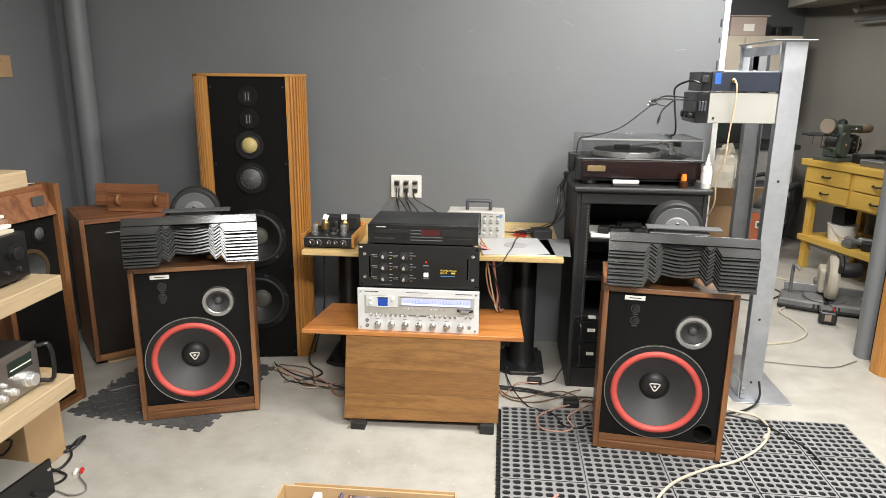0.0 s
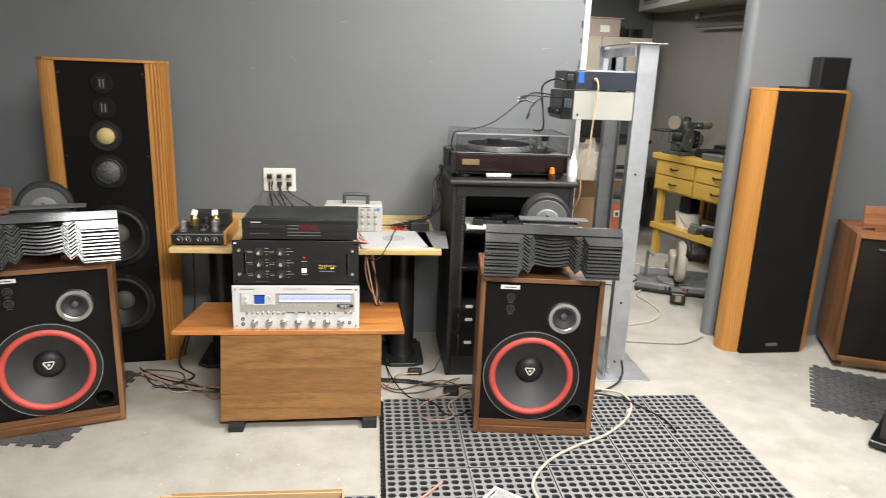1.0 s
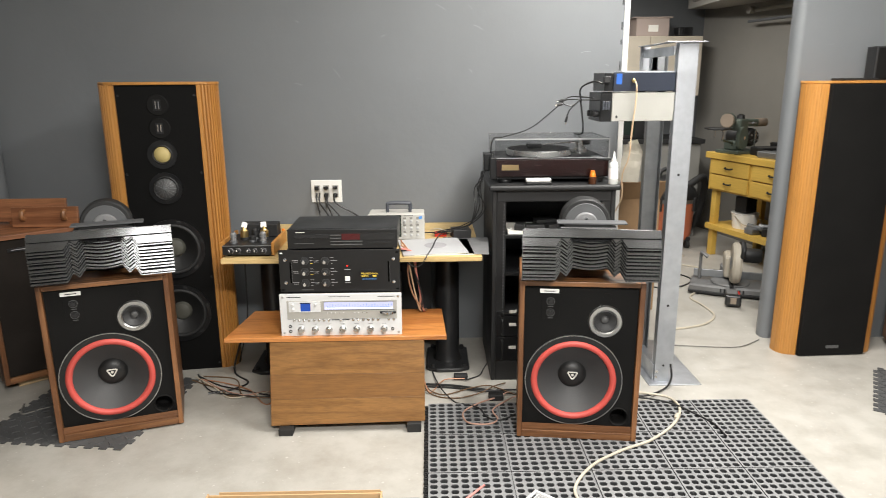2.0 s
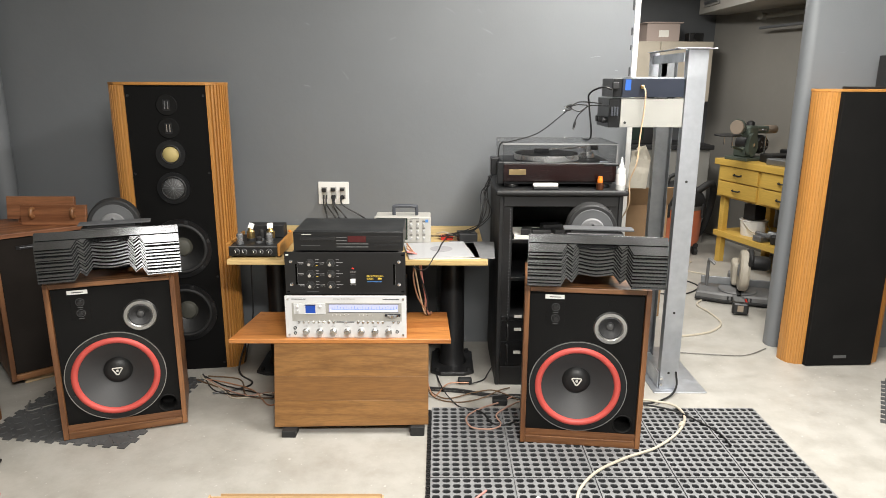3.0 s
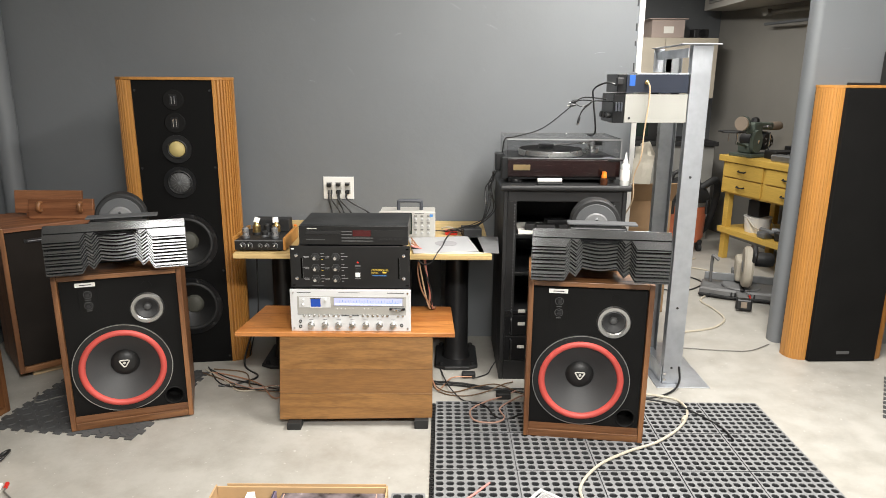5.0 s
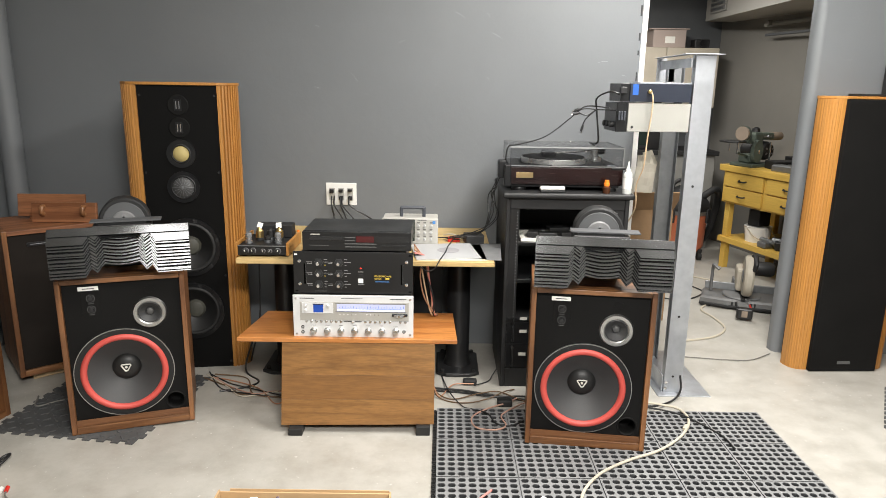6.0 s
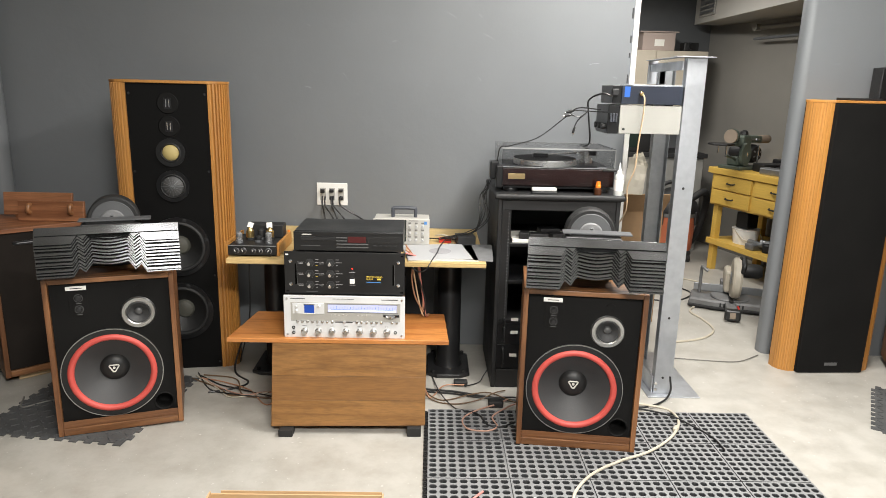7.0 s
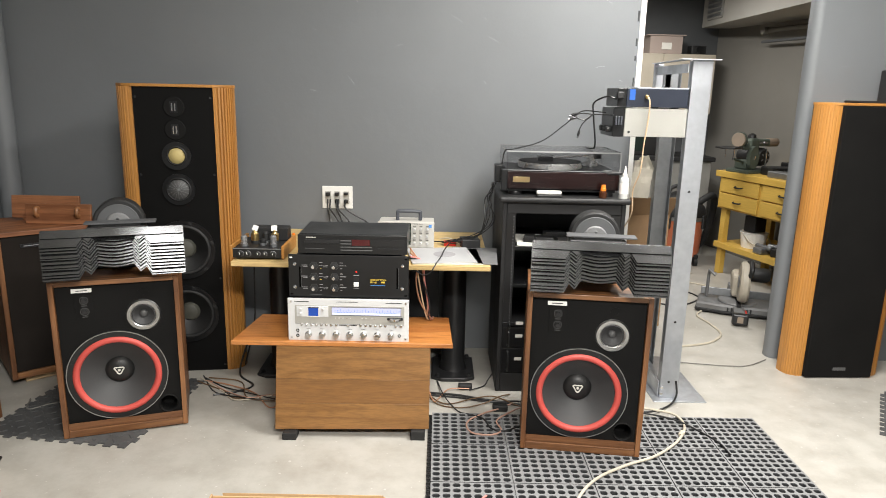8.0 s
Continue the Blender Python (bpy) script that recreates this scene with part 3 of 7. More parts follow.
    part("cone", lathe([(0.047, 0.001), (0.042, 0.004), (0.036, -0.004), (0.015, -0.022), (0, -0.022)], 40, "y"), "cone", md, smooth=True)
    part("dust_cap", lathe([(0.017, -0.02), (0.013, -0.011), (0.006, -0.008), (0, -0.0075)], 24, "y"), "grey_dome", md, smooth=True)
    tw = part("tweeter_hole", ring_plate(0.012, 0.02, -0.002, 0.002), "baffle", s, "small blocked tweeter hole", Matrix.Translation((mx + 0.005, by, 0.608)), True)
    part("plug", lathe([(0.012, 0), (0.008, -0.004), (0, -0.005)], 20, "y"), "cone_black", tw)
    port = part("port", lathe([(0.033, -0.07), (0.034, 0.0), (0.038, 0.003), (0.042, 0.001), (0.042, -0.001)], 40, "y"), "baffle", s, "black bass port", Matrix.Translation((0.412, by, 0.098)), True)
    part("port_end", lathe([(0.033, 0), (0, 0)], 24, "y", at=(0, 0.069, 0)), "baffle", port)
    part("control_panel", block(0.088, 0.158, by - 0.002, by, 0.515, 0.615, 0.001), "baffle", s)
    for kz in (0.59, 0.543):
        part("dial_ring", ring_plate(0.0145, 0.0165, by - 0.0035, by - 0.002, 28, at=(0.123, 0, kz)), "grey_print", s)
        knob(0.011, 0.012, "black_rough", s, (0.123, by - 0.002, kz), "level_knob")
        part("print_bar", block(0.113, 0.133, by - 0.003, by - 0.002, kz - 0.024, kz - 0.021), "grey_print", s)
    part("name_plate", block(0.08, 0.155, by - 0.004, by, 0.624, 0.641, 0.001), "white_plastic", s, "small white name plate")
    part("print_bar", block(0.097, 0.14, by - 0.0048, by - 0.004, 0.631, 0.634), "mark_black", s)
    return s


LS = pose(-1.193, 3.535, 0.0076, 0, 0, 19)
RS = pose(0.708, 3.514, 0.0185, 0, 0, -7.1)
floor_speaker(LS, "walnut loudspeaker with a red-ringed woofer, standing on a foam tile")
floor_speaker(RS, "walnut loudspeaker with a red-ringed woofer, standing on the rubber mat")


def lens_outline(d_back=0.070):
    half = [(-0.2565, 0.0), (-0.131, 0.0), (-0.111, 0.036), (-0.089, 0.017), (-0.064, 0.054)]
    arc = [(-0.064 + 0.128 * k / 6, 0.054 - 0.010 * math.sin(math.pi * k / 6)) for k in range(1, 6)]
    front = half + arc + [(-x, d) for x, d in half[::-1]]
    return front + [(0.2565, d_back), (-0.2565, d_back)]


def acoustic_lens(m, label):
    """Stack of slanted notched plates with a compression driver behind; origin on the speaker's top at its front edge."""
    t = thing("acoustic_lens", m, label, "horn lens", "slant plate lenses")
    slant = Matrix.Rotation(radians(53.5), 4, "X")
    first = None
    for i in range(1, 12):
        p = Matrix.Translation((0, -0.072, 0.012 + 0.0134 * i + 0.0016 * math.sin(2.1 * i))) @ Matrix.Rotation(radians(0.5 * math.sin(3.7 * i)), 4, "Y") @ slant
        if first is None:
            first = part("lens_plate", prism(lens_outline(), -0.0012, 0.0012), "lens_metal", t, m=p)
        else:
            repeat(first, p)
    part("top_strip", block(-0.253, 0.2565, 0.036, 0.0705, 0.0035, 0.006, 0.0005), "lens_metal", t, "flat upper strip of the lens", Matrix.Translation((0, -0.072, 0.012 + 0.0134 * 11 - 0.001)) @ slant)
    for sx in (-0.185, 0.185):
        part("spacer", tube([(sx, -0.035, 0.055), (sx, -0.035, 0.185)], 0.004, 10, 0), "steel_dark", t)
    part("throat", block(-0.11, 0.11, 0.06, 0.175, 0.06, 0.205, 0.004), "black_paint", t, "black horn throat")
    part("back_plate", block(-0.2, 0.2, -0.015, 0.06, 0.075, 0.2, 0.003), "black_paint", t, "black plate behind the lens")
    part("foot", block(-0.16, 0.16, 0.19, 0.25, 0.0, 0.012, 0.002), "black_paint", t)
    part("mounting_plate", block(-0.12, 0.15, 0.07, 0.135, 0.214, 0.22, 0.001), "driver_grey", t, "flat grey mounting plate")
    part("bracket", block(-0.09, 0.09, 0.075, 0.125, 0.2055, 0.2135), "black_paint", t)
    d = part("driver", lathe([(0, 0.0), (0.096, 0.0), (0.102, 0.006), (0.102, 0.075), (0.096, 0.082), (0, 0.082)], 56, "y"), "rubber_black", t, "round black compression driver", Matrix.Translation((0.0, 0.26, 0.195)), True)
    part("ring", lathe([(0.03, 0.084), (0.084, 0.083), (0.082, 0.086), (0.03, 0.087)], 56, "y"), "driver_grey", d, smooth=True)
    part("hub", lathe([(0, 0.100), (0.044, 0.0995), (0.0475, 0.096), (0.049, 0.08)], 48, "y"), "hub_grey", d, "pale grey hub with a bolt", smooth=True)
    part("bolt", lathe([(0, 0.112), (0.006, 0.112), (0.006, 0.099)], 8, "y", at=(0, 0, 0.026)), "chrome", d)
    part("stand", block(-0.05, 0.09, 0.18, 0.255, 0.0, 0.091, 0.003), "black_paint", t, "black support block under the driver")
    return t


acoustic_lens(LS @ pose(0.262, 0, 0.677, 0, 0, 1), "dark grey slant-plate horn lens resting on a walnut loudspeaker")
acoustic_lens(RS @ pose(0.262, 0, 0.677, 0, 0, 0), "dark grey slant-plate horn lens with a bright hub, on a loudspeaker")


# ---- tall oak-winged loudspeakers ----
def wing_profile(side, half=0.19, outer=0.262, depth=0.205, flutes=9, groove=0.009):
    """Outline of one rounded, fluted side."""
    pts = [(side * half, 0.0)]
    n = flutes * 4
    for k in range(n + 1):
        a = math.pi / 2 * k / n
        x, y = half + (outer - half) * (math.sin(a) ** 0.85), depth * (1 - math.cos(a) ** 0.75) * 0.92
        f = (-groove if k % 4 == 0 else 0.0015) if 0 < k < n * 0.9 else 0.001
        pts.append((side * (x + f * 0.5), y - f * 0.8 + 0.003))
    pts += [(side * outer, depth), (side * half, depth)]
    return pts if side > 0 else pts[::-1]


def tower(m, label, grille, half=0.185, outer=0.272, depth=0.10, groove=0.005):
    H = 1.445 if grille else 1.462
    t = thing("tower_loudspeaker", m, label, "loudspeaker", "oak tower loudspeakers")
    for side in (1, -1):
        part("side_wing", prism(wing_profile(side, half, outer, depth, 9, groove), 0.0, H - 0.014), "oak_honey", t, "fluted honey oak side")
    part("body", block(-half - 0.015, half + 0.015, depth + 0.0005, 0.225, 0.0, H - 0.0145), "tower_front", t, "black cabinet")
    part("core", block(0.001 - half, half - 0.001, 0.08, depth, 0.0, H - 0.0145), "tower_front", t)
    holes = [] if grille else [(0.006, 0.652, 0.132), (0.006, 0.315, 0.132), (0, 1.122, 0.044), (0, 0.958, 0.053)]
    part("front_panel", holed_panel(0.0005 - half, half - 0.0005, 0.0, H - 0.0145, 0.006, 0.026, holes), "tower_front", t, "black cabinet front")
    rim = [(half, -0.006), (half + (outer - half) * 0.55, depth * 0.12), (outer + 0.002, depth * 0.7), (outer + 0.003, depth + 0.002), (half + 0.017, depth + 0.003), (half + 0.017, 0.226)]
    part("top_panel", prism([(-x, y) for x, y in rim[::-1]] + rim, H - 0.0138, H, 0.002), "oak_honey", t)
    if grille:
        part("grille", block(-half, half, -0.028, 0.0055, 0.004, H - 0.016, 0.004), "grille", t, "full black cloth grille")
        part("name_plate", block(-0.035, 0.035, -0.030, -0.028, 0.045, 0.062, 0.0005), "grey_print", t, "small grey name plate")
        return t
    f = 0.006
    for dz in (1.355, 1.247):
        r = part("ribbon_tweeter", lathe([(0, f - 0.012), (0.05, f - 0.012), (0.05, -f), (0.046, 0.004 - f), (0, 0.004 - f)], 36, "y", at=(0, 0, dz)), "baffle", t, "black ribbon tweeter with two bright strips")
        for sx in (-0.007, 0.007):
            part("ribbon", block(sx - 0.0022, sx + 0.0022, f - 0.006, f - 0.0052, dz - 0.018, dz + 0.018), "chrome", r)
        part("slot_plate", block(-0.017, 0.017, f - 0.0052, f - 0.004, dz - 0.026, dz + 0.026, 0.0005), "black_satin", r)
    for dz, ro, ri, mat, lab in ((1.122, 0.068, 0.042, "yellow_dome", "yellow dome midrange"), (0.958, 0.077, 0.054, "grey_dome", "grey mesh dome midrange")):
        d = part("midrange", ring_plate(ri, ro, -0.009, 0.0), "black_satin", t, lab, Matrix.Translation((0, f, dz)), True)
        part("dome", lathe([(ri, 0.001), (ri * 0.85, 0.008), (ri * 0.5, 0.016), (0, 0.019)], 40, "y"), mat, d, smooth=True)
        part("surround", lathe([(ri + 0.006, 0.009), (ri + 0.001, 0.014), (ri - 0.004, 0.006)], 40, "y"), "rubber_black", d, smooth=True)
        if ri > 0.05:
            for k in range(8):
                a = math.pi * k / 8
                bar = tube([(0.052 * math.cos(a), -0.012, 0.052 * math.sin(a)), (0, -0.021, 0), (-0.052 * math.cos(a), -0.012, -0.052 * math.sin(a))], 0.0007, 6, 4)
                part("guard_wire", bar, "steel_dark", d)
    for dz in (0.652, 0.315):
        w = part("woofer", ring_plate(0.13, 0.15, -0.01, 0.0, 56), "black_satin", t, "large black woofer", Matrix.Translation((0.006, f, dz)), True)
        roll = [(0.131 - 0.011 * (1 - math.cos(a)), 0.003 + 0.013 * math.sin(a)) for a in [math.pi * i / 8 for i in range(9)]]
        part("surround", lathe(roll, 56, "y"), "rubber_black", w, smooth=True)
        part("cone", lathe([(0.109, 0.004), (0.05, -0.036), (0.04, -0.04)], 56, "y"), "cone_black", w, smooth=True)
        part("dust_cap", lathe([(0.05, -0.038), (0.04, -0.024), (0.02, -0.017), (0, -0.016)], 40, "y"), "olive_cap", w, "dull olive-grey dust cap", smooth=True)
        for k in range(6):
            a = 2 * math.pi * (k + 0.25) / 6
            part("clip", block(-0.01, 0.01, -0.013, -0.0095, 0.130, 0.148, 0.002), "black_rough", w, m=Matrix.Rotation(a, 4, "Y"))
    for sx, sz in ((-0.172, 1.40), (0.172, 1.40), (-0.172, 1.03), (0.172, 1.03), (0.172, 0.03), (-0.172, 0.03), (0.172, 0.5)):
        part("grille_socket", lathe([(0, 0), (0.006, 0), (0.005, 0.003), (0, 0.002)], 12, "y", at=(sx, f, sz)), "black_rough", t)
    return t


tower(pose(-0.928, 4.266, 0, 0, 0, 8), "tall honey oak loudspeaker with bare black front and six drivers", False)
tower(pose(2.514, 4.359, 0, 0, 0, 2.4), "tall honey oak loudspeaker with a full black cloth grille", True, 0.183, 0.268, 0.105, 0.0012)

sat = thing("satellite_speaker", pose(2.652, 4.40, 1.445, 0, 0, -12), "small black cube loudspeaker on the oak tower", "loudspeaker")
part("cabinet", block(-0.072, 0.072, 0.0, 0.12, 0, 0.165, 0.004), "black_rough", sat)
part("grille", block(-0.066, 0.066, -0.008, 0.0, 0.007, 0.158, 0.003), "grille", sat)
tray = thing("black_tray", pose(2.475, 4.39, 1.445, 0, 0, 0), "thin flat black case on the oak tower", "case")
part("case", block(-0.05, 0.12, 0, 0.12, 0, 0.012, 0.003), "black_rough", tray)


# ---- walnut boxes with cloth fronts ----
def cloth_speaker(m, label, W=0.47, H=0.73, D=0.42):
    s = thing("bookshelf_loudspeaker", m, label, "loudspeaker", "cloth-fronted loudspeakers")
    z0, T = 0.04, 0.022
    part("side_panel", block(0, T, 0, D, z0, z0 + H, 0.002), "walnut", s)
    part("side_panel", block(W - T, W, 0, D, z0, z0 + H, 0.002), "walnut", s)
    part("top_panel", block(T + 0.0005, W - T - 0.0005, 0.001, D, z0 + H - T, z0 + H - 0.0005, 0.002), "old_wood", s, "scuffed top")
    part("bottom_panel", block(T + 0.0005, W - T - 0.0005, 0.001, D, z0, z0 + 0.03, 0.002), "walnut_x", s)
    part("grille", block(T + 0.001, W - T - 0.001, 0.012, 0.03, z0 + 0.031, z0 + H - T - 0.001, 0.004), "grille_brown", s, "black cloth grille")
    part("back_panel", block(T, W - T, D - 0.02, D - 0.001, z0 + 0.03, z0 + H - T), "baffle", s)
    part("name_plate", block(0.1, 0.2, 0.009, 0.012, z0 + H - 0.083, z0 + H - 0.065, 0.0005), "black_satin", s, "thin grey name plate")
    part("print_bar", block(0.115, 0.185, 0.0082, 0.009, z0 + H - 0.0755, z0 + H - 0.0725), "label_grey", s)
    part("plinth_rail", block(0.06, W - 0.02, 0.05, 0.09, 0, z0, 0.003), "pine", s, "pale wooden riser strip")
    part("plinth_rail", block(0.06, W - 0.02, D - 0.1, D - 0.06, 0, z0, 0.003), "pine", s, "pale wooden riser strip")
    return s


def hook_board(m, label):
    """Two old boards, the front one with a pair of turned hooks."""
    t = thing("hook_board", m, label, "wooden bracket", "old hook boards")
    part("back_board", block(-0.18, 0.16, 0.05, 0.068, 0, 0.115, 0.003), "old_wood", t, m=pose(-0.03, 0.01, 0.02, -8))
    part("spacer_block", block(-0.15, 0.1, 0.055, 0.075, 0, 0.02), "old_wood", t)
    part("front_board", block(-0.16, 0.16, -0.01, 0.008, 0, 0.10, 0.003), "old_wood", t, m=pose(0.07, -0.02, 0, -8))
    for hx in (-0.03, 0.17):
        part("hook", tube([(hx, -0.016, 0.08), (hx, -0.035, 0.078), (hx, -0.042, 0.055), (hx, -0.03, 0.042), (hx, -0.018, 0.045)], 0.011, 10, 5), "walnut", t, "turned wooden hook", smooth=True)
    return t


C2 = pose(-1.70, 4.02, 0, 0, 0, 41)
cloth_speaker(C2, "walnut loudspeaker with black cloth front, in the wall corner")
hook_board(C2 @ pose(0.25, 0.15, 0.77, 0, 0, -40), "old brown hook boards lying on a walnut loudspeaker")
C3 = pose(2.752, 4.145, 0.0, 0, 0, -24)
cloth_speaker(C3, "walnut loudspeaker with black cloth front, beside the oak tower", H=0.70)
hook_board(C3 @ pose(0.27, 0.1, 0.74, 0, 0, 12), "old brown hook boards lying on a walnut loudspeaker")

# ---- plank cabinet, board and hi-fi stack ----
cb = thing("plank_cabinet", pose(0, 0, 0), "brown oak plank cabinet standing on black blocks", "cabinet")
part("body", prism([(3.706, 0.3838), (4.0, 0.3838), (4.0, 0.045), (3.636, 0.045)], -0.326, 0.321), "plank", cb, m=Matrix(((0, 0, 1, 0), (1, 0, 0, 0), (0, 1, 0, 0), (0, 0, 0, 1))))


def slanted_plank(z0, z1, d0, d1):
    """One board of the leaning front; d0 and d1 tip its lower and upper edge."""
    bm = bmesh.new()
    def at(x, z, back):
        return bm.verts.new((x, 3.681 - (0.3845 - z) * 0.208 + back * 0.0185, z))
    xl, xr = -0.331, 0.3265
    c = [at(x, z, k) for k in (0, 1) for x, z in ((xl, z0 - d0), (xr, z0 + d0), (xr, z1 + d1), (xl, z1 - d1))]
    for f in ((0, 1, 2, 3), (7, 6, 5, 4), (0, 4, 5, 1), (3, 2, 6, 7), (0, 3, 7, 4), (1, 5, 6, 2)):
        bm.faces.new([c[i] for i in f])
    bmesh.ops.bevel(bm, geom=bm.edges[:], offset=0.001, segments=1, affect="EDGES")
    return bm


for z0, z1, d0, d1 in ((0.2478, 0.3845, 0.001, 0.0), (0.1458, 0.2472, 0.003, 0.001), (0.038, 0.1452, 0.006, 0.003)):
    part("plank", slanted_plank(z0, z1, d0, d1), "plank_mid" if 0.1 < z0 < 0.2 else "plank", cb)
for x0, y0, hz in ((-0.295, 3.575, 0.031), (0.25, 3.59, 0.042), (-0.295, 3.9, 0.044), (0.25, 3.9, 0.044)):
    part("foot", block(x0, x0 + 0.06, y0, y0 + 0.06, 0, hz, 0.003), "rubber_black", cb, "black block foot")
bd = thing("board", pose(0, 0, 0), "reddish cherry board lying on the plank cabinet", "board")
part("plank", prism([(-0.522, 3.677), (0.422, 3.681), (0.408, 4.03), (-0.478, 4.03)], 0.3855, 0.405, 0.002), "cherry", bd)

rc = thing("receiver", pose(-0.0245, 3.698, 0.405), "silver vintage stereo receiver with a lit dial, on the board", "receiver")
w, h = 0.257, 0.187
part("case", block(-w + 0.012, w - 0.012, 0.012, 0.36, 0.008, h - 0.006, 0.003), "black_paint", rc, "black metal case")
part("faceplate", block(-w, w, 0, 0.012, 0.0, h, 0.002), "face", rc, "brushed silver front")
part("recess", block(-w + 0.03, w - 0.02, -0.0015, 0, 0.075, 0.158, 0.0007), "champagne", rc, "champagne inner panel")
part("scope_frame", block(-w + 0.038, -w + 0.172, -0.004, -0.0015, 0.108, 0.155, 0.001), "face", rc)
part("scope_screen", block(-w + 0.088, -w + 0.13, -0.0055, -0.004, 0.112, 0.15, 0.001), "blue_lamp", rc, "small glowing blue scope screen")
dl = part("dial_window", block(-w + 0.188, w - 0.036, -0.0035, -0.0015, 0.118, 0.15, 0.001), "dial", rc, "lit pale blue tuning dial")
part("dial_band", block(-w + 0.19, w - 0.038, -0.0041, -0.0035, 0.1195, 0.1275), "dial_white", dl, "pale lower dial band")
part("dial_frame", block(-w + 0.182, w - 0.03, -0.0030, -0.0015, 0.151, 0.1535), "steel_dark", rc)
part("dial_frame", block(-w + 0.182, w - 0.03, -0.0030, -0.0015, 0.1145, 0.117), "steel_dark", rc)
part("panel_line", block(-w + 0.03, w - 0.02, -0.0022, -0.0015, 0.0755, 0.0765), "steel_dark", rc)
part("scope_lip", block(-w + 0.084, -w + 0.134, -0.007, -0.004, 0.1085, 0.1115, 0.0005), "white_plastic", rc)
part("scope_shade", block(-w + 0.086, -w + 0.132, -0.008, -0.0056, 0.1475, 0.151, 0.0005), "black_satin", rc)
for k in range(24):
    x = -w + 0.2 + 0.0118 * k
    part("dial_mark", block(x, x + 0.0012, -0.0042, -0.0035, 0.132, 0.138 + 0.003 * (k % 3)), "mark_blue", dl)
part("dial_line", block(-w + 0.2, w - 0.05, -0.0042, -0.0035, 0.1285, 0.1296), "mark_blue", dl)
tk = part("tuning_wheel", block(w - 0.092, w - 0.024, -0.01, -0.0015, 0.098, 0.11, 0.004), "black_satin", rc, "black slot with a gyro tuning wheel")
part("wheel", lathe([(0, -0.004), (0.028, -0.004), (0.028, 0.004), (0, 0.004)], 30, at=(w - 0.058, 0.004, 0.104)), "chrome", tk, smooth=True)
for x, z in ((-w + 0.055, 0.142), (-w + 0.055, 0.122), (-w + 0.15, 0.142)):
    knob(0.006, 0.012, "silver", rc, (x, -0.004, z), "small_knob")
for k in range(7):
    x = -w + 0.087 + 0.0585 * k
    knob(0.0145, 0.022, "knob_steel", rc, (x, 0, 0.03), "control_knob", "chrome control knob")
    part("print_bar", block(x - 0.009, x + 0.009, -0.0008, 0, 0.0525, 0.0537), "mark_black", rc)
for k in range(8):
    knob(0.006, 0.009, "knob_steel", rc, (-w + 0.058 + 0.021 * k, 0, 0.072), "push_button")
for k in range(6):
    knob(0.006, 0.009, "knob_steel", rc, (w - 0.205 + 0.021 * k, 0, 0.072), "push_button")
for k in range(2):
    knob(0.006, 0.009, "knob_steel", rc, (w - 0.055 + 0.021 * k, 0, 0.072), "push_button")
for k in range(9):
    x = -w + 0.2 + 0.017 * k + (0.03 if k > 4 else 0)
    part("indicator", lathe([(0, 0), (0.003, 0), (0.002, 0.002), (0, 0.002)], 10, "y", at=(x, -0.0015, 0.103)), "silver", rc)
part("balance_slider", block(-0.04, 0.035, -0.002, 0, 0.07, 0.073), "mark_black", rc)
part("slider_tab", block(-0.006, 0.006, -0.011, 0, 0.068, 0.076, 0.001), "silver", rc)
for x, z in ((-w + 0.04, 0.045), (-w + 0.04, 0.022), (w - 0.04, 0.028)):
    part("jack", ring_plate(0.004, 0.007, -0.003, 0, 16, at=(x, 0, z)), "black_satin", rc)
for x in (-w + 0.014, w - 0.014):
    for z in (0.014, h - 0.014):
        part("screw", lathe([(0, 0), (0.006, 0), (0.004, 0.004), (0, 0.004)], 12, "y", at=(x, 0, z)), "chrome", rc)
part("print_bar", block(-0.05, 0.04, -0.0008, 0, 0.1735, 0.1752), "mark_black", rc)
part("print_bar", block(-w + 0.03, -w + 0.09, -0.0008, 0, 0.172, 0.1748), "mark_black", rc)
part("print_bar", block(w - 0.1, w - 0.03, -0.0008, 0, 0.172, 0.1748), "mark_black", rc)

am = thing("power_amplifier", pose(-0.0245, 3.72, 0.592), "black rack amplifier with six knobs, stacked on the receiver", "amplifier")
w, h = 0.2535, 0.186
part("case", block(-w + 0.03, w - 0.03, 0.005, 0.34, 0.0, h - 0.004, 0.002), "black_rough", am)
part("faceplate", block(-w, w, 0, 0.005, 0.002, h, 0.0015), "black_satin", am, "black rack front panel")
for sx in (-1, 1):
    hs = part("handle_slot", block(sx * 0.2055 - 0.004, sx * 0.2055 + 0.004, -0.0012, 0, 0.044, 0.134, 0.0005), "slot_black", am, "narrow black handle slot")
    part("slot_edge", block(sx * 0.2055 + 0.0042, sx * 0.2055 + 0.0056, -0.0016, 0, 0.044, 0.134), "grey_print", hs)
    for z in (0.013, 0.173):
        part("ear_slot", block(sx * (w - 0.012) - 0.006, sx * (w - 0.012) + 0.006, -0.0012, 0, z - 0.003, z + 0.003, 0.0005), "slot_black" if sx > 0 or z < 0.1 else "white_plastic", am)
    for z in (0.045, 0.145):
        part("rack_screw", lathe([(0, 0), (0.0085, 0), (0.007, 0.005), (0, 0.006)], 16, "y", at=(sx * (w - 0.027), 0, z)), "chrome", am, "bright rack screw")
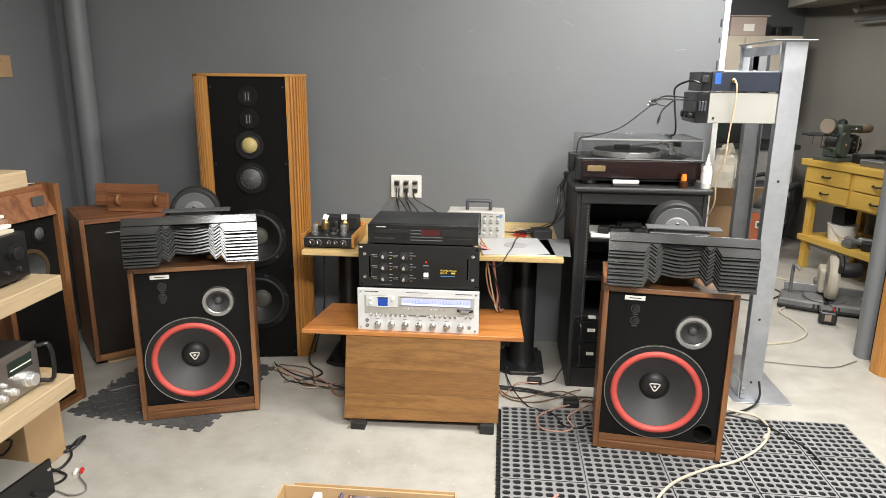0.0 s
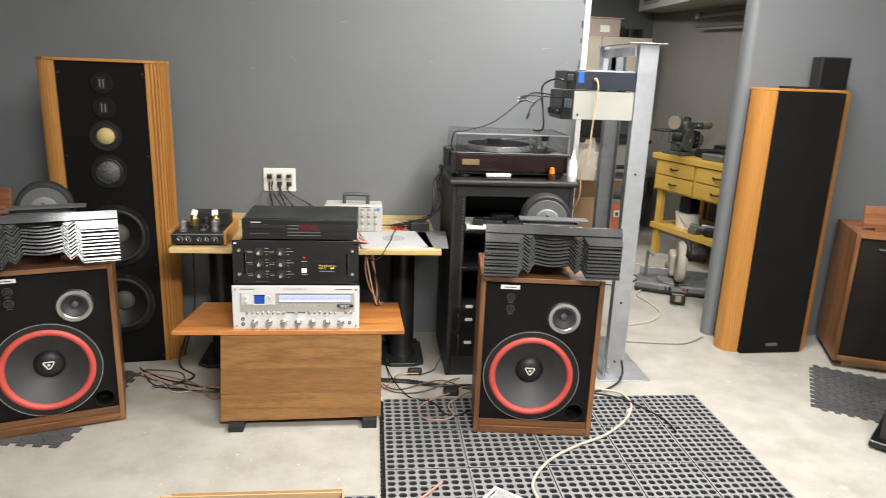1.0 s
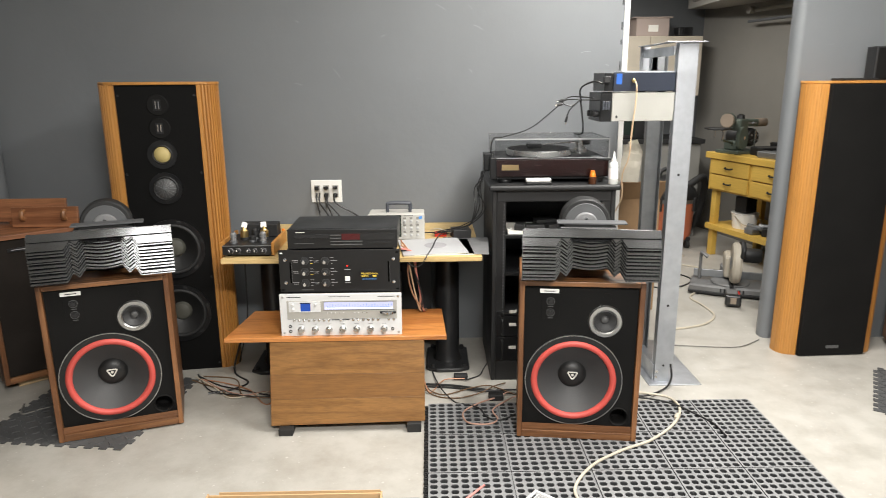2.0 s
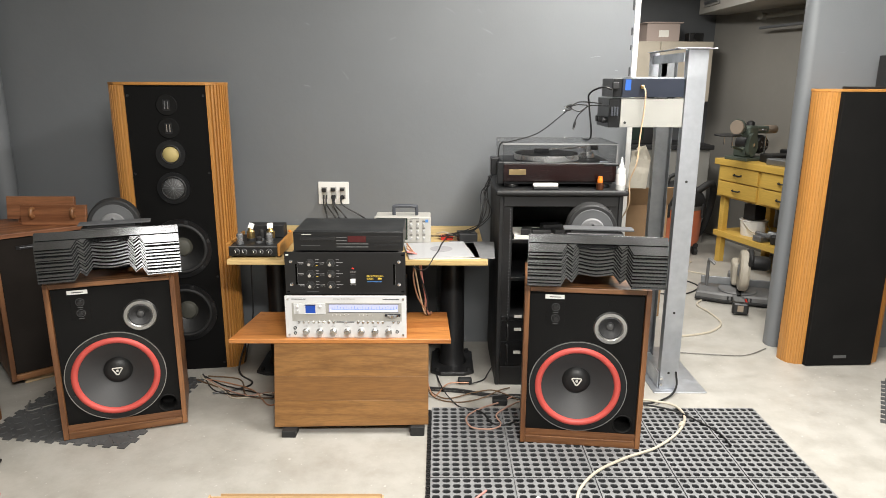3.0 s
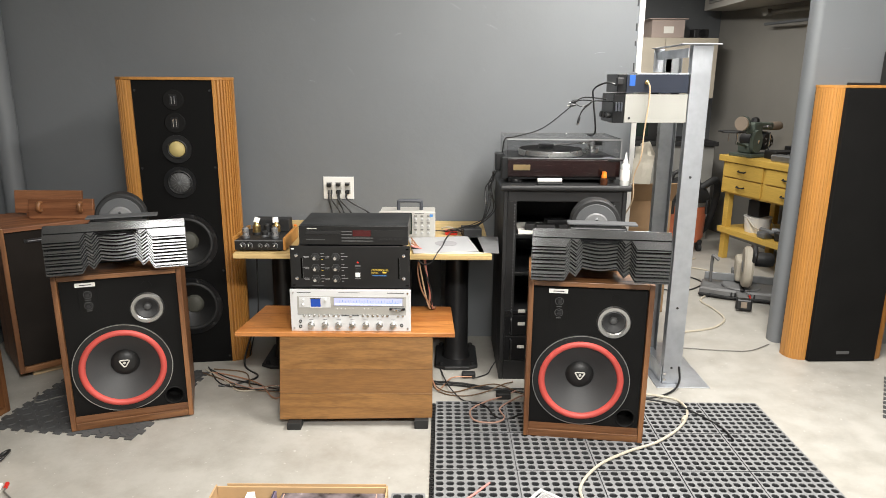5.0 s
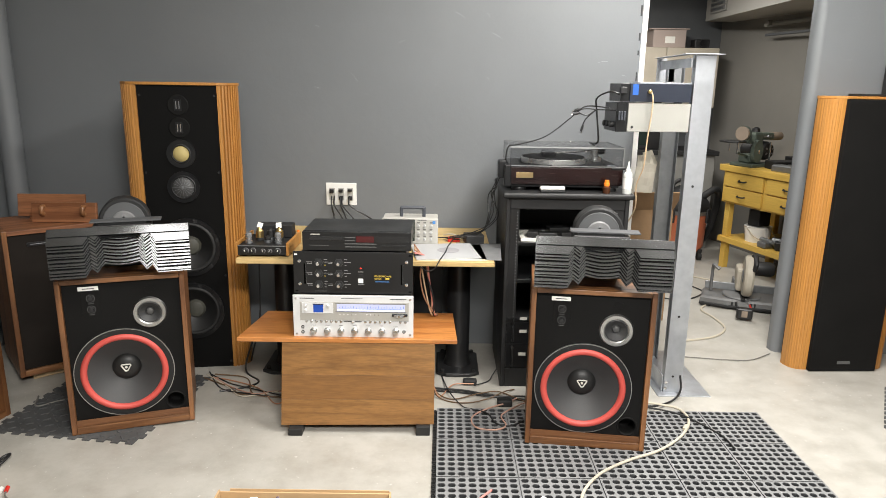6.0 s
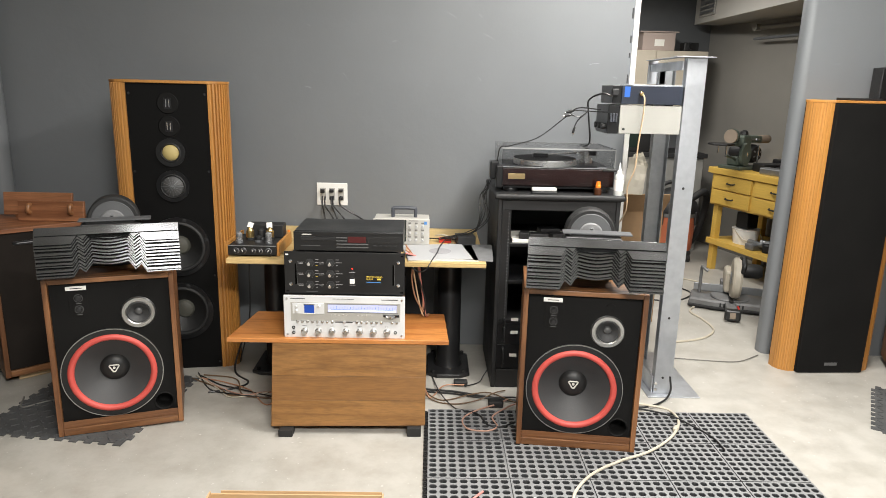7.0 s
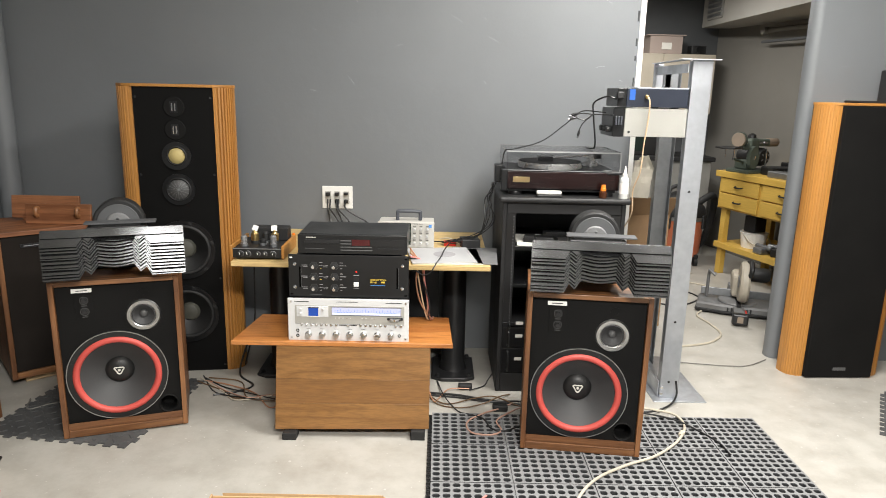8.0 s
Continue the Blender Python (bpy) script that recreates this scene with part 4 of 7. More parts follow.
for kx in (-0.146, -0.06):
    for kz in (0.138, 0.09, 0.042):
        sk = part("knob_skirt", lathe([(0, 0), (0.0195, 0), (0.0185, 0.004), (0, 0.005)], 6, "y", at=(kx, 0, kz)), "skirt_grey", am)
        knob(0.0095, 0.022, "black_rough", am, (kx, -0.005, kz), "level_knob", "grey knob with a bright cap")
        part("knob_cap", lathe([(0, 0), (0.0066, 0), (0.0066, 0.002), (0, 0.002)], 16, "y", at=(kx, -0.027, kz)), "knob_steel", am)
        part("pointer", block(kx - 0.0012, kx + 0.0012, -0.0285, -0.027, kz + 0.002, kz + 0.0085), "white_plastic", am)
        part("print_bar", block(kx - 0.052, kx - 0.028, -0.0006, 0, kz + 0.001, kz + 0.0035), "label_grey", am)
        part("print_bar", block(kx + 0.022, kx + 0.05, -0.0006, 0, kz + 0.001, kz + 0.0035), "label_grey", am)
        part("print_bar", block(kx - 0.047, kx - 0.028, -0.0006, 0, kz - 0.005, kz - 0.003), "label_grey", am)
        part("print_bar", block(kx + 0.022, kx + 0.036, -0.0006, 0, kz + 0.013, kz + 0.0155), "label_grey", am)
        part("print_bar", block(kx + 0.024, kx + 0.032, -0.0006, 0, kz - 0.012, kz - 0.0095), "mark_yellow" if kx < -0.1 and kz > 0.06 else "label_grey", am)
part("power_lamp", lathe([(0, 0), (0.0035, 0), (0.002, 0.003), (0, 0.003)], 12, "y", at=(0.032, 0, 0.115)), "red_lamp", am, "small red power light")
part("switch", block(0.022, 0.042, -0.009, 0, 0.052, 0.07, 0.001), "white_plastic", am, "white rocker switch")
part("switch", block(0.022, 0.042, -0.003, 0, 0.076, 0.09, 0.001), "black_rough", am)
part("print_bar", block(0.02, 0.044, -0.0006, 0, 0.098, 0.101), "label_grey", am)
part("print_bar", block(0.02, 0.045, -0.0006, 0, 0.042, 0.0445), "label_grey", am)
part("print_bar", block(0.093, 0.152, -0.0006, 0, 0.0925, 0.095), "mark", am)
part("print_bar", block(0.092, 0.153, -0.0006, 0, 0.0555, 0.0585), "mark_blue", am)
part("badge", block(0.09, 0.155, -0.001, 0, 0.06, 0.10, 0.0004), "black_satin", am)
writing("PROFESSIONAL", 0.0105, "mark_yellow", am, pose(0.09, -0.0016, 0.078, 90), "lettering")
writing("SERIES", 0.0105, "mark_yellow", am, pose(0.09, -0.0016, 0.067, 90), "lettering")
part("number_bar", block(0.137, 0.153, -0.0018, -0.001, 0.0675, 0.0745), "mark_yellow", am)
part("print_bar", block(-w + 0.09, -w + 0.14, -0.0006, 0, 0.011, 0.014), "grey_print", am)

cd = thing("cd_player", pose(-0.0075, 3.72, 0.778), "black compact disc player on top of the rack amplifier", "disc player")
w, h = 0.2285, 0.088
part("case", block(-w + 0.002, w - 0.002, 0.012, 0.275, 0.008, h, 0.002), "black_satin", cd)
part("front", block(-w, w, 0, 0.012, 0.006, h - 0.002, 0.002), "black_satin", cd)
part("tray", block(-w + 0.03, -0.055, -0.004, 0, 0.05, 0.066, 0.001), "black_rough", cd, "disc tray")
part("display", block(-0.003, 0.073, -0.001, 0, 0.042, 0.068, 0.0004), "red_display", cd, "dim red display window")
part("panel", block(0.076, w - 0.012, -0.001, 0, 0.042, 0.068, 0.0004), "black_paint", cd)
for k, z in enumerate((0.06, 0.047, 0.033, 0.02)):
    part("button_strip", block(-0.05, -0.006 if k < 2 else 0.083, -0.003, 0, z, z + 0.0045, 0.001), "grey_print", cd)
for k in range(5):
    part("button", block(0.105 + 0.021 * k, 0.119 + 0.021 * k, -0.004, 0, 0.026, 0.033, 0.001), "black_rough", cd)
part("print_bar", block(-w + 0.035, -w + 0.075, -0.0006, 0, 0.073, 0.0765), "mark", cd)
part("print_bar", block(-w + 0.03, -w + 0.11, -0.0006, 0, 0.026, 0.0285), "grey_print", cd)
for sx in (-0.19, 0.19):
    for sy in (0.04, 0.24):
        part("foot", lathe([(0, -0.0005), (0.018, -0.0005), (0.018, 0.008), (0, 0.008)], 20, at=(sx, sy, 0)), "rubber_black", cd)

# ---- desk behind ----
dk = thing("desk", pose(0, 0, 0), "pale wooden table top on black pedestal legs", "table")
part("table_top", block(-0.565, 0.586, 3.86, 4.6, 0.682, 0.704, 0.002), "pine_yellow", dk)
for lx in (-0.46, 0.443):
    lg = part("pedestal", lathe([(0, 0.02), (0.075, 0.02), (0.062, 0.06), (0.06, 0.66), (0.06, 0.681), (0, 0.681)], 28, at=(lx, 4.35, 0)), "black_paint", dk, "black steel column", smooth=True)
    part("base_plate", prism([(lx - 0.11, 4.22), (lx - 0.06, 4.19), (lx + 0.06, 4.19), (lx + 0.11, 4.22), (lx + 0.11, 4.48), (lx + 0.06, 4.52), (lx - 0.06, 4.52), (lx - 0.11, 4.48)], 0, 0.02, 0.004), "black_paint", lg)
    for bx, byy in ((-0.08, 4.225), (0.08, 4.225), (-0.08, 4.48), (0.08, 4.48)):
        part("bolt", lathe([(0, 0.034), (0.01, 0.034), (0.012, 0.02)], 8, at=(lx + bx, byy, 0)), "black_rough", lg)
part("modesty_panel", block(-0.36, 0.36, 4.5, 4.515, 0.06, 0.681), "black_paint", dk, "black back panel")

ta = thing("tube_preamp", pose(-0.575, 3.9, 0.704), "small tube amplifier with gold capacitors and wooden sides", "tube amplifier")
part("chassis", block(0.01, 0.225, 0.004, 0.25, 0.008, 0.05, 0.002), "black_rough", ta)
part("side_cheek", block(0.226, 0.238, 0, 0.27, 0.006, 0.064, 0.002), "oak_smooth", ta, "honey wooden side")
part("side_cheek", block(-0.003, 0.009, 0, 0.27, 0.006, 0.064, 0.002), "oak_smooth", ta, "honey wooden side")
part("front_panel", block(0.01, 0.225, 0, 0.004, 0.008, 0.048, 0.001), "black_satin", ta, "glossy black front panel")
part("top_lip", block(0.01, 0.225, -0.001, 0.006, 0.0485, 0.0515, 0.0008), "steel_dark", ta)
for kx, kr in ((0.046, 0.0125), (0.078, 0.0125), (0.124, 0.009), (0.154, 0.009), (0.19, 0.0125)):
    kn = knob(kr, 0.016, "black_satin", ta, (kx, 0, 0.028), "control_knob", "glossy black knob with a white pointer")
    part("pointer", block(-0.0014, 0.0014, -0.0172, -0.016, -0.001, kr * 0.75), "white_plastic", kn, m=Matrix.Rotation(radians(-35 + 300 * kx), 4, "Y"))
    part("knob_rim", ring_plate(kr, kr + 0.0012, -0.002, 0.0, 24), "label_grey", kn)
part("transformer_cover", block(0.05, 0.218, 0.175, 0.245, 0.051, 0.112, 0.004), "black_rough", ta, "black transformer cover")
for cx, cy, cr in ((0.078, 0.125, -8), (0.168, 0.13, 4)):
    cap = part("capacitor", lathe([(0, 0.05), (0.017, 0.05), (0.0185, 0.055), (0.0185, 0.092), (0.012, 0.099), (0.009, 0.112), (0, 0.112)], 24, at=(cx, cy, 0)), "gold", ta, "gold capacitor can", smooth=True)
    part("socket", lathe([(0.0195, 0.0505), (0.0195, 0.062), (0.0186, 0.063)], 24, at=(cx, cy, 0)), "rubber_black", cap)
    part("paper_tag", block(-0.013, 0.013, -0.0012, 0, 0.0, 0.026, 0.0004), "white_plastic", cap, "folded white paper tag", pose(cx, cy - 0.008, 0.108, -25, 14 if cr < 0 else -4, cr))
for cx, cy, mt_, hh in ((0.045, 0.06, "tube_glass", 0.05), (0.178, 0.06, "tube_glass", 0.052), (0.125, 0.085, "rubber_black", 0.028), (0.125, 0.14, "rubber_black", 0.05)):
    tb = part("valve", lathe([(0, 0.05), (0.0145, 0.05), (0.015, 0.05 + hh * 0.85), (0.009, 0.05 + hh), (0, 0.051 + hh)], 20, at=(cx, cy, 0)), mt_, ta, smooth=True)
    part("valve_base", lathe([(0, 0.0495), (0.0165, 0.0495), (0.0165, 0.06), (0, 0.06)], 20, at=(cx, cy, 0)), "steel_dark", tb)
    if mt_ == "tube_glass":
        part("getter", lathe([(0.0142, 0.05 + hh * 0.55), (0.0142, 0.05 + hh * 0.84), (0.008, 0.048 + hh)], 20, at=(cx, cy, 0)), "steel_dark", tb, "silvery getter patch", smooth=True)
        part("plates", lathe([(0, 0.062), (0.006, 0.062), (0.006, 0.05 + hh * 0.5), (0, 0.05 + hh * 0.5)], 8, at=(cx, cy, 0)), "label_grey", tb)
for k in range(2):
    part("terminal", lathe([(0, 0), (0.007, 0), (0.007, 0.02), (0, 0.022)], 12, at=(0.21 + 0.018 * k, 0.255, 0.051)), ("gold", "orange_cap")[k], ta)
for fx in (0.03, 0.205):
    for fy in (0.03, 0.22):
        part("foot", lathe([(0, 0), (0.01, 0), (0.01, 0.0078), (0, 0.0078)], 14, at=(fx, fy, 0)), "rubber_black", ta)

sc = thing("oscilloscope", pose(0.06, 4.17, 0.704, 0, 0, 0), "beige bench oscilloscope with a raised carrying handle", "oscilloscope")
part("case", block(0, 0.268, 0.012, 0.14, 0.008, 0.132, 0.006), "beige_plastic", sc)
part("bezel", block(-0.003, 0.271, 0, 0.014, 0.005, 0.135, 0.006), "beige_plastic", sc)
part("screen", block(0.008, 0.158, -0.002, 0, 0.022, 0.1285, 0.002), "screen", sc, "dark screen")
part("brand_bar", block(0.17, 0.215, -0.001, 0, 0.124, 0.1265), "grey_print", sc)
part("screen_frame", block(0.003, 0.163, -0.0012, 0, 0.016, 0.1325, 0.001), "beige_plastic", sc)
part("blue_mark", block(0.244, 0.258, -0.001, 0, 0.108, 0.122), "mark_blue", sc)
for k in range(5):
    part("soft_key", block(0.1615, 0.1665, -0.0025, 0, 0.03 + 0.018 * k, 0.039 + 0.018 * k, 0.0008), "hub_pale", sc)
for r in range(3):
    for c in range(3):
        knob(0.0068, 0.012, "hub_pale", sc, (0.175 + 0.031 * c, 0, 0.03 + 0.034 * r), "scope_knob", "pale grey knob")
        part("key", block(0.168 + 0.031 * c, 0.182 + 0.031 * c, -0.003, 0, 0.043 + 0.034 * r, 0.049 + 0.034 * r, 0.001), "grey_cable", sc)
hb = tube([(0.09, 0.06, 0.13), (0.09, 0.06, 0.168), (0.1, 0.06, 0.176), (0.19, 0.06, 0.176), (0.2, 0.06, 0.168), (0.2, 0.06, 0.13)], 0.009, 8, 4)
part("handle", hb, "slate", sc, "grey folding handle", smooth=True)
for sx in (0.03, 0.238):
    part("foot", block(sx - 0.012, sx + 0.012, 0.02, 0.12, 0, 0.008), "rubber_black", sc)

lp = thing("record_sleeve", pose(0.392, 4.035, 0.704, 0, 0, 3), "white record sleeve lying on the table", "record")
part("sleeve", block(-0.16, 0.155, -0.155, 0.15, 0, 0.004, 0.0008), "sleeve_cream", lp)
part("inner_sleeve", block(-0.165, 0.13, -0.14, 0.155, 0.0045, 0.008, 0.0008), "grey_sleeve", lp, m=pose(-0.01, -0.005, 0, 0, 0, 5))
part("label", lathe([(0, 0.0085), (0.052, 0.0085), (0.052, 0.0095), (0, 0.0095)], 40, at=(-0.01, 0.01, 0)), "label_grey", lp, "grey record label in the cut-out")
sp2 = thing("record_sleeve", pose(0.50, 4.06, 0.704, 0, 0, -4), "glossy grey record sleeve lying at the table's end", "record")
part("sleeve", block(-0.09, 0.13, -0.16, 0.16, -0.0, 0.0035, 0.0008), "slate_sleeve", sp2, m=pose(-0.0, 0, 0.0005))
ab = thing("small_black_box", pose(0.515, 4.2, 0.704, 0, 0, 8), "small black box on the table", "box")
part("case", block(-0.045, 0.045, 0, 0.09, 0, 0.045, 0.003), "black_rough", ab)
rb = thing("red_part", pose(0.41, 4.25, 0.704), "small red plastic part on the table", "clutter")
part("shell", block(-0.03, 0.03, 0, 0.04, 0, 0.022, 0.004), "red_plastic", rb)

# ---- equipment cabinet with turntable ----
rk = thing("rack_cabinet", pose(0, 0, 0), "black equipment rack cabinet, open at the front", "rack cabinet")
x0, x1, y0, y1, H = 0.652, 1.231, 4.092, 4.60, 0.958
part("side_panel", block(x0, x0 + 0.02, y0, y1, 0, H, 0.003), "black_rough", rk)
part("side_panel", block(x1 - 0.02, x1, y0, y1, 0, H, 0.003), "black_rough", rk)
part("back_panel", block(x0 + 0.0205, x1 - 0.0205, y1 - 0.015, y1, 0, H), "black_rough", rk)
part("base", block(x0 + 0.0205, x1 - 0.0205, y0 + 0.001, y1 - 0.016, 0, 0.10, 0.003), "black_rough", rk)
part("header_rail", block(x0 + 0.0205, x1 - 0.0205, y0 + 0.001, y0 + 0.05, 0.905, H - 0.0005, 0.003), "black_rough", rk)
part("top_panel", block(x0 - 0.02, x1 + 0.017, y0 - 0.026, y1, H + 0.0005, 0.985, 0.01, 3), "black_rough", rk, "black top with rounded edges")
for rx in (x0 + 0.0205, x1 - 0.0645):
    rail = part("rack_rail", block(rx, rx + 0.044, y0 + 0.006, y0 + 0.02, 0.1005, 0.9045, 0.001), "black_paint", rk, "drilled rack rail")
    hole = None
    for k in range(50):
        p = Matrix.Translation((rx + (0.034 if rx < 1 else 0.01), y0 + 0.0058, 0.115 + 0.0158 * k))
        if hole is None:
            hole = part("rail_hole", lathe([(0, 0), (0.0028, 0), (0.0022, 0.0008), (0, 0.0008)], 8, "y"), "steel_dark", rail, m=p)
        else:
            repeat(hole, p)
for sz in (0.742, 0.555):
    part("shelf", block(x0 + 0.021, x1 - 0.021, y0 + 0.02, y1 - 0.02, sz - 0.018, sz, 0.002), "black_satin", rk)
pn = thing("paper_stack", pose(0.73, 4.125, 0.742), "white papers under black plastic parts in the rack", "papers")
part("sheets", block(0, 0.28, 0, 0.2, 0, 0.016, 0.001), "paper", pn)
for k, (px, py, sx, sz) in enumerate(((0.03, 0.01, 0.05, 0.03), (0.09, 0.03, 0.09, 0.02), (0.15, 0.08, 0.1, 0.035), (0.2, 0.02, 0.07, 0.022))):
    part("plastic_part", block(0, sx, 0, 0.06, 0, sz, 0.003), "black_rough", pn, "black plastic part", pose(px, py, 0.0165, 0, 0, 12 * k - 15))
for uz, uh in ((0.345, 0.018), (0.235, 0.105), (0.105, 0.125)):
    u = thing("rack_unit", pose(0.664, 4.098, uz), "black rack-mounted unit with a small white label", "rack unit", "units in the rack")
    part("case", block(0.05, 0.5, 0.005, 0.4, 0.002, uh, 0.002), "black_paint", u)
    part("front_panel", block(0.012, 0.54, -0.006, 0.005, 0.0, uh, 0.001), "black_satin", u)
    part("label", block(0.075, 0.11, -0.007, -0.006, uh * 0.5, uh * 0.5 + 0.016), "mark", u, "small white label")
    for k in range(3):
        knob(0.008, 0.012, "black_rough", u, (0.2 + 0.08 * k, -0.006, uh * 0.5))
    part("handle", tube([(0.04, -0.006, 0.015), (0.04, -0.03, 0.02), (0.04, -0.03, uh - 0.02), (0.04, -0.006, uh - 0.015)], 0.005, 8, 4), "black_satin", u, smooth=True)

tt = thing("turntable", pose(0.666, 4.14, 0.985), "dark mahogany turntable under a smoked dust cover", "turntable")
W, D = 0.535, 0.37
part("plinth", block(0, W, 0, D, 0.03, 0.113, 0.004), "mahogany", tt, "dark glossy mahogany plinth")
part("base_frame", block(0.012, W - 0.012, 0.015, D - 0.01, 0.018, 0.0295, 0.002), "black_satin", tt)
part("deck", block(0.006, W - 0.006, 0.006, D - 0.006, 0.1135, 0.117, 0.001), "black_satin", tt)
part("badge", block(0.031, 0.111, -0.002, 0, 0.062, 0.088, 0.0006), "brass", tt, "small brass badge")
for fx in (0.05, W - 0.05):
    for fy in (0.045, D - 0.05):
        part("foot", lathe([(0, 0), (0.034, 0), (0.036, 0.006), (0.033, 0.016), (0.026, 0.0175), (0, 0.0175)], 28, at=(fx, fy, 0)), "black_satin", tt, smooth=True)
pt = part("platter", lathe([(0, 0.1175), (0.155, 0.1175), (0.158, 0.12), (0.158, 0.142), (0.155, 0.145), (0, 0.145)], 64, at=(0.232, 0.185, 0)), "silver", tt, "polished metal platter", smooth=True)
part("mat", lathe([(0, 0.1455), (0.152, 0.1455), (0.152, 0.149), (0.148, 0.1495), (0.05, 0.1492), (0, 0.1495)], 56, at=(0.232, 0.185, 0)), "rubber_black", pt, "black platter mat")
part("spindle", lathe([(0, 0.149), (0.004, 0.149), (0.003, 0.16), (0, 0.162)], 12, at=(0.232, 0.185, 0)), "chrome", pt)
arm = part("tonearm", tube([(0.455, 0.285, 0.168), (0.40, 0.24, 0.17), (0.31, 0.185, 0.169), (0.235, 0.15, 0.166)], 0.0048, 10, 6), "silver", tt, "bright tonearm", smooth=True)
part("headshell", block(0.165, 0.238, 0.128, 0.158, 0.152, 0.173, 0.003), "black_satin", arm)
part("cartridge", block(0.175, 0.20, 0.132, 0.154, 0.1496, 0.1515, 0.001), "black_rough", arm)
part("arm_base", lathe([(0, 0.117), (0.038, 0.117), (0.036, 0.138), (0.02, 0.146), (0.018, 0.176), (0, 0.18)], 28, at=(0.455, 0.285, 0)), "silver", arm, smooth=True)
part("counterweight", lathe([(0, -0.024), (0.018, -0.024), (0.018, 0.024), (0, 0.024)], 20, "x", at=(0.487, 0.305, 0.168)), "black_satin", arm)
part("arm_rest", lathe([(0, 0.117), (0.006, 0.117), (0.006, 0.165), (0, 0.165)], 12, at=(0.43, 0.19, 0)), "chrome", tt)
part("speed_button", block(W - 0.075, W - 0.03, 0.02, 0.045, 0.1175, 0.125, 0.002), "steel_dark", tt)
CT = 0.209
dc = part("dust_cover", block(0, W, 0, D, CT - 0.004, CT, 0.001), "acrylic_sheen_top", tt, "smoked acrylic dust cover")
for nm, b in (("lid_front", (0, W, 0, 0.004, 0.118, CT - 0.0045)), ("lid_back", (0, W, D - 0.004, D, 0.118, CT - 0.0045)), ("lid_side", (0, 0.004, 0.0045, D - 0.0045, 0.118, CT - 0.0045)), ("lid_side", (W - 0.004, W, 0.0045, D - 0.0045, 0.118, CT - 0.0045))):
    part(nm, block(*b, 0.001), "acrylic", dc)
# thin pale strips added just outside the cover, drawing its edge highlights
for b in ((0, W, -0.0016, -0.0002, CT - 0.006, CT + 0.0006), (-0.0016, -0.0002, 0, D, CT - 0.006, CT + 0.0006), (W + 0.0002, W + 0.0016, 0, D, CT - 0.006, CT + 0.0006), (0.0, W, D + 0.0002, D + 0.0016, CT - 0.006, CT + 0.0006), (W - 0.004, W + 0.001, -0.0017, -0.0002, 0.118, CT - 0.0065), (0.0, W, -0.0016, -0.0002, 0.1175, 0.1205)):
    part("lid_edge", block(*b), "acrylic_edge", dc)
for b in ((-0.052, -0.012, 0.03, 0.09, 0.055, 0.14), (-0.026, 0.006, -0.012, 0.03, 0.02, 0.125)):
    part("lid_clip", block(*b, 0.006), "black_satin", tt, "black corner clip of the dust cover")
part("lid_clip", block(W - 0.06, W + 0.012, -0.006, 0.02, 0.1065, 0.1165, 0.004), "black_satin", tt, "black corner clip of the dust cover")
br = thing("record_brush", pose(0.872, 4.088, 0.985, 0, 0, 2), "white record brush with a black pad on the rack", "brush")
part("pad", block(-0.065, 0.055, 0.0, 0.03, 0, 0.012, 0.004), "black_rough", br)
part("grip", block(-0.065, 0.052, 0.002, 0.028, 0.0125, 0.03, 0.006), "white_plastic", br)
ob_ = thing("dropper_bottle", pose(1.119, 4.104, 0.985), "small brown bottle with an orange cap", "bottle")
part("glass", lathe([(0, 0), (0.017, 0), (0.018, 0.003), (0.018, 0.028), (0.012, 0.033), (0, 0.033)], 24), "brown_glass", ob_, smooth=True)
part("cap", lathe([(0, 0.034), (0.013, 0.034), (0.013, 0.046), (0.011, 0.048), (0.01, 0.062), (0, 0.063)], 24), "orange_cap", ob_, "orange cap", smooth=True)
sb = thing("squeeze_bottle", pose(1.213, 4.095, 0.985), "clear squeeze bottle with a white nozzle", "bottle")
part("bottle", lathe([(0, 0), (0.02, 0), (0.0215, 0.004), (0.0215, 0.085), (0.018, 0.098), (0.011, 0.104), (0, 0.104)], 28), "bottle", sb, smooth=True)
part("label", lathe([(0.0219, 0.025), (0.0219, 0.075)], 28), "white_plastic", sb, smooth=True)
part("nozzle", lathe([(0.011, 0.104), (0.011, 0.115), (0.007, 0.12), (0.0025, 0.152), (0, 0.153)], 20), "white_plastic", sb, "white pointed nozzle", smooth=True)

# ---- relay rack with two boxes ----
rr = thing("relay_rack", pose(0, 0, 0), "tall bare aluminium relay rack standing on a base plate", "equipment rack")
fp = part("front_post", block(1.458, 1.546, 4.04, 4.044, 0.006, 1.614, 0.001), "alu", rr, "bright aluminium channel post")
part("flange", block(1.458, 1.462, 4.0445, 4.085, 0.006, 1.614, 0.001), "alu", fp)
part("flange", block(1.542, 1.546, 4.0445, 4.085, 0.006, 1.614, 0.001), "alu", fp)
for z in (1.032, 0.40, 0.09):
    part("bolt_hole", lathe([(0, 0), (0.006, 0), (0.006, 0.001), (0, 0.001)], 14, "y", at=(1.498, 4.0398, z)), "rubber_black", fp)
bp = part("back_post", block(1.475, 1.56, 4.50, 4.504, 0.006, 1.6, 0.001), "steel_dark", rr, "dull steel channel post")
part("flange", block(1.475, 1.479, 4.46, 4.4995, 0.006, 1.6, 0.001), "steel_dark", bp)
part("flange", block(1.556, 1.56, 4.46, 4.4995, 0.006, 1.6, 0.001), "steel_dark", bp)
part("base_plate", prism([(1.42, 4.0), (1.68, 4.0), (1.68, 4.58), (1.42, 4.58)], 0, 0.0055, 0.001), "alu", rr)
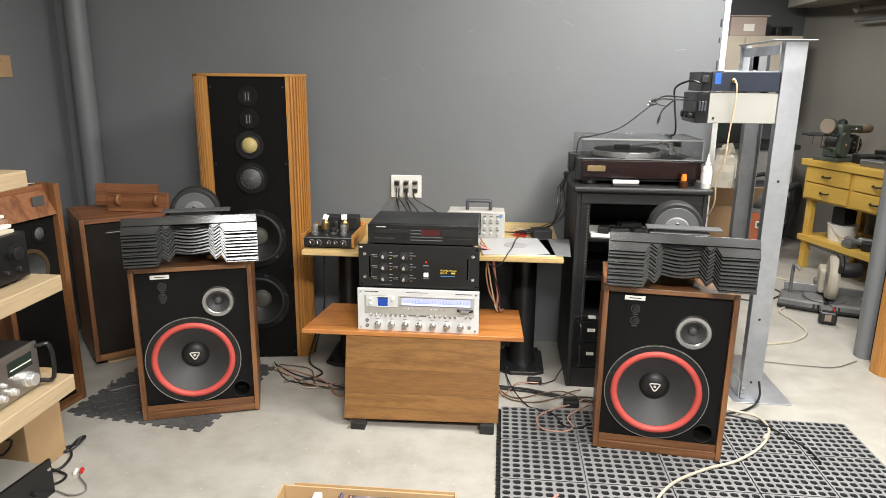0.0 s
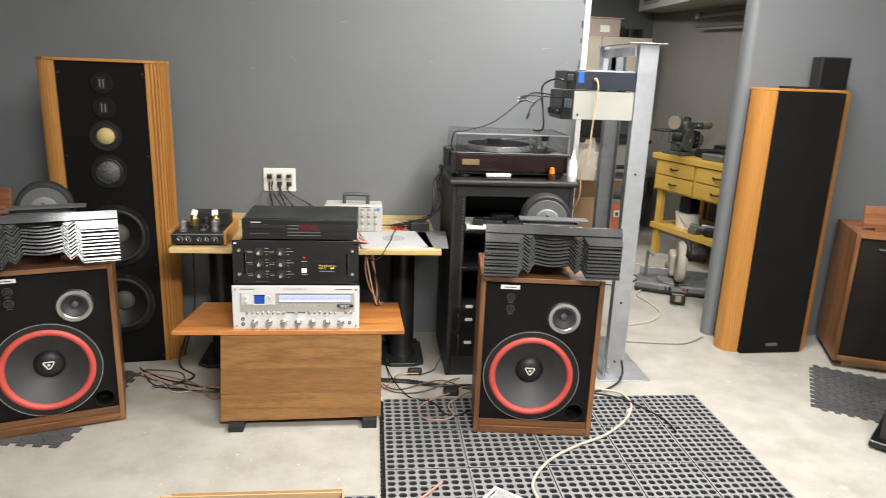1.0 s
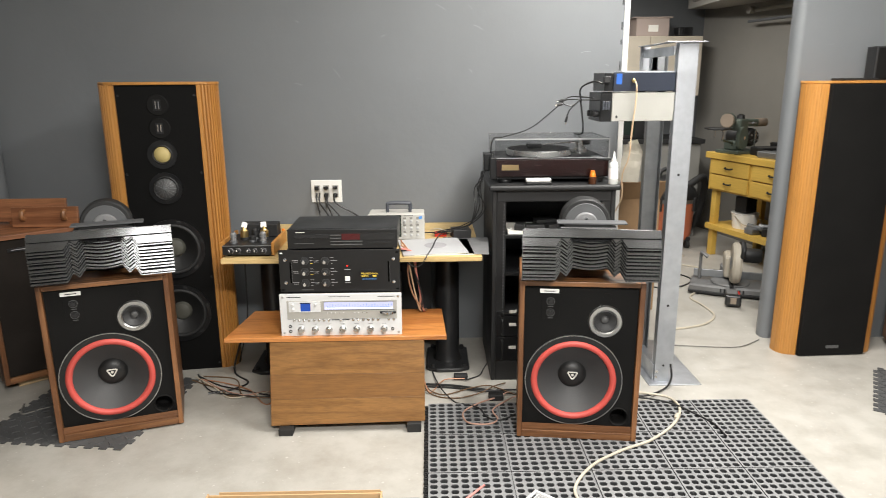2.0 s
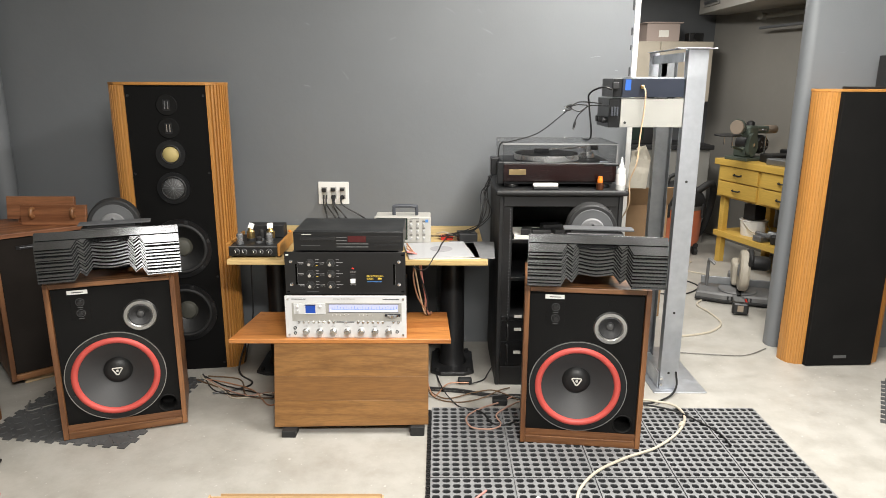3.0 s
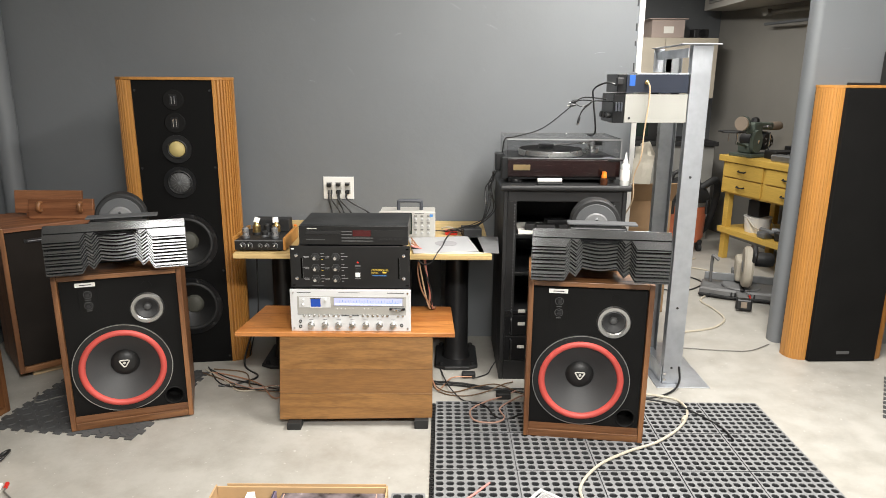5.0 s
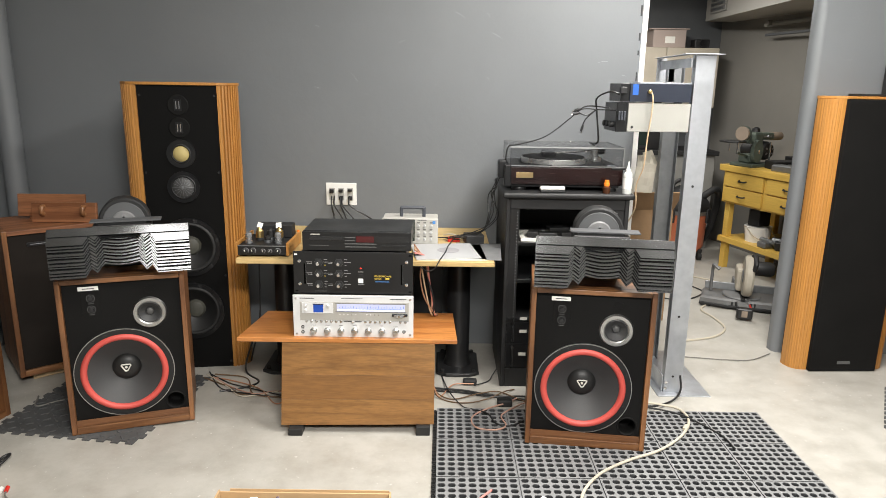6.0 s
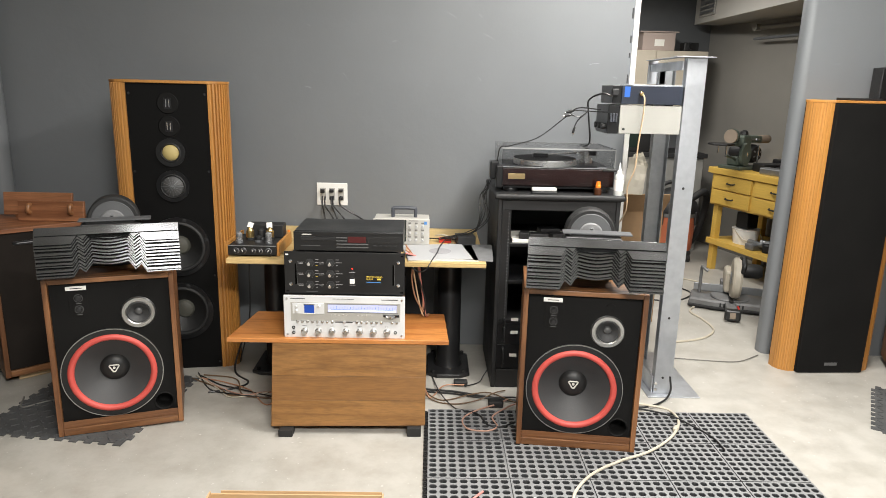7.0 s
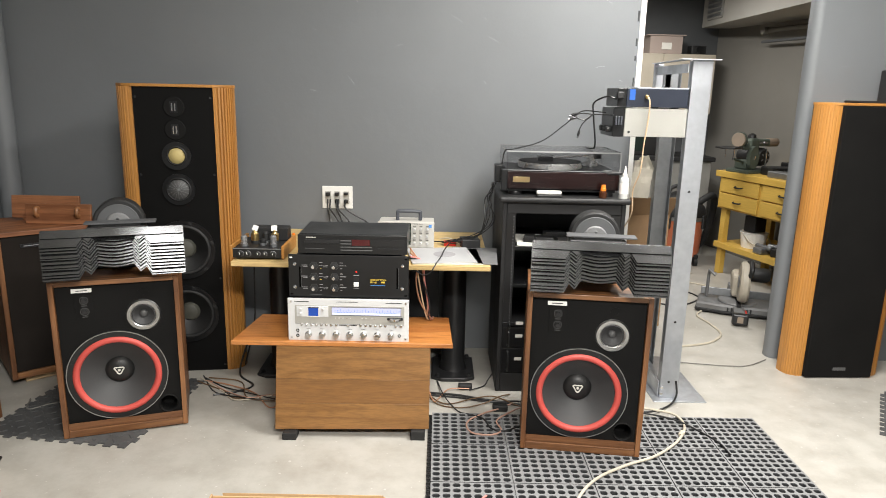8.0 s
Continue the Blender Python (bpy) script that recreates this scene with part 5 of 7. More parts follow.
part("base_angle", block(1.45, 1.456, 4.05, 4.5, 0.006, 0.09, 0.001), "alu", rr)
part("top_plate", block(1.40, 1.575, 4.02, 4.06, 1.6145, 1.619, 0.001), "alu", rr)
part("top_rail", block(1.415, 1.45, 4.0605, 4.50, 1.6145, 1.618, 0.001), "alu", rr)
part("cross_plate", block(1.425, 1.475, 4.49, 4.494, 1.50, 1.614, 0.001), "alu", rr)
part("top_bar", block(1.44, 1.446, 4.05, 4.52, 1.56, 1.6, 0.001), "alu", rr)
part("top_bar", block(1.44, 1.52, 4.5, 4.52, 1.5, 1.6, 0.001), "alu", rr)
for z in (0.03, 0.06):
    part("bolt", lathe([(0, 0), (0.008, 0), (0.008, 0.006), (0, 0.006)], 6, "y", at=(1.465, 4.04, z)), "chrome", rr)
gb = thing("rack_power_unit", pose(1.178, 4.05, 1.276), "light grey rack box with a dark face, in a rack", "rack unit")
part("case", block(0, 0.2785, 0, 0.2, 0, 0.126, 0.002), "grey_box", gb)
part("face", block(-0.052, -0.001, 0.004, 0.22, -0.002, 0.126, 0.002), "black_satin", gb, "black control face")
for k in range(3):
    part("knob", lathe([(0, 0), (0.014, 0), (0.012, 0.02), (0, 0.02)], 18, "x", at=(-0.072, 0.04 + 0.06 * k, 0.03)), "black_rough", gb)
    part("terminal", block(-0.045 + 0.012 * k, -0.037 + 0.012 * k, -0.012, -0.004, 0.05, 0.09, 0.002), "slate", gb)
part("screw", lathe([(0, 0), (0.006, 0), (0.004, 0.003), (0, 0.003)], 12, "y", at=(0.022, 0, 0.02)), "rubber_black", gb)
for k in range(2):
    part("foot", block(0.12 + 0.09 * k, 0.15 + 0.09 * k, 0.01, 0.03, 0.1262, 0.1315), "rubber_black", gb)
nb = thing("rack_tuner", pose(1.178, 4.045, 1.4075), "dark blue metal box with blue tape, on the grey box", "rack unit")
part("case", block(0.0, 0.275, 0, 0.2, 0, 0.08, 0.002), "navy", nb)
part("face", block(-0.04, -0.001, 0.002, 0.21, 0, 0.08, 0.002), "black_satin", nb)
part("tape", block(0.012, 0.037, -0.0015, -0.0003, 0.03, 0.076, 0.0002), "tape", nb, "strip of blue tape")
part("connector", lathe([(0, 0), (0.009, 0), (0.009, 0.012), (0.005, 0.014), (0.005, 0.026), (0, 0.026)], 16, "y", at=(0.087, 0, 0.045)), "gold", nb, "gold connector")
part("plug", block(-0.05, -0.02, -0.03, -0.004, 0.035, 0.065, 0.004), "black_rough", nb)
part("tray", block(0.05, 0.28, 0.02, 0.19, 0.0805, 0.086, 0.001), "alu", nb, "bright metal sheet on top")
cable([(1.265, 4.02, 1.452), (1.272, 4.012, 1.43), (1.275, 4.02, 1.36), (1.268, 4.03, 1.24), (1.262, 4.03, 1.12), (1.245, 4.06, 1.03), (1.255, 4.1, 0.9), (1.225, 4.3, 0.72)], 0.0032, "pale_tan_cable", "tan cable hanging from a gold connector")
bag = thing("paper_bag", pose(1.425, 4.52, 0.93), "two crumpled sheets of white paper hanging behind the relay rack", "paper")
for pk, (px, pz, pw, ph, pr) in enumerate(((-0.012, 0.0, 0.105, 0.15, 5), (0.012, 0.125, 0.115, 0.09, -14))):
    bm = bmesh.new()
    g = [[bm.verts.new((pw * (i / 6 - 0.5) * (1 - 0.35 * (j / 8) * pk) + 0.004 * noise.noise((i * 0.7, j * 0.6, 3 + pk)), 0.008 * noise.noise((i * 0.5, j * 0.4, 7 + pk)), ph * j / 8 + 0.006 * noise.noise((i * 0.6, j * 0.4, 1 + pk)))) for i in range(7)] for j in range(9)]
    for j in range(8):
        for i in range(6):
            if not (j > 6 and i < 2):
                bm.faces.new((g[j][i], g[j][i + 1], g[j + 1][i + 1], g[j + 1][i]))
    out = bmesh.ops.extrude_face_region(bm, geom=bm.faces[:])
    bmesh.ops.translate(bm, vec=(0, 0.002, 0), verts=[q for q in out["geom"] if isinstance(q, bmesh.types.BMVert)])
    part("sheet", bm, "paper_tan", bag, m=pose(px, 0.012 * pk, pz, 0, pr, 0))
# black leads round the turntable and rack
B = "black_paint"
cable([(1.13, 4.03, 1.44), (1.09, 4.05, 1.45), (1.05, 4.12, 1.42), (1.07, 4.2, 1.36), (1.09, 4.22, 1.22), (1.1, 4.45, 1.19)], 0.004, B, "thick black cable from the rack box", group="black leads")
cable([(1.12, 4.03, 1.37), (1.05, 4.08, 1.37), (0.98, 4.1, 1.37), (0.93, 4.1, 1.33), (0.82, 4.1, 1.245), (0.70, 4.12, 1.205), (0.655, 4.15, 1.19), (0.645, 4.2, 1.1), (0.61, 4.2, 1.0)], 0.0026, B, "thin black cable looping over the dust cover", group="black leads")
cable([(1.09, 4.04, 1.38), (1.0, 4.08, 1.385), (0.96, 4.07, 1.36), (1.0, 4.07, 1.345), (1.04, 4.08, 1.37), (1.0, 4.09, 1.33), (0.985, 4.09, 1.3)], 0.003, B, "thin black cable in a loose loop", group="black leads")
for px, py, pz, ry in ((0.985, 4.09, 1.292, 15), (0.955, 4.07, 1.352, 80), (0.962, 4.085, 1.37, 70)):
    rca = thing("audio_plug", pose(px, py, pz, 0, ry, 0), "black audio plug on a loose lead end", "plug", "loose plugs")
    part("shell", lathe([(0, -0.022), (0.0055, -0.022), (0.0065, -0.004), (0.004, 0.008), (0, 0.008)], 12), "black_satin", rca, smooth=True)
    part("tip", lathe([(0, -0.03), (0.0045, -0.03), (0.0045, -0.0225), (0, -0.0225)], 12), "chrome", rca)
lr = random.Random(11)
for k in range(5):
    q = [lr.uniform(-0.02, 0.02) for _ in range(8)]
    cable([(0.612, 4.2 + q[0], 1.03 - 0.01 * k), (0.585 + q[1], 4.22, 0.95), (0.60 + q[2] * 1.4, 4.2 + q[3], 0.85 + q[4]), (0.53 + q[5], 4.22, 0.765 + q[6] * 0.6), (0.43 + q[7] * 2, 4.24 + q[0], 0.722 + 0.004 * k), (0.35 + q[1] * 2, 4.3, 0.715)], 0.0024 + 0.0005 * (k % 2), B, "black lead hanging between rack and table", group="black leads")
cable([(0.54, 4.40, 0.72), (0.43, 4.29, 0.722), (0.385, 4.12, 0.722), (0.368, 3.99, 0.718), (0.345, 3.88, 0.712), (0.335, 3.852, 0.70), (0.315, 3.845, 0.672), (0.28, 3.85, 0.665), (0.24, 3.88, 0.69)], 0.0028, B, "thin black lead lying across the table", group="black leads")
cable([(0.36, 4.36, 0.716), (0.40, 4.32, 0.73), (0.45, 4.3, 0.72), (0.52, 4.33, 0.72)], 0.004, "white_cable", "pale lead on the table")

# ---- rubber drainage mat ----
def mat_tile(w, d, cols, rows, t=0.0185):
    """A rubber tile with rows of eight-sided holes; t is its thickness."""
    bm = bmesh.new()
    px, py = w / cols, d / rows
    rx, ry = px * 0.40, py * 0.38
    for i in range(cols):
        for j in range(rows):
            cx, cy = (i + 0.5) * px, (j + 0.5) * py
            a, b = px / 2, py / 2
            outer = [(a, 0), (a, b), (0, b), (-a, b), (-a, 0), (-a, -b), (0, -b), (a, -b)]
            inner = [(rx * math.cos(math.pi * k / 4), ry * math.sin(math.pi * k / 4) * (1.18 if k % 2 else 1.0)) for k in range(8)]
            o = [bm.verts.new((cx + x, cy + y, t)) for x, y in outer]
            n = [bm.verts.new((cx + x, cy + y, t)) for x, y in inner]
            m2 = [bm.verts.new((cx + x * 0.87, cy + y * 0.87, t - 0.003)) for x, y in inner]
            lo = [bm.verts.new((cx + x * 0.87, cy + y * 0.87, 0.0008)) for x, y in inner]
            for k in range(8):
                q = (k + 1) % 8
                bm.faces.new((o[k], o[q], n[q], n[k]))
                bm.faces.new((n[k], n[q], m2[q], m2[k]))
                bm.faces.new((m2[k], m2[q], lo[q], lo[k]))
    block(0, w, -0.0015, 0, 0.0008, t, bm=bm)
    block(-0.0015, 0, 0, d, 0.0008, t, bm=bm)
    block(w, w + 0.0015, 0, d, 0.0008, t, bm=bm)
    block(0, w, d, d + 0.0015, 0.0008, t, bm=bm)
    return bm


def ring_tab():
    return lathe([(0.0045, 0.001), (0.0045, 0.012), (0.0085, 0.012), (0.0085, 0.001), (0.0045, 0.001)], 12)


mt = thing("rubber_mat", pose(0.338, 3.817, 0), "grey perforated rubber drainage mat on the concrete", "mat")
widths = [0.316, 0.308, 0.308, 0.275, 0.275]
base = {}
ux = 0.0
for w in widths:
    for r in range(6):
        p = Matrix.Translation((ux + 0.0035, -0.281 * (r + 1) + 0.0035, 0))
        if w not in base:
            base[w] = part("mat_tile", mat_tile(w - 0.007, 0.274, 8, 8), "rubber", mt, m=p)
        else:
            repeat(base[w], p)
    ux += w
# black sheet added under the tiles so holes and seams look deeply shaded
part("hole_shade_sheet", block(0.0, ux, -0.281 * 6, 0.0, 0.0003, 0.0006), "rubber_black", mt, "added black sheet standing in for shade in the mat's holes")
xs = 0.0
for w in widths[:-1]:
    xs += w
    part("joint_strip", block(xs - 0.0018, xs + 0.0018, -0.281 * 6, 0, 0.001, 0.012), "rubber", mt)
for r in range(1, 6):
    xs = 0.0
    for w in widths:
        part("joint_strip", block(xs + 0.003, xs + w - 0.003, -0.281 * r - 0.0018, -0.281 * r + 0.0018, 0.001, 0.012), "rubber", mt)
        xs += w
tab = None
for k in range(60):
    p = Matrix.Translation((-0.0075, -0.02 - 0.0281 * k, 0))
    if tab is None:
        tab = part("edge_loop", ring_tab(), "rubber_black", mt, "black interlocking edge loop", p)
    else:
        repeat(tab, p)


# ---- foam tiles ----
def foam_tile(m, size, label):
    t = thing("foam_tile", m, label, "floor tile", "foam tiles")
    n, pts, s = 10, [], size
    step = s / (2 * n)
    for side in range(4):
        for k in range(2 * n):
            out = 0.018 if k % 2 else 0.0
            for e in (0.0, 1.0):
                u = (k + e) * step
                pts.append({0: (u, -out), 1: (s + out, u), 2: (s - u, s + out), 3: (-out, s - u)}[side])
    part("sheet", prism(pts, 0.0, 0.006, 0.0), "foam", t)
    dot = None
    for i in range(14):
        for j in range(14):
            p = pose((i + 0.5) * s / 14, (j + 0.5) * s / 14, 0.006, 0, 0, 45 if (i + j) % 2 else -45)
            if dot is None:
                dot = part("tread", block(-0.015, 0.015, -0.0042, 0.0042, 0, 0.0035), "foam", t, m=p)
            else:
                repeat(dot, p)
    return t


foam_tile(pose(-1.557, 3.585, 0, 0, 0, -7.5), 0.645, "dark grey interlocking foam tile under the loudspeaker")
foam_tile(pose(2.363, 3.705, 0, 0, 0, -33), 0.53, "grey interlocking foam tile on the concrete")

# ---- cables on the floor ----
F = 0.006
W_ = "white_cable"
cable([(1.3, 3.9, 0.02), (1.372, 3.87, 0.026), (1.46, 3.82, 0.026), (1.465, 3.71, 0.026), (1.39, 3.58, 0.026), (1.255, 3.455, 0.026), (1.105, 3.375, 0.026), (0.968, 3.275, 0.026), (0.877, 3.145, 0.026), (0.87, 3.04, 0.026), (0.9, 2.8, 0.026)], 0.0058, W_, "thick off-white cable lying across the mat")
cn = thing("cable_connector", pose(1.43, 3.645, 0.027, 0, 0, 55), "white inline connector on the thick cable", "plug")
part("shell", lathe([(0, -0.022), (0.008, -0.022), (0.0115, -0.014), (0.0115, 0.014), (0.008, 0.022), (0, 0.022)], 14, "x"), "white_cable", cn, smooth=True)
cable([(1.22, 3.86, 0.02), (1.328, 3.81, 0.034), (1.438, 3.75, 0.036), (1.517, 3.68, 0.0225), (1.566, 3.58, 0.0225), (1.575, 3.48, 0.0225)], 0.004, B, "black lead on the mat with a plug at its end")
cable([(1.25, 3.9, 0.006), (1.36, 3.86, 0.02), (1.48, 3.95, 0.01), (1.52, 3.98, 0.05), (1.53, 4.03, 0.1)], 0.005, B, "black lead beside the relay rack")
rnd = random.Random(4)
TG = "tangled cables on the floor beside the rack"
cable([(0.2, 4.08, F), (0.331, 4.047, F), (0.462, 4.027, F), (0.587, 3.985, F), (0.758, 3.93, F), (0.9, 3.9, F), (1.1, 3.93, F)], 0.0055, B, "thick black power cord on the floor", group="floor cables")
cable([(0.2, 4.06, F), (0.34, 4.02, F), (0.47, 4.0, F), (0.6, 3.95, F + 0.006), (0.76, 3.96, F + 0.005), (0.95, 3.93, F)], 0.0045, B, "black power cord on the floor", group="floor cables")
cable([(0.30, 4.0, 0.1), (0.329, 3.988, 0.02), (0.41, 3.932, 0.005), (0.537, 3.98, 0.012), (0.627, 4.009, 0.012), (0.686, 3.961, 0.016), (0.753, 3.907, 0.012), (0.86, 3.88, 0.005)], 0.0032, "brown_cable", TG, group="floor cables")
cable([(0.29, 4.02, 0.12), (0.325, 3.972, 0.02), (0.385, 3.914, 0.005), (0.483, 3.896, 0.005), (0.584, 3.929, 0.012), (0.664, 3.993, 0.018), (0.72, 4.05, 0.005)], 0.003, "brown_cable", TG, group="floor cables")
cable([(0.30, 4.03, 0.16), (0.318, 3.99, 0.06), (0.345, 3.95, 0.01), (0.37, 3.99, 0.005), (0.42, 4.08, 0.012), (0.52, 4.09, 0.012)], 0.003, "tan_cable", TG, group="floor cables")
cable([(0.337, 4.378, 0.0035), (0.359, 4.21, 0.0035), (0.398, 3.984, 0.018), (0.458, 3.861, 0.006), (0.505, 3.80, 0.0215)], 0.003, B, TG, group="floor cables")
cable([(0.522, 4.071, 0.012), (0.597, 4.142, 0.004), (0.622, 4.211, 0.004), (0.651, 4.294, 0.004)], 0.003, B, TG, group="floor cables")
cable([(0.52, 3.79, 0.024), (0.572, 3.753, 0.0225), (0.601, 3.669, 0.0225), (0.656, 3.646, 0.0225), (0.726, 3.693, 0.0225)], 0.0038, B, TG, group="floor cables")
cable([(0.80, 3.90, 0.012), (0.75, 3.883, 0.014), (0.704, 3.83, 0.0225), (0.63, 3.741, 0.0225), (0.643, 3.653, 0.0225), (0.597, 3.612, 0.0225), (0.519, 3.623, 0.0225), (0.493, 3.68, 0.0225), (0.507, 3.741, 0.0225), (0.577, 3.81, 0.0225), (0.663, 3.877, 0.016), (0.72, 3.93, 0.016)], 0.0036, "dusty_pink", "dusty pink speaker cable curling on the mat")
cable([(0.36, 2.98, 0.0225), (0.423, 3.035, 0.0225), (0.48, 3.09, 0.0225), (0.545, 3.165, 0.0225)], 0.004, "pink_cable", "pink cable end lying on the mat")
plg = thing("inline_plug", pose(0.497, 4.11, 0), "black inline power plug on the floor", "plug")
part("shell", block(-0.03, 0.04, -0.018, 0.018, 0, 0.03, 0.008), "rubber_black", plg)
plg2 = thing("inline_plug", pose(0.658, 3.885, 0.0), "black inline power plug on the floor", "plug")
part("shell", block(-0.035, 0.035, -0.022, 0.022, 0.0, 0.034, 0.008), "rubber_black", plg2)
ends = ("brown_cable", "white_cable", "tan_cable", B, "brown_cable", B, "dusty_pink")
for k in range(7):
    a = rnd.random
    pts = [(-0.86 + 0.06 * a(), 4.12 + 0.1 * a(), F), (-0.72 + 0.1 * a(), 4.0 + 0.16 * a(), F), (-0.60 + 0.1 * a(), 3.9 + 0.12 * a(), F + 0.004 * k * 0.5), (-0.48 + 0.08 * a(), 3.84 + 0.2 * a(), F), (-0.34, 3.9 + 0.2 * a(), F)]
    cable(pts, 0.0031, ends[k], "tangled speaker cables on the floor", group="floor cables")
cable([(-0.66, 4.32, 0.02), (-0.58, 4.25, 0.3), (-0.56, 4.22, 0.6), (-0.55, 4.3, 0.68)], 0.004, B, "black cable hanging under the table")
cable([(-0.62, 4.3, 0.2), (-0.66, 4.22, 0.02), (-0.56, 4.1, F), (-0.62, 4.02, F), (-0.72, 3.98, F)], 0.005, B, "black cable on the floor behind the cabinet")
for k in range(5):
    q = [rnd.uniform(-0.012, 0.012) for _ in range(6)]
    cable([(0.225, 3.93 + q[0], 0.765 - 0.012 * k), (0.25 + 0.006 * k + q[1], 3.95, 0.70), (0.262 + q[2] + 0.008 * k, 3.97, 0.60), (0.285 + q[3] + 0.008 * k, 3.97 + q[4], 0.50), (0.318 + q[5], 3.97, 0.42), (0.335, 4.02, 0.409)], 0.0036, ("tan_cable", "pale_tan_cable", "tan_cable", "pink_cable", B)[k], "copper speaker cables behind the stack", group="speaker cables")
cable([(-1.55, 3.9, F), (-1.50, 3.80, F), (-1.42, 3.86, F), (-1.25, 3.95, F), (-1.15, 4.0, F)], 0.0045, "grey_cable", "grey cable on the floor behind the loudspeaker")
cable([(1.7, 4.5, F), (1.957, 4.46, F), (2.087, 4.465, F), (2.235, 4.56, F)], 0.0028, "grey_cable", "thin grey cable across the doorway")
cable([(1.7, 4.72, F), (1.91, 4.77, F), (2.048, 4.84, F), (2.15, 4.98, F), (2.153, 5.17, F), (2.134, 5.34, F), (2.262, 5.5, F), (2.44, 5.74, F), (2.5, 6.03, F), (2.3, 6.25, F), (2.5, 6.45, F)], 0.007, W_, "white extension cable winding into the workshop")
cable([(1.9, 5.6, F), (2.1, 5.55, F), (2.3, 5.75, F), (2.2, 5.95, F), (2.0, 5.9, F), (1.85, 5.75, F)], 0.005, B, "black cable coiled on the workshop floor")

# ---- box of records ----
bx = thing("record_box", pose(-0.03, 2.42, 0), "open cardboard box of records on the floor", "box")
for nm, b in (("side", (-0.268, -0.263, -0.3, 0.31, 0, 0.3)), ("side", (0.235, 0.24, -0.3, 0.31, 0, 0.3)), ("end", (-0.2625, 0.2345, 0.305, 0.31, 0, 0.295)), ("end", (-0.2625, 0.2345, -0.3, -0.295, 0, 0.295)), ("bottom", (-0.2625, 0.2345, -0.2945, 0.3045, 0, 0.005))):
    part(nm, block(*b, 0.001), "cardboard", bx)
part("flap", block(-0.2345, 0.2345, 0.311, 0.313, 0.12, 0.302), "cardboard", bx, "torn outer flap")
for k in range(5):
    r = thing("boxed_set", pose(-0.10 + 0.003 * (k % 2), 2.335 - 0.004 * (k % 3), 0.006 + 0.0555 * k), "dark boxed record set with a pale picture, in the cardboard box", "record", "boxed records")
    part("lid", block(0, 0.305, 0, 0.385, 0, 0.055, 0.002), "sleeve_photo", r)
    part("border", block(0.006, 0.009, 0.003, 0.38, 0.0551, 0.0554), "dusty_pink", r)
    part("border", block(0.276, 0.279, 0.003, 0.38, 0.0551, 0.0554), "dusty_pink", r)
for k in range(3):
    r = thing("record_sleeve", pose(-0.134 + 0.0095 * k, 2.40, 0.006, 0, 2 - 2 * k, 0), "dark violet record sleeve standing in the cardboard box", "record", "standing records")
    part("sleeve", block(0, 0.0085, 0, 0.315, 0, 0.284, 0.001), ("sleeve_violet", "sleeve_dark", "sleeve_violet")[k], r)
ps = thing("paper_folder", pose(-0.18, 2.41, 0.006, 0, -4, 0), "white paper folder standing in the cardboard box", "papers")
part("sheets", block(0, 0.022, 0, 0.3, 0, 0.284, 0.001), "paper", ps)

# small mat piece and storage tub near the mat's front
mp = thing("mat_offcut", pose(0.19, 2.84, 0), "small grey rubber mat offcut on the concrete", "mat")
part("mat_tile", mat_tile(0.118, 0.262, 3, 7), "rubber", mp)
stb = thing("storage_tub", pose(0.715, 3.01, 0.019, 0, 0, -40), "translucent white storage tub standing on the mat", "tub")
for nm, b in (("tub_side", (0, 0.16, -0.004, 0, 0.004, 0.07)), ("tub_side", (0, 0.16, -0.22, -0.216, 0.004, 0.07)), ("tub_end", (0, 0.004, -0.2155, -0.0045, 0.004, 0.07)), ("tub_end", (0.156, 0.16, -0.2155, -0.0045, 0.004, 0.07)), ("tub_bottom", (0, 0.16, -0.22, 0, 0, 0.0035)), ("tub_rim", (-0.006, 0.166, -0.002, 0.008, 0.0705, 0.077)), ("tub_rim", (-0.014, -0.004, -0.222, 0.008, 0.0705, 0.077))):
    part(nm, block(*b, 0.0012), "tub", stb)

# ---- workshop ----
def bench_space():
    return pose(2.70, 6.55, 0, 0, 0, 15.6)


# bench: local -y runs along its front towards the opening, local x goes to the wall
wb = thing("workbench", bench_space(), "yellow varnished workbench with drawers and a low shelf", "workbench")
L, D = 1.5, 0.58
part("bench_top", block(-0.03, D, -L, 0.03, 0.82, 0.87, 0.004), "yellow_wood", wb)
part("apron", block(0.0, 0.02, -L, 0.0, 0.56, 0.8195, 0.002), "yellow_wood", wb)
for ly in (-0.02, -L + 0.06):
    for lx in (0.025, D - 0.08):
        part("leg", block(lx, lx + 0.05, ly - 0.055, ly, 0.0, 0.8195, 0.004), "yellow_wood", wb)
part("low_shelf", block(0.0, D - 0.02, -L, 0.0, 0.225, 0.27, 0.003), "yellow_wood", wb)
for k in range(3):
    for r in range(2):
        dy = -0.02 - 0.48 * k
        dz = 0.70 - 0.125 * r
        dr = part("drawer", block(-0.018, -0.0005, dy - 0.45, dy - 0.01, dz, dz + 0.115, 0.003), "yellow_wood", wb, "yellow drawer front")
        part("pull", tube([(-0.018, dy - 0.27, dz + 0.06), (-0.034, dy - 0.26, dz + 0.055), (-0.034, dy - 0.2, dz + 0.055), (-0.018, dy - 0.19, dz + 0.06)], 0.006, 8, 4), "black_rough", dr)
gr = thing("bench_sander", bench_space() @ pose(0.09, -0.17, 0.87, 0, 0, 10), "green-grey belt and disc sander on the workbench", "sander")
part("base", block(-0.09, 0.17, -0.10, 0.12, 0, 0.028, 0.006), "green_machine", gr)
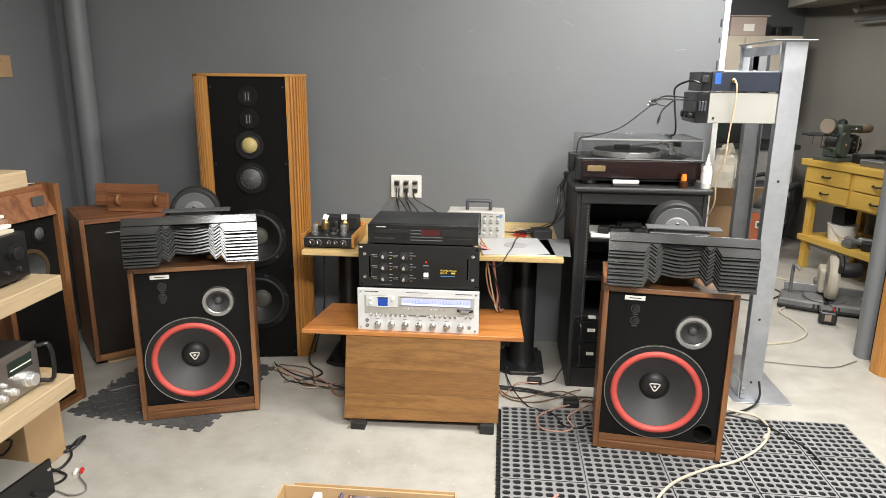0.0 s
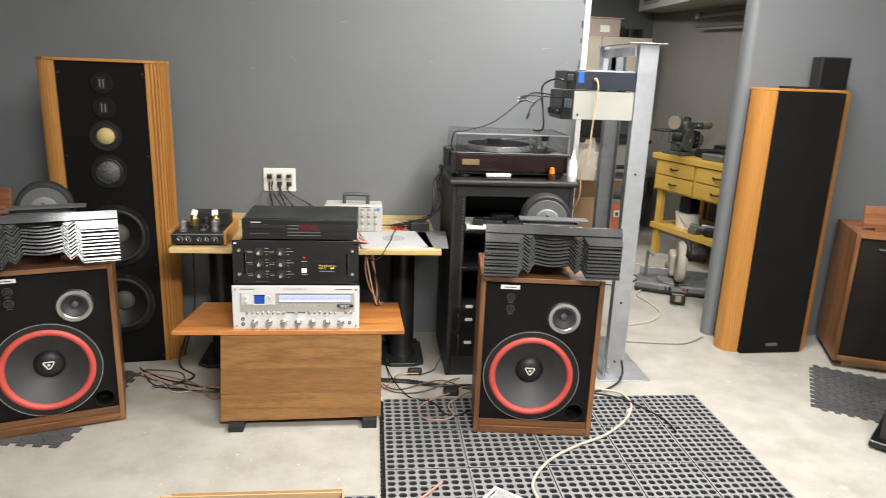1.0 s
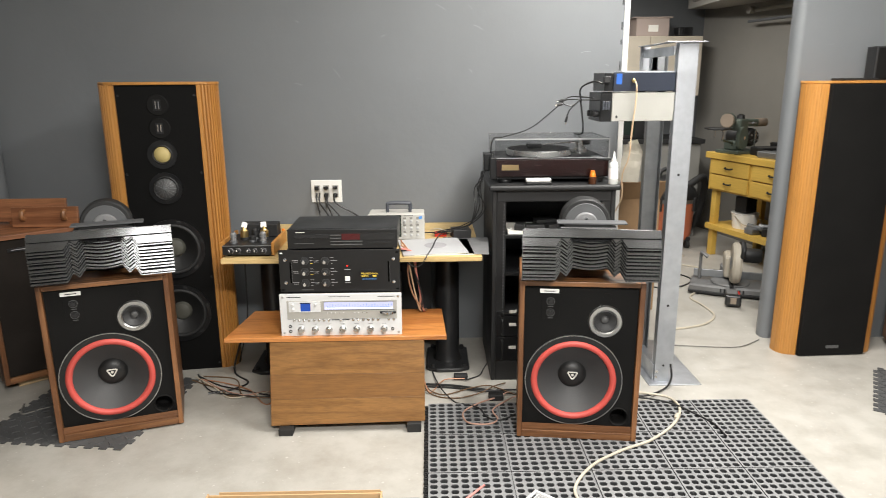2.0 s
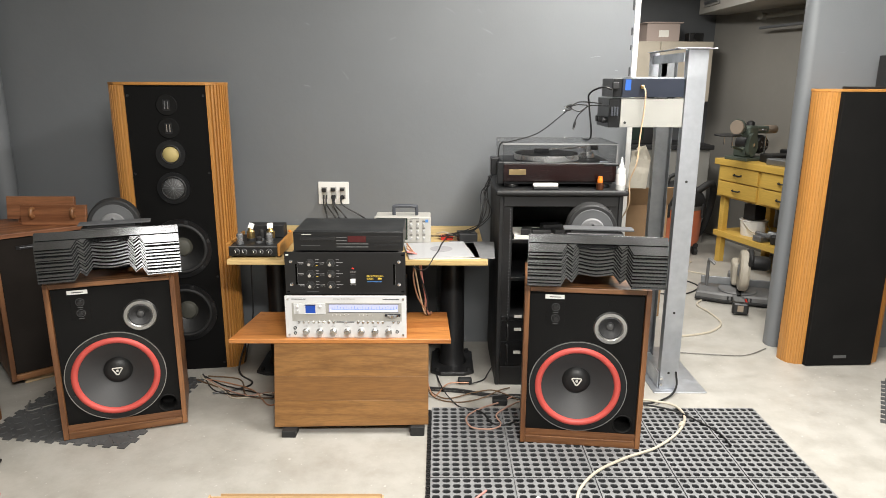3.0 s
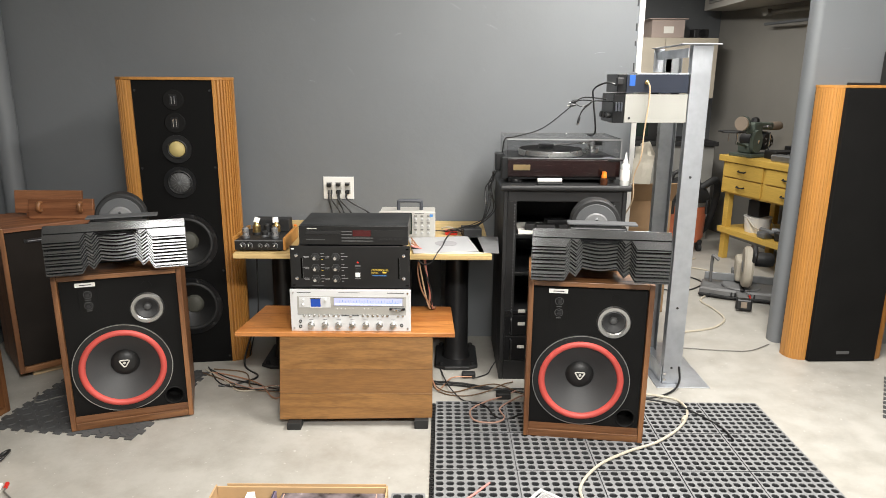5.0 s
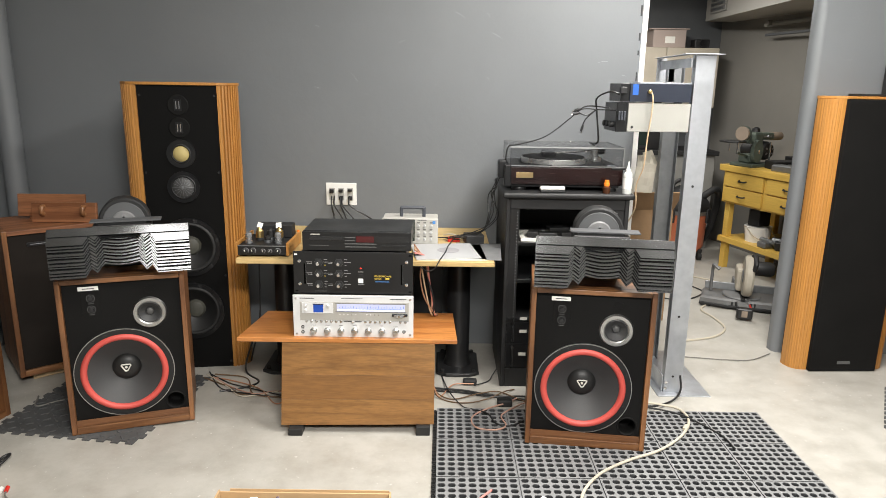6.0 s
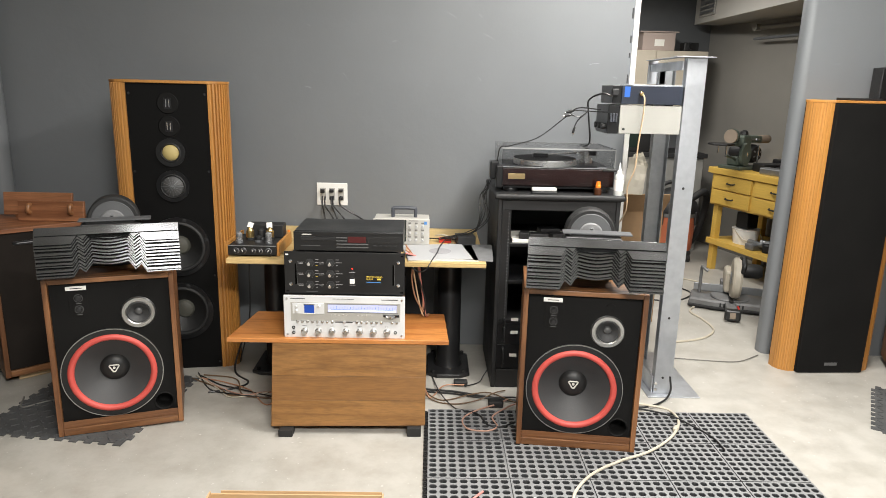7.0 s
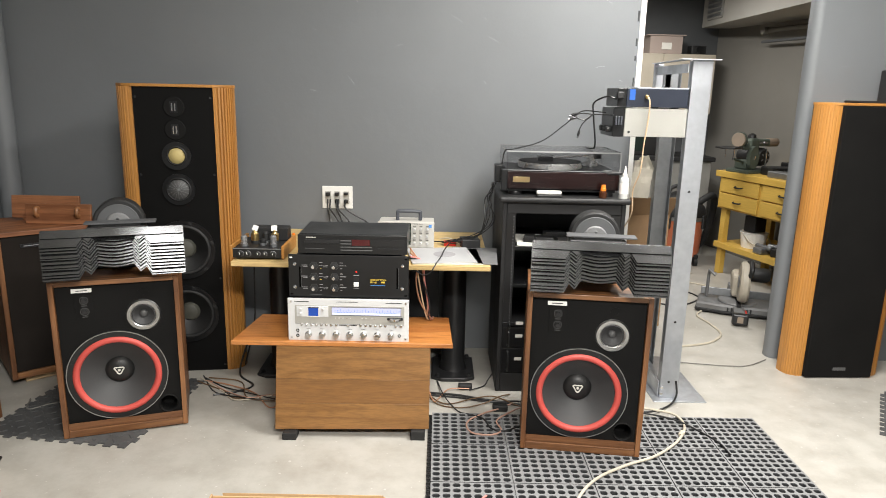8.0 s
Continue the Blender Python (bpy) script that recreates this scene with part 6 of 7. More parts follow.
part("pedestal", prism([(-0.06, -0.05), (0.03, -0.05), (0.05, 0.07), (-0.05, 0.07)], 0.0285, 0.1, 0.01), "green_machine", gr)
part("motor", lathe([(0, -0.12), (0.055, -0.12), (0.072, -0.10), (0.075, 0.08), (0.06, 0.11), (0, 0.11)], 28, "y", at=(0.115, 0.04, 0.125)), "black_rough", gr, "round black motor", smooth=True)
for k in range(6):
    a = math.pi * k / 3
    part("motor_slot", block(-0.006, 0.006, -0.084, -0.081, 0.03, 0.05), "steel_dark", gr, m=Matrix.Translation((0.115, 0.0, 0.125)) @ Matrix.Rotation(a, 4, "Y"))
gd = part("belt_guard", lathe([(0, -0.02), (0.045, -0.02), (0.052, -0.012), (0.052, 0.02), (0, 0.02)], 28, "y"), "green_machine", gr, "oval belt guard", Matrix.Translation((-0.02, -0.07, 0.125)) @ Matrix.Diagonal((1, 1, 1.75, 1)), True)
part("guard_bolt", lathe([(0, 0.02), (0.009, 0.02), (0.009, 0.027), (0, 0.028)], 12, "y"), "chrome", gd)
dm = Matrix.Translation((-0.135, -0.02, 0.265)) @ Matrix.Rotation(radians(-76), 4, "Z")
ds = part("sanding_disc", lathe([(0, 0.02), (0.053, 0.02), (0.055, 0.017), (0.055, 0.0), (0, 0.0)], 36, "y"), "disc_tan", gr, "tan sanding disc", dm, True)
part("disc_guard", lathe([(0, -0.05), (0.03, -0.05), (0.045, -0.03), (0.06, -0.02), (0.061, 0.006), (0.057, 0.006), (0.057, -0.004), (0, -0.004)], 36, "y"), "green_machine", ds, smooth=True)
part("arbor", tube([(-0.125, -0.01, 0.262), (0.06, 0.02, 0.235)], 0.022, 12, 0), "steel_dark", gr)
part("head_casting", block(-0.03, 0.07, -0.055, 0.06, 0.18, 0.275, 0.018), "green_machine", gr)
part("tension_knob", lathe([(0, 0.275), (0.034, 0.275), (0.03, 0.3), (0.012, 0.312), (0, 0.313)], 9, at=(0.03, 0, 0)), "black_rough", gr, "black tension knob")
arm2 = part("belt_arm", block(0.04, 0.2, -0.045, 0.035, 0.212, 0.268, 0.012), "green_machine", gr)
part("arm_slot", block(0.07, 0.165, -0.049, -0.045, 0.232, 0.246, 0.002), "steel_dark", arm2)
part("arm_bolt", lathe([(0, 0), (0.012, 0), (0.01, 0.01), (0, 0.011)], 6, "y", at=(0.12, -0.049, 0.239)), "steel_dark", arm2)
part("sanding_belt", lathe([(0, 0.2), (0.03, 0.2), (0.034, 0.206), (0.034, 0.318), (0.03, 0.324), (0, 0.324)], 24, "x", at=(0, 0, 0.238)), "disc_tan", gr, "brown belt roller", smooth=True)
part("post", tube([(0.07, -0.12, 0.0285), (0.07, -0.12, 0.2)], 0.006, 8, 0), "chrome", gr)
rt = part("rest_table", prism([(-0.36, -0.05), (-0.30, -0.13), (-0.19, -0.11), (-0.18, 0.02), (-0.31, 0.05)], 0.2, 0.216, 0.004), "black_rough", gr, "black work rest")
part("rest_post", tube([(-0.225, -0.06, 0.11), (-0.225, -0.06, 0.1995)], 0.006, 8, 0), "chrome", rt)
part("rest_post", tube([(-0.315, -0.06, 0.14), (-0.315, -0.06, 0.1995)], 0.004, 8, 0), "chrome", rt)
part("rest_arm", tube([(-0.225, -0.06, 0.12), (-0.09, -0.03, 0.09), (-0.04, 0.0, 0.07)], 0.01, 8, 4), "green_machine", gr)
pb = thing("plywood_offcut", bench_space() @ pose(0.5, -0.35, 0.87, 0, 14, 0), "brown board leaning on the workshop wall", "board")
part("sheet", block(-0.012, 0, -0.4, 0.05, 0, 0.28, 0.002), "cardboard", pb)
for k, (lx, ly, sx, sy, sz, mt_) in enumerate(((0.1, -0.45, 0.24, 0.16, 0.065, "black_rough"), (0.34, -0.40, 0.18, 0.14, 0.09, "black_paint"), (0.05, -0.68, 0.1, 0.2, 0.05, "steel_dark"), (0.22, -0.72, 0.18, 0.2, 0.08, "black_rough"))):
    tb = thing("tool_case", bench_space() @ pose(lx, ly, 0.87, 0, 0, 8 * k - 10), "dark tool case on the workbench", "tool", "bench tools")
    part("case", block(0, sx, 0, sy, 0, sz, 0.008), mt_, tb)
    part("catch", block(sx * 0.4, sx * 0.6, -0.005, 0, sz * 0.4, sz * 0.7, 0.001), "steel_dark", tb)
tub = thing("plastic_tub", bench_space() @ pose(0.16, -0.28, 0.27), "white plastic tub on the bench's low shelf", "tub")
part("tub", lathe([(0, 0), (0.09, 0), (0.105, 0.12), (0.11, 0.125), (0.105, 0.128), (0, 0.12)], 24), "white_plastic", tub, smooth=True)
part("tub_handle", tube([(-0.105, 0, 0.11), (-0.09, -0.09, 0.05), (0.0, -0.125, 0.03), (0.09, -0.09, 0.05), (0.105, 0, 0.11)], 0.004, 6, 5), "white_cable", tub)
bk = thing("charger", bench_space() @ pose(0.16, -0.28, 0.398, 0, 0, 10), "dark grey box standing on the white tub", "box")
part("case", block(-0.06, 0.07, -0.05, 0.06, 0, 0.13, 0.008), "black_rough", bk)
for k in range(7):
    cl = thing("scrap_part", bench_space() @ pose(0.08 + 0.05 * (k % 3), -0.5 - 0.1 * k, 0.27, 0, 0, 37 * k), "greasy metal part on the bench's low shelf", "clutter", "shelf scrap")
    part("casting", block(-0.07, 0.07, -0.04, 0.05, 0, 0.05 + 0.02 * (k % 3), 0.012), ("steel_dark", "black_rough", "grey_box")[k % 3], cl)
    part("shaft", lathe([(0, -0.08), (0.02, -0.08), (0.02, 0.08), (0, 0.08)], 14, "y", at=(0, 0, 0.05 + 0.02 * (k % 3))), "steel_dark", cl)

ms = thing("miter_saw", pose(2.45, 5.45, 0, 0, 0, -20), "grey miter saw with a dusty tan guard on the floor", "miter saw")
part("base", prism([(-0.27, -0.10), (-0.1, -0.13), (0.22, -0.13), (0.27, -0.02), (0.22, 0.13), (-0.25, 0.13)], 0.02, 0.072, 0.012), "saw_grey", ms, "worn grey base casting")
part("base_skirt", prism([(-0.275, -0.105), (-0.1, -0.137), (0.224, -0.137), (0.275, -0.02), (0.224, 0.135), (-0.255, 0.135)], 0.012, 0.03, 0.004), "black_rough", ms)
for k in range(7):
    part("base_slot", block(-0.07 + 0.024 * k, -0.06 + 0.024 * k, -0.1385, -0.13, 0.034, 0.06, 0.002), "rubber_black", ms)
for fx in (-0.22, 0.2):
    for fy in (-0.09, 0.1):
        part("foot", lathe([(0, 0), (0.022, 0), (0.018, 0.0198), (0, 0.0198)], 14, at=(fx, fy, 0)), "rubber_black", ms)
part("turn_table", lathe([(0, 0.0725), (0.125, 0.0725), (0.128, 0.078), (0.122, 0.086), (0, 0.086)], 32), "saw_grey", ms, smooth=True)
part("fence", block(-0.24, 0.24, 0.06, 0.075, 0.0865, 0.14, 0.003), "steel_dark", ms)
part("kerf_plate", block(-0.014, 0.014, -0.17, 0.055, 0.0865, 0.09), "black_rough", ms)
part("work_clamp", tube([(-0.2, 0.05, 0.075), (-0.2, 0.045, 0.25), (-0.19, 0.0, 0.27), (-0.16, -0.02, 0.25)], 0.011, 8, 4), "saw_grey", ms, "bent work clamp", smooth=True)
part("miter_arm", block(-0.035, 0.035, -0.31, -0.125, 0.03, 0.075, 0.008), "saw_grey", ms)
part("miter_grip", block(-0.05, 0.05, -0.36, -0.31, 0.012, 0.088, 0.012), "black_paint", ms, "black front grip")
part("grip_mark", block(-0.018, 0.018, -0.3625, -0.36, 0.03, 0.072, 0.0008), "disc_tan", ms)
part("red_lever", block(0.038, 0.05, -0.24, -0.17, 0.05, 0.066, 0.003), "red_plastic", ms)
part("blade_guard", lathe([(0, -0.03), (0.13, -0.03), (0.142, -0.016), (0.142, 0.016), (0.13, 0.03), (0, 0.03)], 40, "x", at=(0.02, -0.07, 0.235)), "tan_guard", ms, "dusty tan blade guard", smooth=True)
part("guard_cap", lathe([(0, -0.036), (0.04, -0.036), (0.045, -0.0305), (0, -0.0305)], 24, "x", at=(0.02, -0.07, 0.235)), "steel_dark", ms)
part("motor", lathe([(0, 0.035), (0.045, 0.035), (0.05, 0.05), (0.05, 0.15), (0.036, 0.17), (0, 0.17)], 24, "x", at=(0.02, 0.03, 0.27)), "black_rough", ms, smooth=True)
part("pivot_arm", block(-0.045, 0.035, 0.0, 0.2, 0.10, 0.26, 0.02), "tan_guard", ms)
part("pivot_post", block(-0.06, 0.06, 0.12, 0.2, 0.075, 0.16, 0.01), "saw_grey", ms)
part("grip", tube([(0.04, -0.06, 0.37), (0.05, -0.13, 0.385), (0.05, -0.19, 0.35), (0.045, -0.185, 0.30)], 0.016, 10, 5), "black_rough", ms, smooth=True)

vc = thing("shop_vacuum", pose(2.50, 6.85, 0), "orange and black shop vacuum on the workshop floor", "vacuum")
part("drum", lathe([(0, 0.08), (0.17, 0.08), (0.19, 0.12), (0.205, 0.42), (0.21, 0.44), (0, 0.44)], 36), "orange", vc, "orange drum", smooth=True)
part("lid", lathe([(0.215, 0.441), (0.22, 0.47), (0.2, 0.52), (0.13, 0.60), (0.06, 0.64), (0, 0.65)], 36), "black_rough", vc, "black domed motor head", smooth=True)
part("rim", lathe([(0.208, 0.405), (0.218, 0.41), (0.222, 0.44), (0.21, 0.4405)], 36), "steel_dark", vc, "grey clamp rim", smooth=True)
for k in range(4):
    a = math.pi * (0.25 + k / 2)
    part("latch", block(-0.03, 0.03, -0.235, -0.215, 0.34, 0.46, 0.006), "black_rough", vc, "black latch", Matrix.Rotation(a, 4, "Z"))
bdg = part("badge", block(-0.10, 0.02, -0.218, -0.2, 0.28, 0.34, 0.004), "mark", vc, "pale badge with dark print")
for k in range(3):
    part("print_bar", block(-0.09 + 0.036 * k, -0.064 + 0.036 * k, -0.2195, -0.218, 0.296, 0.326), "mark_black", bdg)
part("carry_handle", tube([(-0.12, 0, 0.59), (-0.1, 0, 0.67), (0.0, 0, 0.70), (0.1, 0, 0.67), (0.12, 0, 0.59)], 0.018, 10, 5), "black_rough", vc, smooth=True)
for k in range(4):
    a = math.pi / 4 + math.pi / 2 * k
    part("caster", lathe([(0, -0.015), (0.035, -0.015), (0.035, 0.015), (0, 0.015)], 16, "x", at=(0.18 * math.cos(a), 0.18 * math.sin(a), 0.035)), "rubber_black", vc)
    part("caster_arm", block(0.18 * math.cos(a) - 0.02, 0.18 * math.cos(a) + 0.02, 0.18 * math.sin(a) - 0.02, 0.18 * math.sin(a) + 0.02, 0.0705, 0.1, 0.004), "black_rough", vc)
part("hose", tube([(0.1, -0.1, 0.55), (0.25, -0.05, 0.62), (0.33, 0.1, 0.45), (0.3, 0.2, 0.15), (0.2, 0.3, 0.04), (-0.05, 0.3, 0.04)], 0.03, 12, 8), "rubber_black", vc, "black hose", smooth=True)
bxs = thing("carton", pose(1.6, 5.08, 0, 0, 0, 8), "brown cardboard carton behind the relay rack", "box")
part("carton_body", block(-0.2, 0.2, 0, 0.35, 0, 0.74, 0.004), "cardboard_brown", bxs)
part("flap", block(-0.2, 0.2, -0.16, -0.001, 0.0, 0.005), "cardboard_brown", bxs, m=pose(0, 0, 0.735, -50))
part("tape", block(-0.03, 0.03, -0.002, -0.0003, 0.2, 0.5), "brass", bxs)
bc = thing("base_cabinet", pose(1.2, 7.15, 0), "grey workshop base cabinet with a dark counter", "cabinet")
part("carcass", block(0, 1.66, 0.02, 0.58, 0, 0.88, 0.003), "grey_cabinet", bc)
part("counter", block(-0.02, 1.68, -0.02, 0.59, 0.8805, 0.92, 0.004), "black_rough", bc, "dark worktop")
for k in range(3):
    d = part("cabinet_door", block(0.02 + 0.55 * k, 0.55 + 0.55 * k, 0, 0.0195, 0.05, 0.86, 0.003), "grey_cabinet", bc)
    part("handle", tube([(0.06 + 0.55 * k, 0, 0.62), (0.06 + 0.55 * k, -0.025, 0.64), (0.06 + 0.55 * k, -0.025, 0.76), (0.06 + 0.55 * k, 0, 0.78)], 0.008, 8, 4), "white_plastic", d)
mw = thing("black_machine", pose(1.75, 7.22, 0.92), "long black box on the workshop counter", "machine")
part("case", block(0, 0.75, 0, 0.35, 0, 0.23, 0.01), "black_paint", mw)
part("panel", block(0.05, 0.5, -0.004, 0, 0.04, 0.19, 0.002), "screen", mw)
uc = thing("wall_cabinet", pose(1.6, 7.4, 1.30), "beige double-door wall cabinet in the workshop", "cabinet")
part("carcass", block(0, 1.29, 0.02, 0.345, 0, 0.54, 0.003), "beige_cabinet", uc)
for k in range(2):
    d = part("cabinet_door", block(0.005 + 0.80 * k, 0.795 + 0.49 * k, 0, 0.0195, 0.004, 0.536, 0.003), "beige_cabinet", uc)
    part("handle", lathe([(0, 0), (0.012, 0), (0.01, 0.02), (0, 0.022)], 14, "y", at=(0.77 + 0.06 * k, 0, 0.06)), "chrome", d)
bn = thing("plastic_bin", pose(2.28, 7.45, 1.84), "clear plastic bin on the wall cabinet", "bin")
part("bin", prism([(0, 0), (0.3, 0), (0.32, 0.2), (-0.02, 0.2)], 0, 0.16, 0.004), "bin", bn)
part("rim", block(-0.03, 0.33, -0.012, 0.21, 0.161, 0.172, 0.004), "bin", bn)
part("label", block(0.11, 0.2, -0.004, -0.0005, 0.04, 0.1), "paper", bn, "white label")
cm = thing("camera_box", pose(2.69, 7.45, 1.84), "small dark box with a pale front on the wall cabinet", "box")
part("case", block(-0.02, 0.12, 0, 0.12, 0, 0.08, 0.01), "black_rough", cm)
part("lens_ring", lathe([(0, 0), (0.03, 0), (0.03, 0.015), (0, 0.015)], 18, "y", at=(0.05, 0, 0.045)), "black_satin", cm)
wp = thing("wall_conduit", pose(0, 0, 0), "painted conduit high on the workshop wall", "pipe", kind="structure")
part("conduit", tube([(3.12, 6.95, 2.02), (3.25, 6.35, 2.02), (3.5, 5.5, 2.02)], 0.02, 12, 0), "taupe", wp)
part("valve", tube([(3.12, 6.95, 2.02), (3.07, 6.935, 2.02)], 0.03, 12, 0), "taupe", wp)
part("conduit", tube([(3.11, 7.0, 1.93), (3.26, 6.3, 1.93), (3.5, 5.45, 1.93)], 0.012, 10, 0), "dark_wall", wp)

# ---- old speaker and shelf stand by the west wall ----
os_ = thing("old_loudspeaker", pose(-1.575, 3.735, 0, 0, 0, 80) @ pose(-0.32, 0, 0), "old walnut loudspeaker with its drivers bare", "loudspeaker")
W, H, D = 0.32, 1.0, 0.30
part("side_panel", block(0, 0.025, 0, D, 0, H, 0.003), "walnut", os_)
part("side_panel", block(W - 0.025, W, 0, D, 0, H, 0.003), "walnut", os_)
part("top_panel", block(0.0255, W - 0.0255, 0.06, D, H - 0.03, H - 0.004, 0.002), "old_wood", os_)
part("header", prism([(0.0, 0.0), (0.11, 0.06), (0.11, 0.08), (0.0, 0.03)], 0.0255, W - 0.0255), "old_wood", os_, "sloping wooden header", Matrix(((0, 0, 1, 0), (0, 1, 0, 0.005), (1, 0, 0, H - 0.13), (0, 0, 0, 1))))
part("badge", block(W - 0.12, W - 0.06, 0.028, 0.033, H - 0.085, H - 0.045), "grey_print", os_, "small grey badge", pose(0, -0.002, 0))
part("front_panel", holed_panel(0.0255, W - 0.0255, 0.03, H - 0.135, 0.03, 0.05, [(W / 2 - 0.01, 0.655, 0.078), (W / 2 + 0.055, 0.80, 0.03)]), "baffle", os_)
part("bottom_panel", block(0.0255, W - 0.0255, 0.004, D, 0.0, 0.0295), "walnut_x", os_)
part("back_panel", block(0.0255, W - 0.0255, D - 0.015, D, 0.03, H - 0.031), "baffle", os_)
mdw = part("midrange", ring_plate(0.074, 0.09, -0.006, 0.0), "brass", os_, "midrange with a dull metal ring", Matrix.Translation((W / 2 - 0.01, 0.03, 0.655)), True)
part("cone", lathe([(0.076, 0.002), (0.03, -0.03), (0, -0.03)], 36, "y"), "cone", mdw, smooth=True)
two = part("tweeter", ring_plate(0.028, 0.042, -0.005, 0.0), "black_satin", os_, "", Matrix.Translation((W / 2 + 0.055, 0.03, 0.80)), True)
part("dome", lathe([(0.03, -0.004), (0.02, 0.006), (0, 0.011)], 24, "y"), "grey_dome", two, smooth=True)
pen = thing("metal_connector", pose(-1.69, 3.60, 0.9965, 0, 0, 60), "small chrome connector on the old loudspeaker", "connector")
part("shell", lathe([(0, 0), (0.008, 0), (0.009, 0.05), (0.005, 0.055), (0.005, 0.09), (0, 0.09)], 14, "x", at=(0, 0, 0.009)), "steel_dark", pen, smooth=True)

st = thing("shelf_stand", pose(0, 0, 0), "open stand of thick pale pine shelves on metal posts", "shelf")
for z0, z1, xe in ((1.118, 1.168, -1.122), (0.79, 0.842, -1.056), (0.45, 0.505, -1.058)):
    part("shelf_board", block(-1.62, xe, 2.1, 2.95, z0, z1, 0.004), "pine_y", st, "thick pale pine board")
for px, py in ((-1.27, 2.87), (-1.27, 2.2), (-1.56, 2.87), (-1.56, 2.2)):
    part("post", tube([(px, py, 0.5055), (px, py, 1.117)], 0.016, 14, 0), "alu", st, "round metal post")
    part("lower_post", tube([(px * 0.75 - 0.42, py - 0.12, 0), (px * 0.75 - 0.42, py - 0.12, 0.449)], 0.016, 14, 0), "alu", st, "round metal post")
av = thing("black_receiver", pose(-1.118, 2.90, 0.842, 0, 0, 90), "black home receiver on the pine shelf", "receiver")
part("case", block(-0.44, 0, 0.012, 0.36, 0.012, 0.15, 0.004), "black_satin", av)
part("front_panel", block(-0.44, 0.0, 0, 0.012, 0.012, 0.15, 0.003), "black_satin", av)
knob(0.026, 0.02, "black_satin", av, (-0.06, 0, 0.095), "volume_knob", "round black volume knob")
for k in range(5):
    knob(0.008, 0.012, "black_rough", av, (-0.05 - 0.05 * k, 0, 0.045), "small_knob")
for fx in (-0.4, -0.04):
    for fy in (0.04, 0.32):
        part("foot", lathe([(0, 0), (0.018, 0), (0.018, 0.0118), (0, 0.0118)], 16, at=(fx, fy, 0)), "rubber_black", av)
for k in range(5):
    mg = thing("magazine", pose(-1.475, 2.49, 0.992 + 0.0105 * k, 0, 0, 3 * k - 6), "worn magazine lying on the black receiver", "magazine", "stacked magazines")
    part("pages", block(0, 0.3, 0.0, 0.42, 0, 0.0098, 0.001), ("sleeve_cream", "paper", "sleeve_tan", "paper", "sleeve_cream")[k], mg)
ia = thing("silver_amplifier", pose(-1.10, 2.86, 0.505, 0, 0, 90), "silver integrated amplifier with a meter, on the pine shelf", "amplifier")
part("case", block(-0.43, -0.0, 0.014, 0.36, 0.01, 0.148, 0.003), "black_rough", ia)
part("faceplate", block(-0.43, 0.0, 0.004, 0.0135, 0.008, 0.15, 0.002), "steel_face", ia, "silver front")
part("meter_window", block(-0.13, -0.03, 0.001, 0.004, 0.085, 0.128, 0.001), "screen", ia, "small meter window")
part("meter_scale", block(-0.125, -0.035, 0.0002, 0.001, 0.1, 0.104), "mark", ia)
knob(0.024, 0.03, "silver", ia, (-0.06, 0.004, 0.05), "volume_knob", "large silver knob")
for k in range(6):
    knob(0.012, 0.022, "silver", ia, (-0.13 - 0.045 * k, 0.004, 0.04), "small_knob")
    knob(0.007, 0.016, "silver", ia, (-0.11 - 0.05 * k, 0.004, 0.075), "switch")
part("rack_handle", tube([(-0.006, 0.004, 0.02), (0.012, -0.03, 0.025), (0.012, -0.03, 0.13), (-0.006, 0.004, 0.135)], 0.007, 8, 4), "black_satin", ia, "black handle", smooth=True)
for fx in (-0.4, -0.04):
    for fy in (0.04, 0.32):
        part("foot", lathe([(0, 0), (0.016, 0), (0.016, 0.0098), (0, 0.0098)], 16, at=(fx, fy, 0)), "rubber_black", ia)
cbx = thing("carton", pose(-1.375, 3.085, 0), "cardboard carton with a printed mark, under the shelves", "box")
part("carton_body", block(-0.4, 0.0, 0.0, 0.2, 0, 0.36, 0.003), "cardboard", cbx)
part("print_mark", tube([(-0.13, -0.001, 0.10), (-0.1, -0.001, 0.10), (-0.065, -0.001, 0.135), (-0.055, -0.001, 0.165), (-0.075, -0.001, 0.16)], 0.004, 8, 6), "mark_black", cbx)
part("orange_mark", block(-0.22, -0.15, -0.002, -0.0003, 0.10, 0.17), "orange_cap", cbx)
fa = thing("floor_amplifier", pose(-1.25, 3.0, 0, 0, 0, 84), "grey rack amplifier lying on the floor", "amplifier")
part("case", block(-0.42, 0.0, 0.012, 0.36, 0.01, 0.13, 0.003), "grey_box", fa)
part("front_panel", block(-0.45, 0.03, 0, 0.0115, 0.0, 0.134, 0.002), "black_satin", fa)
part("screw", lathe([(0, 0), (0.008, 0), (0.006, 0.004), (0, 0.004)], 12, "y", at=(0.015, 0, 0.1)), "chrome", fa)
knob(0.009, 0.014, "black_rough", fa, (-0.06, 0, 0.05))
CG = "looped black power cord beside the shelf stand"
cable([(-1.60, 3.24, F), (-1.50, 3.24, F), (-1.485, 3.30, F), (-1.455, 3.315, F), (-1.42, 3.285, F), (-1.38, 3.27, F), (-1.355, 3.285, 0.012), (-1.345, 3.33, 0.018), (-1.352, 3.372, 0.018), (-1.372, 3.36, 0.012), (-1.375, 3.32, F), (-1.385, 3.285, 0.014), (-1.41, 3.23, F), (-1.425, 3.15, F), (-1.42, 3.05, F)], 0.0055, B, CG, group="black cords")
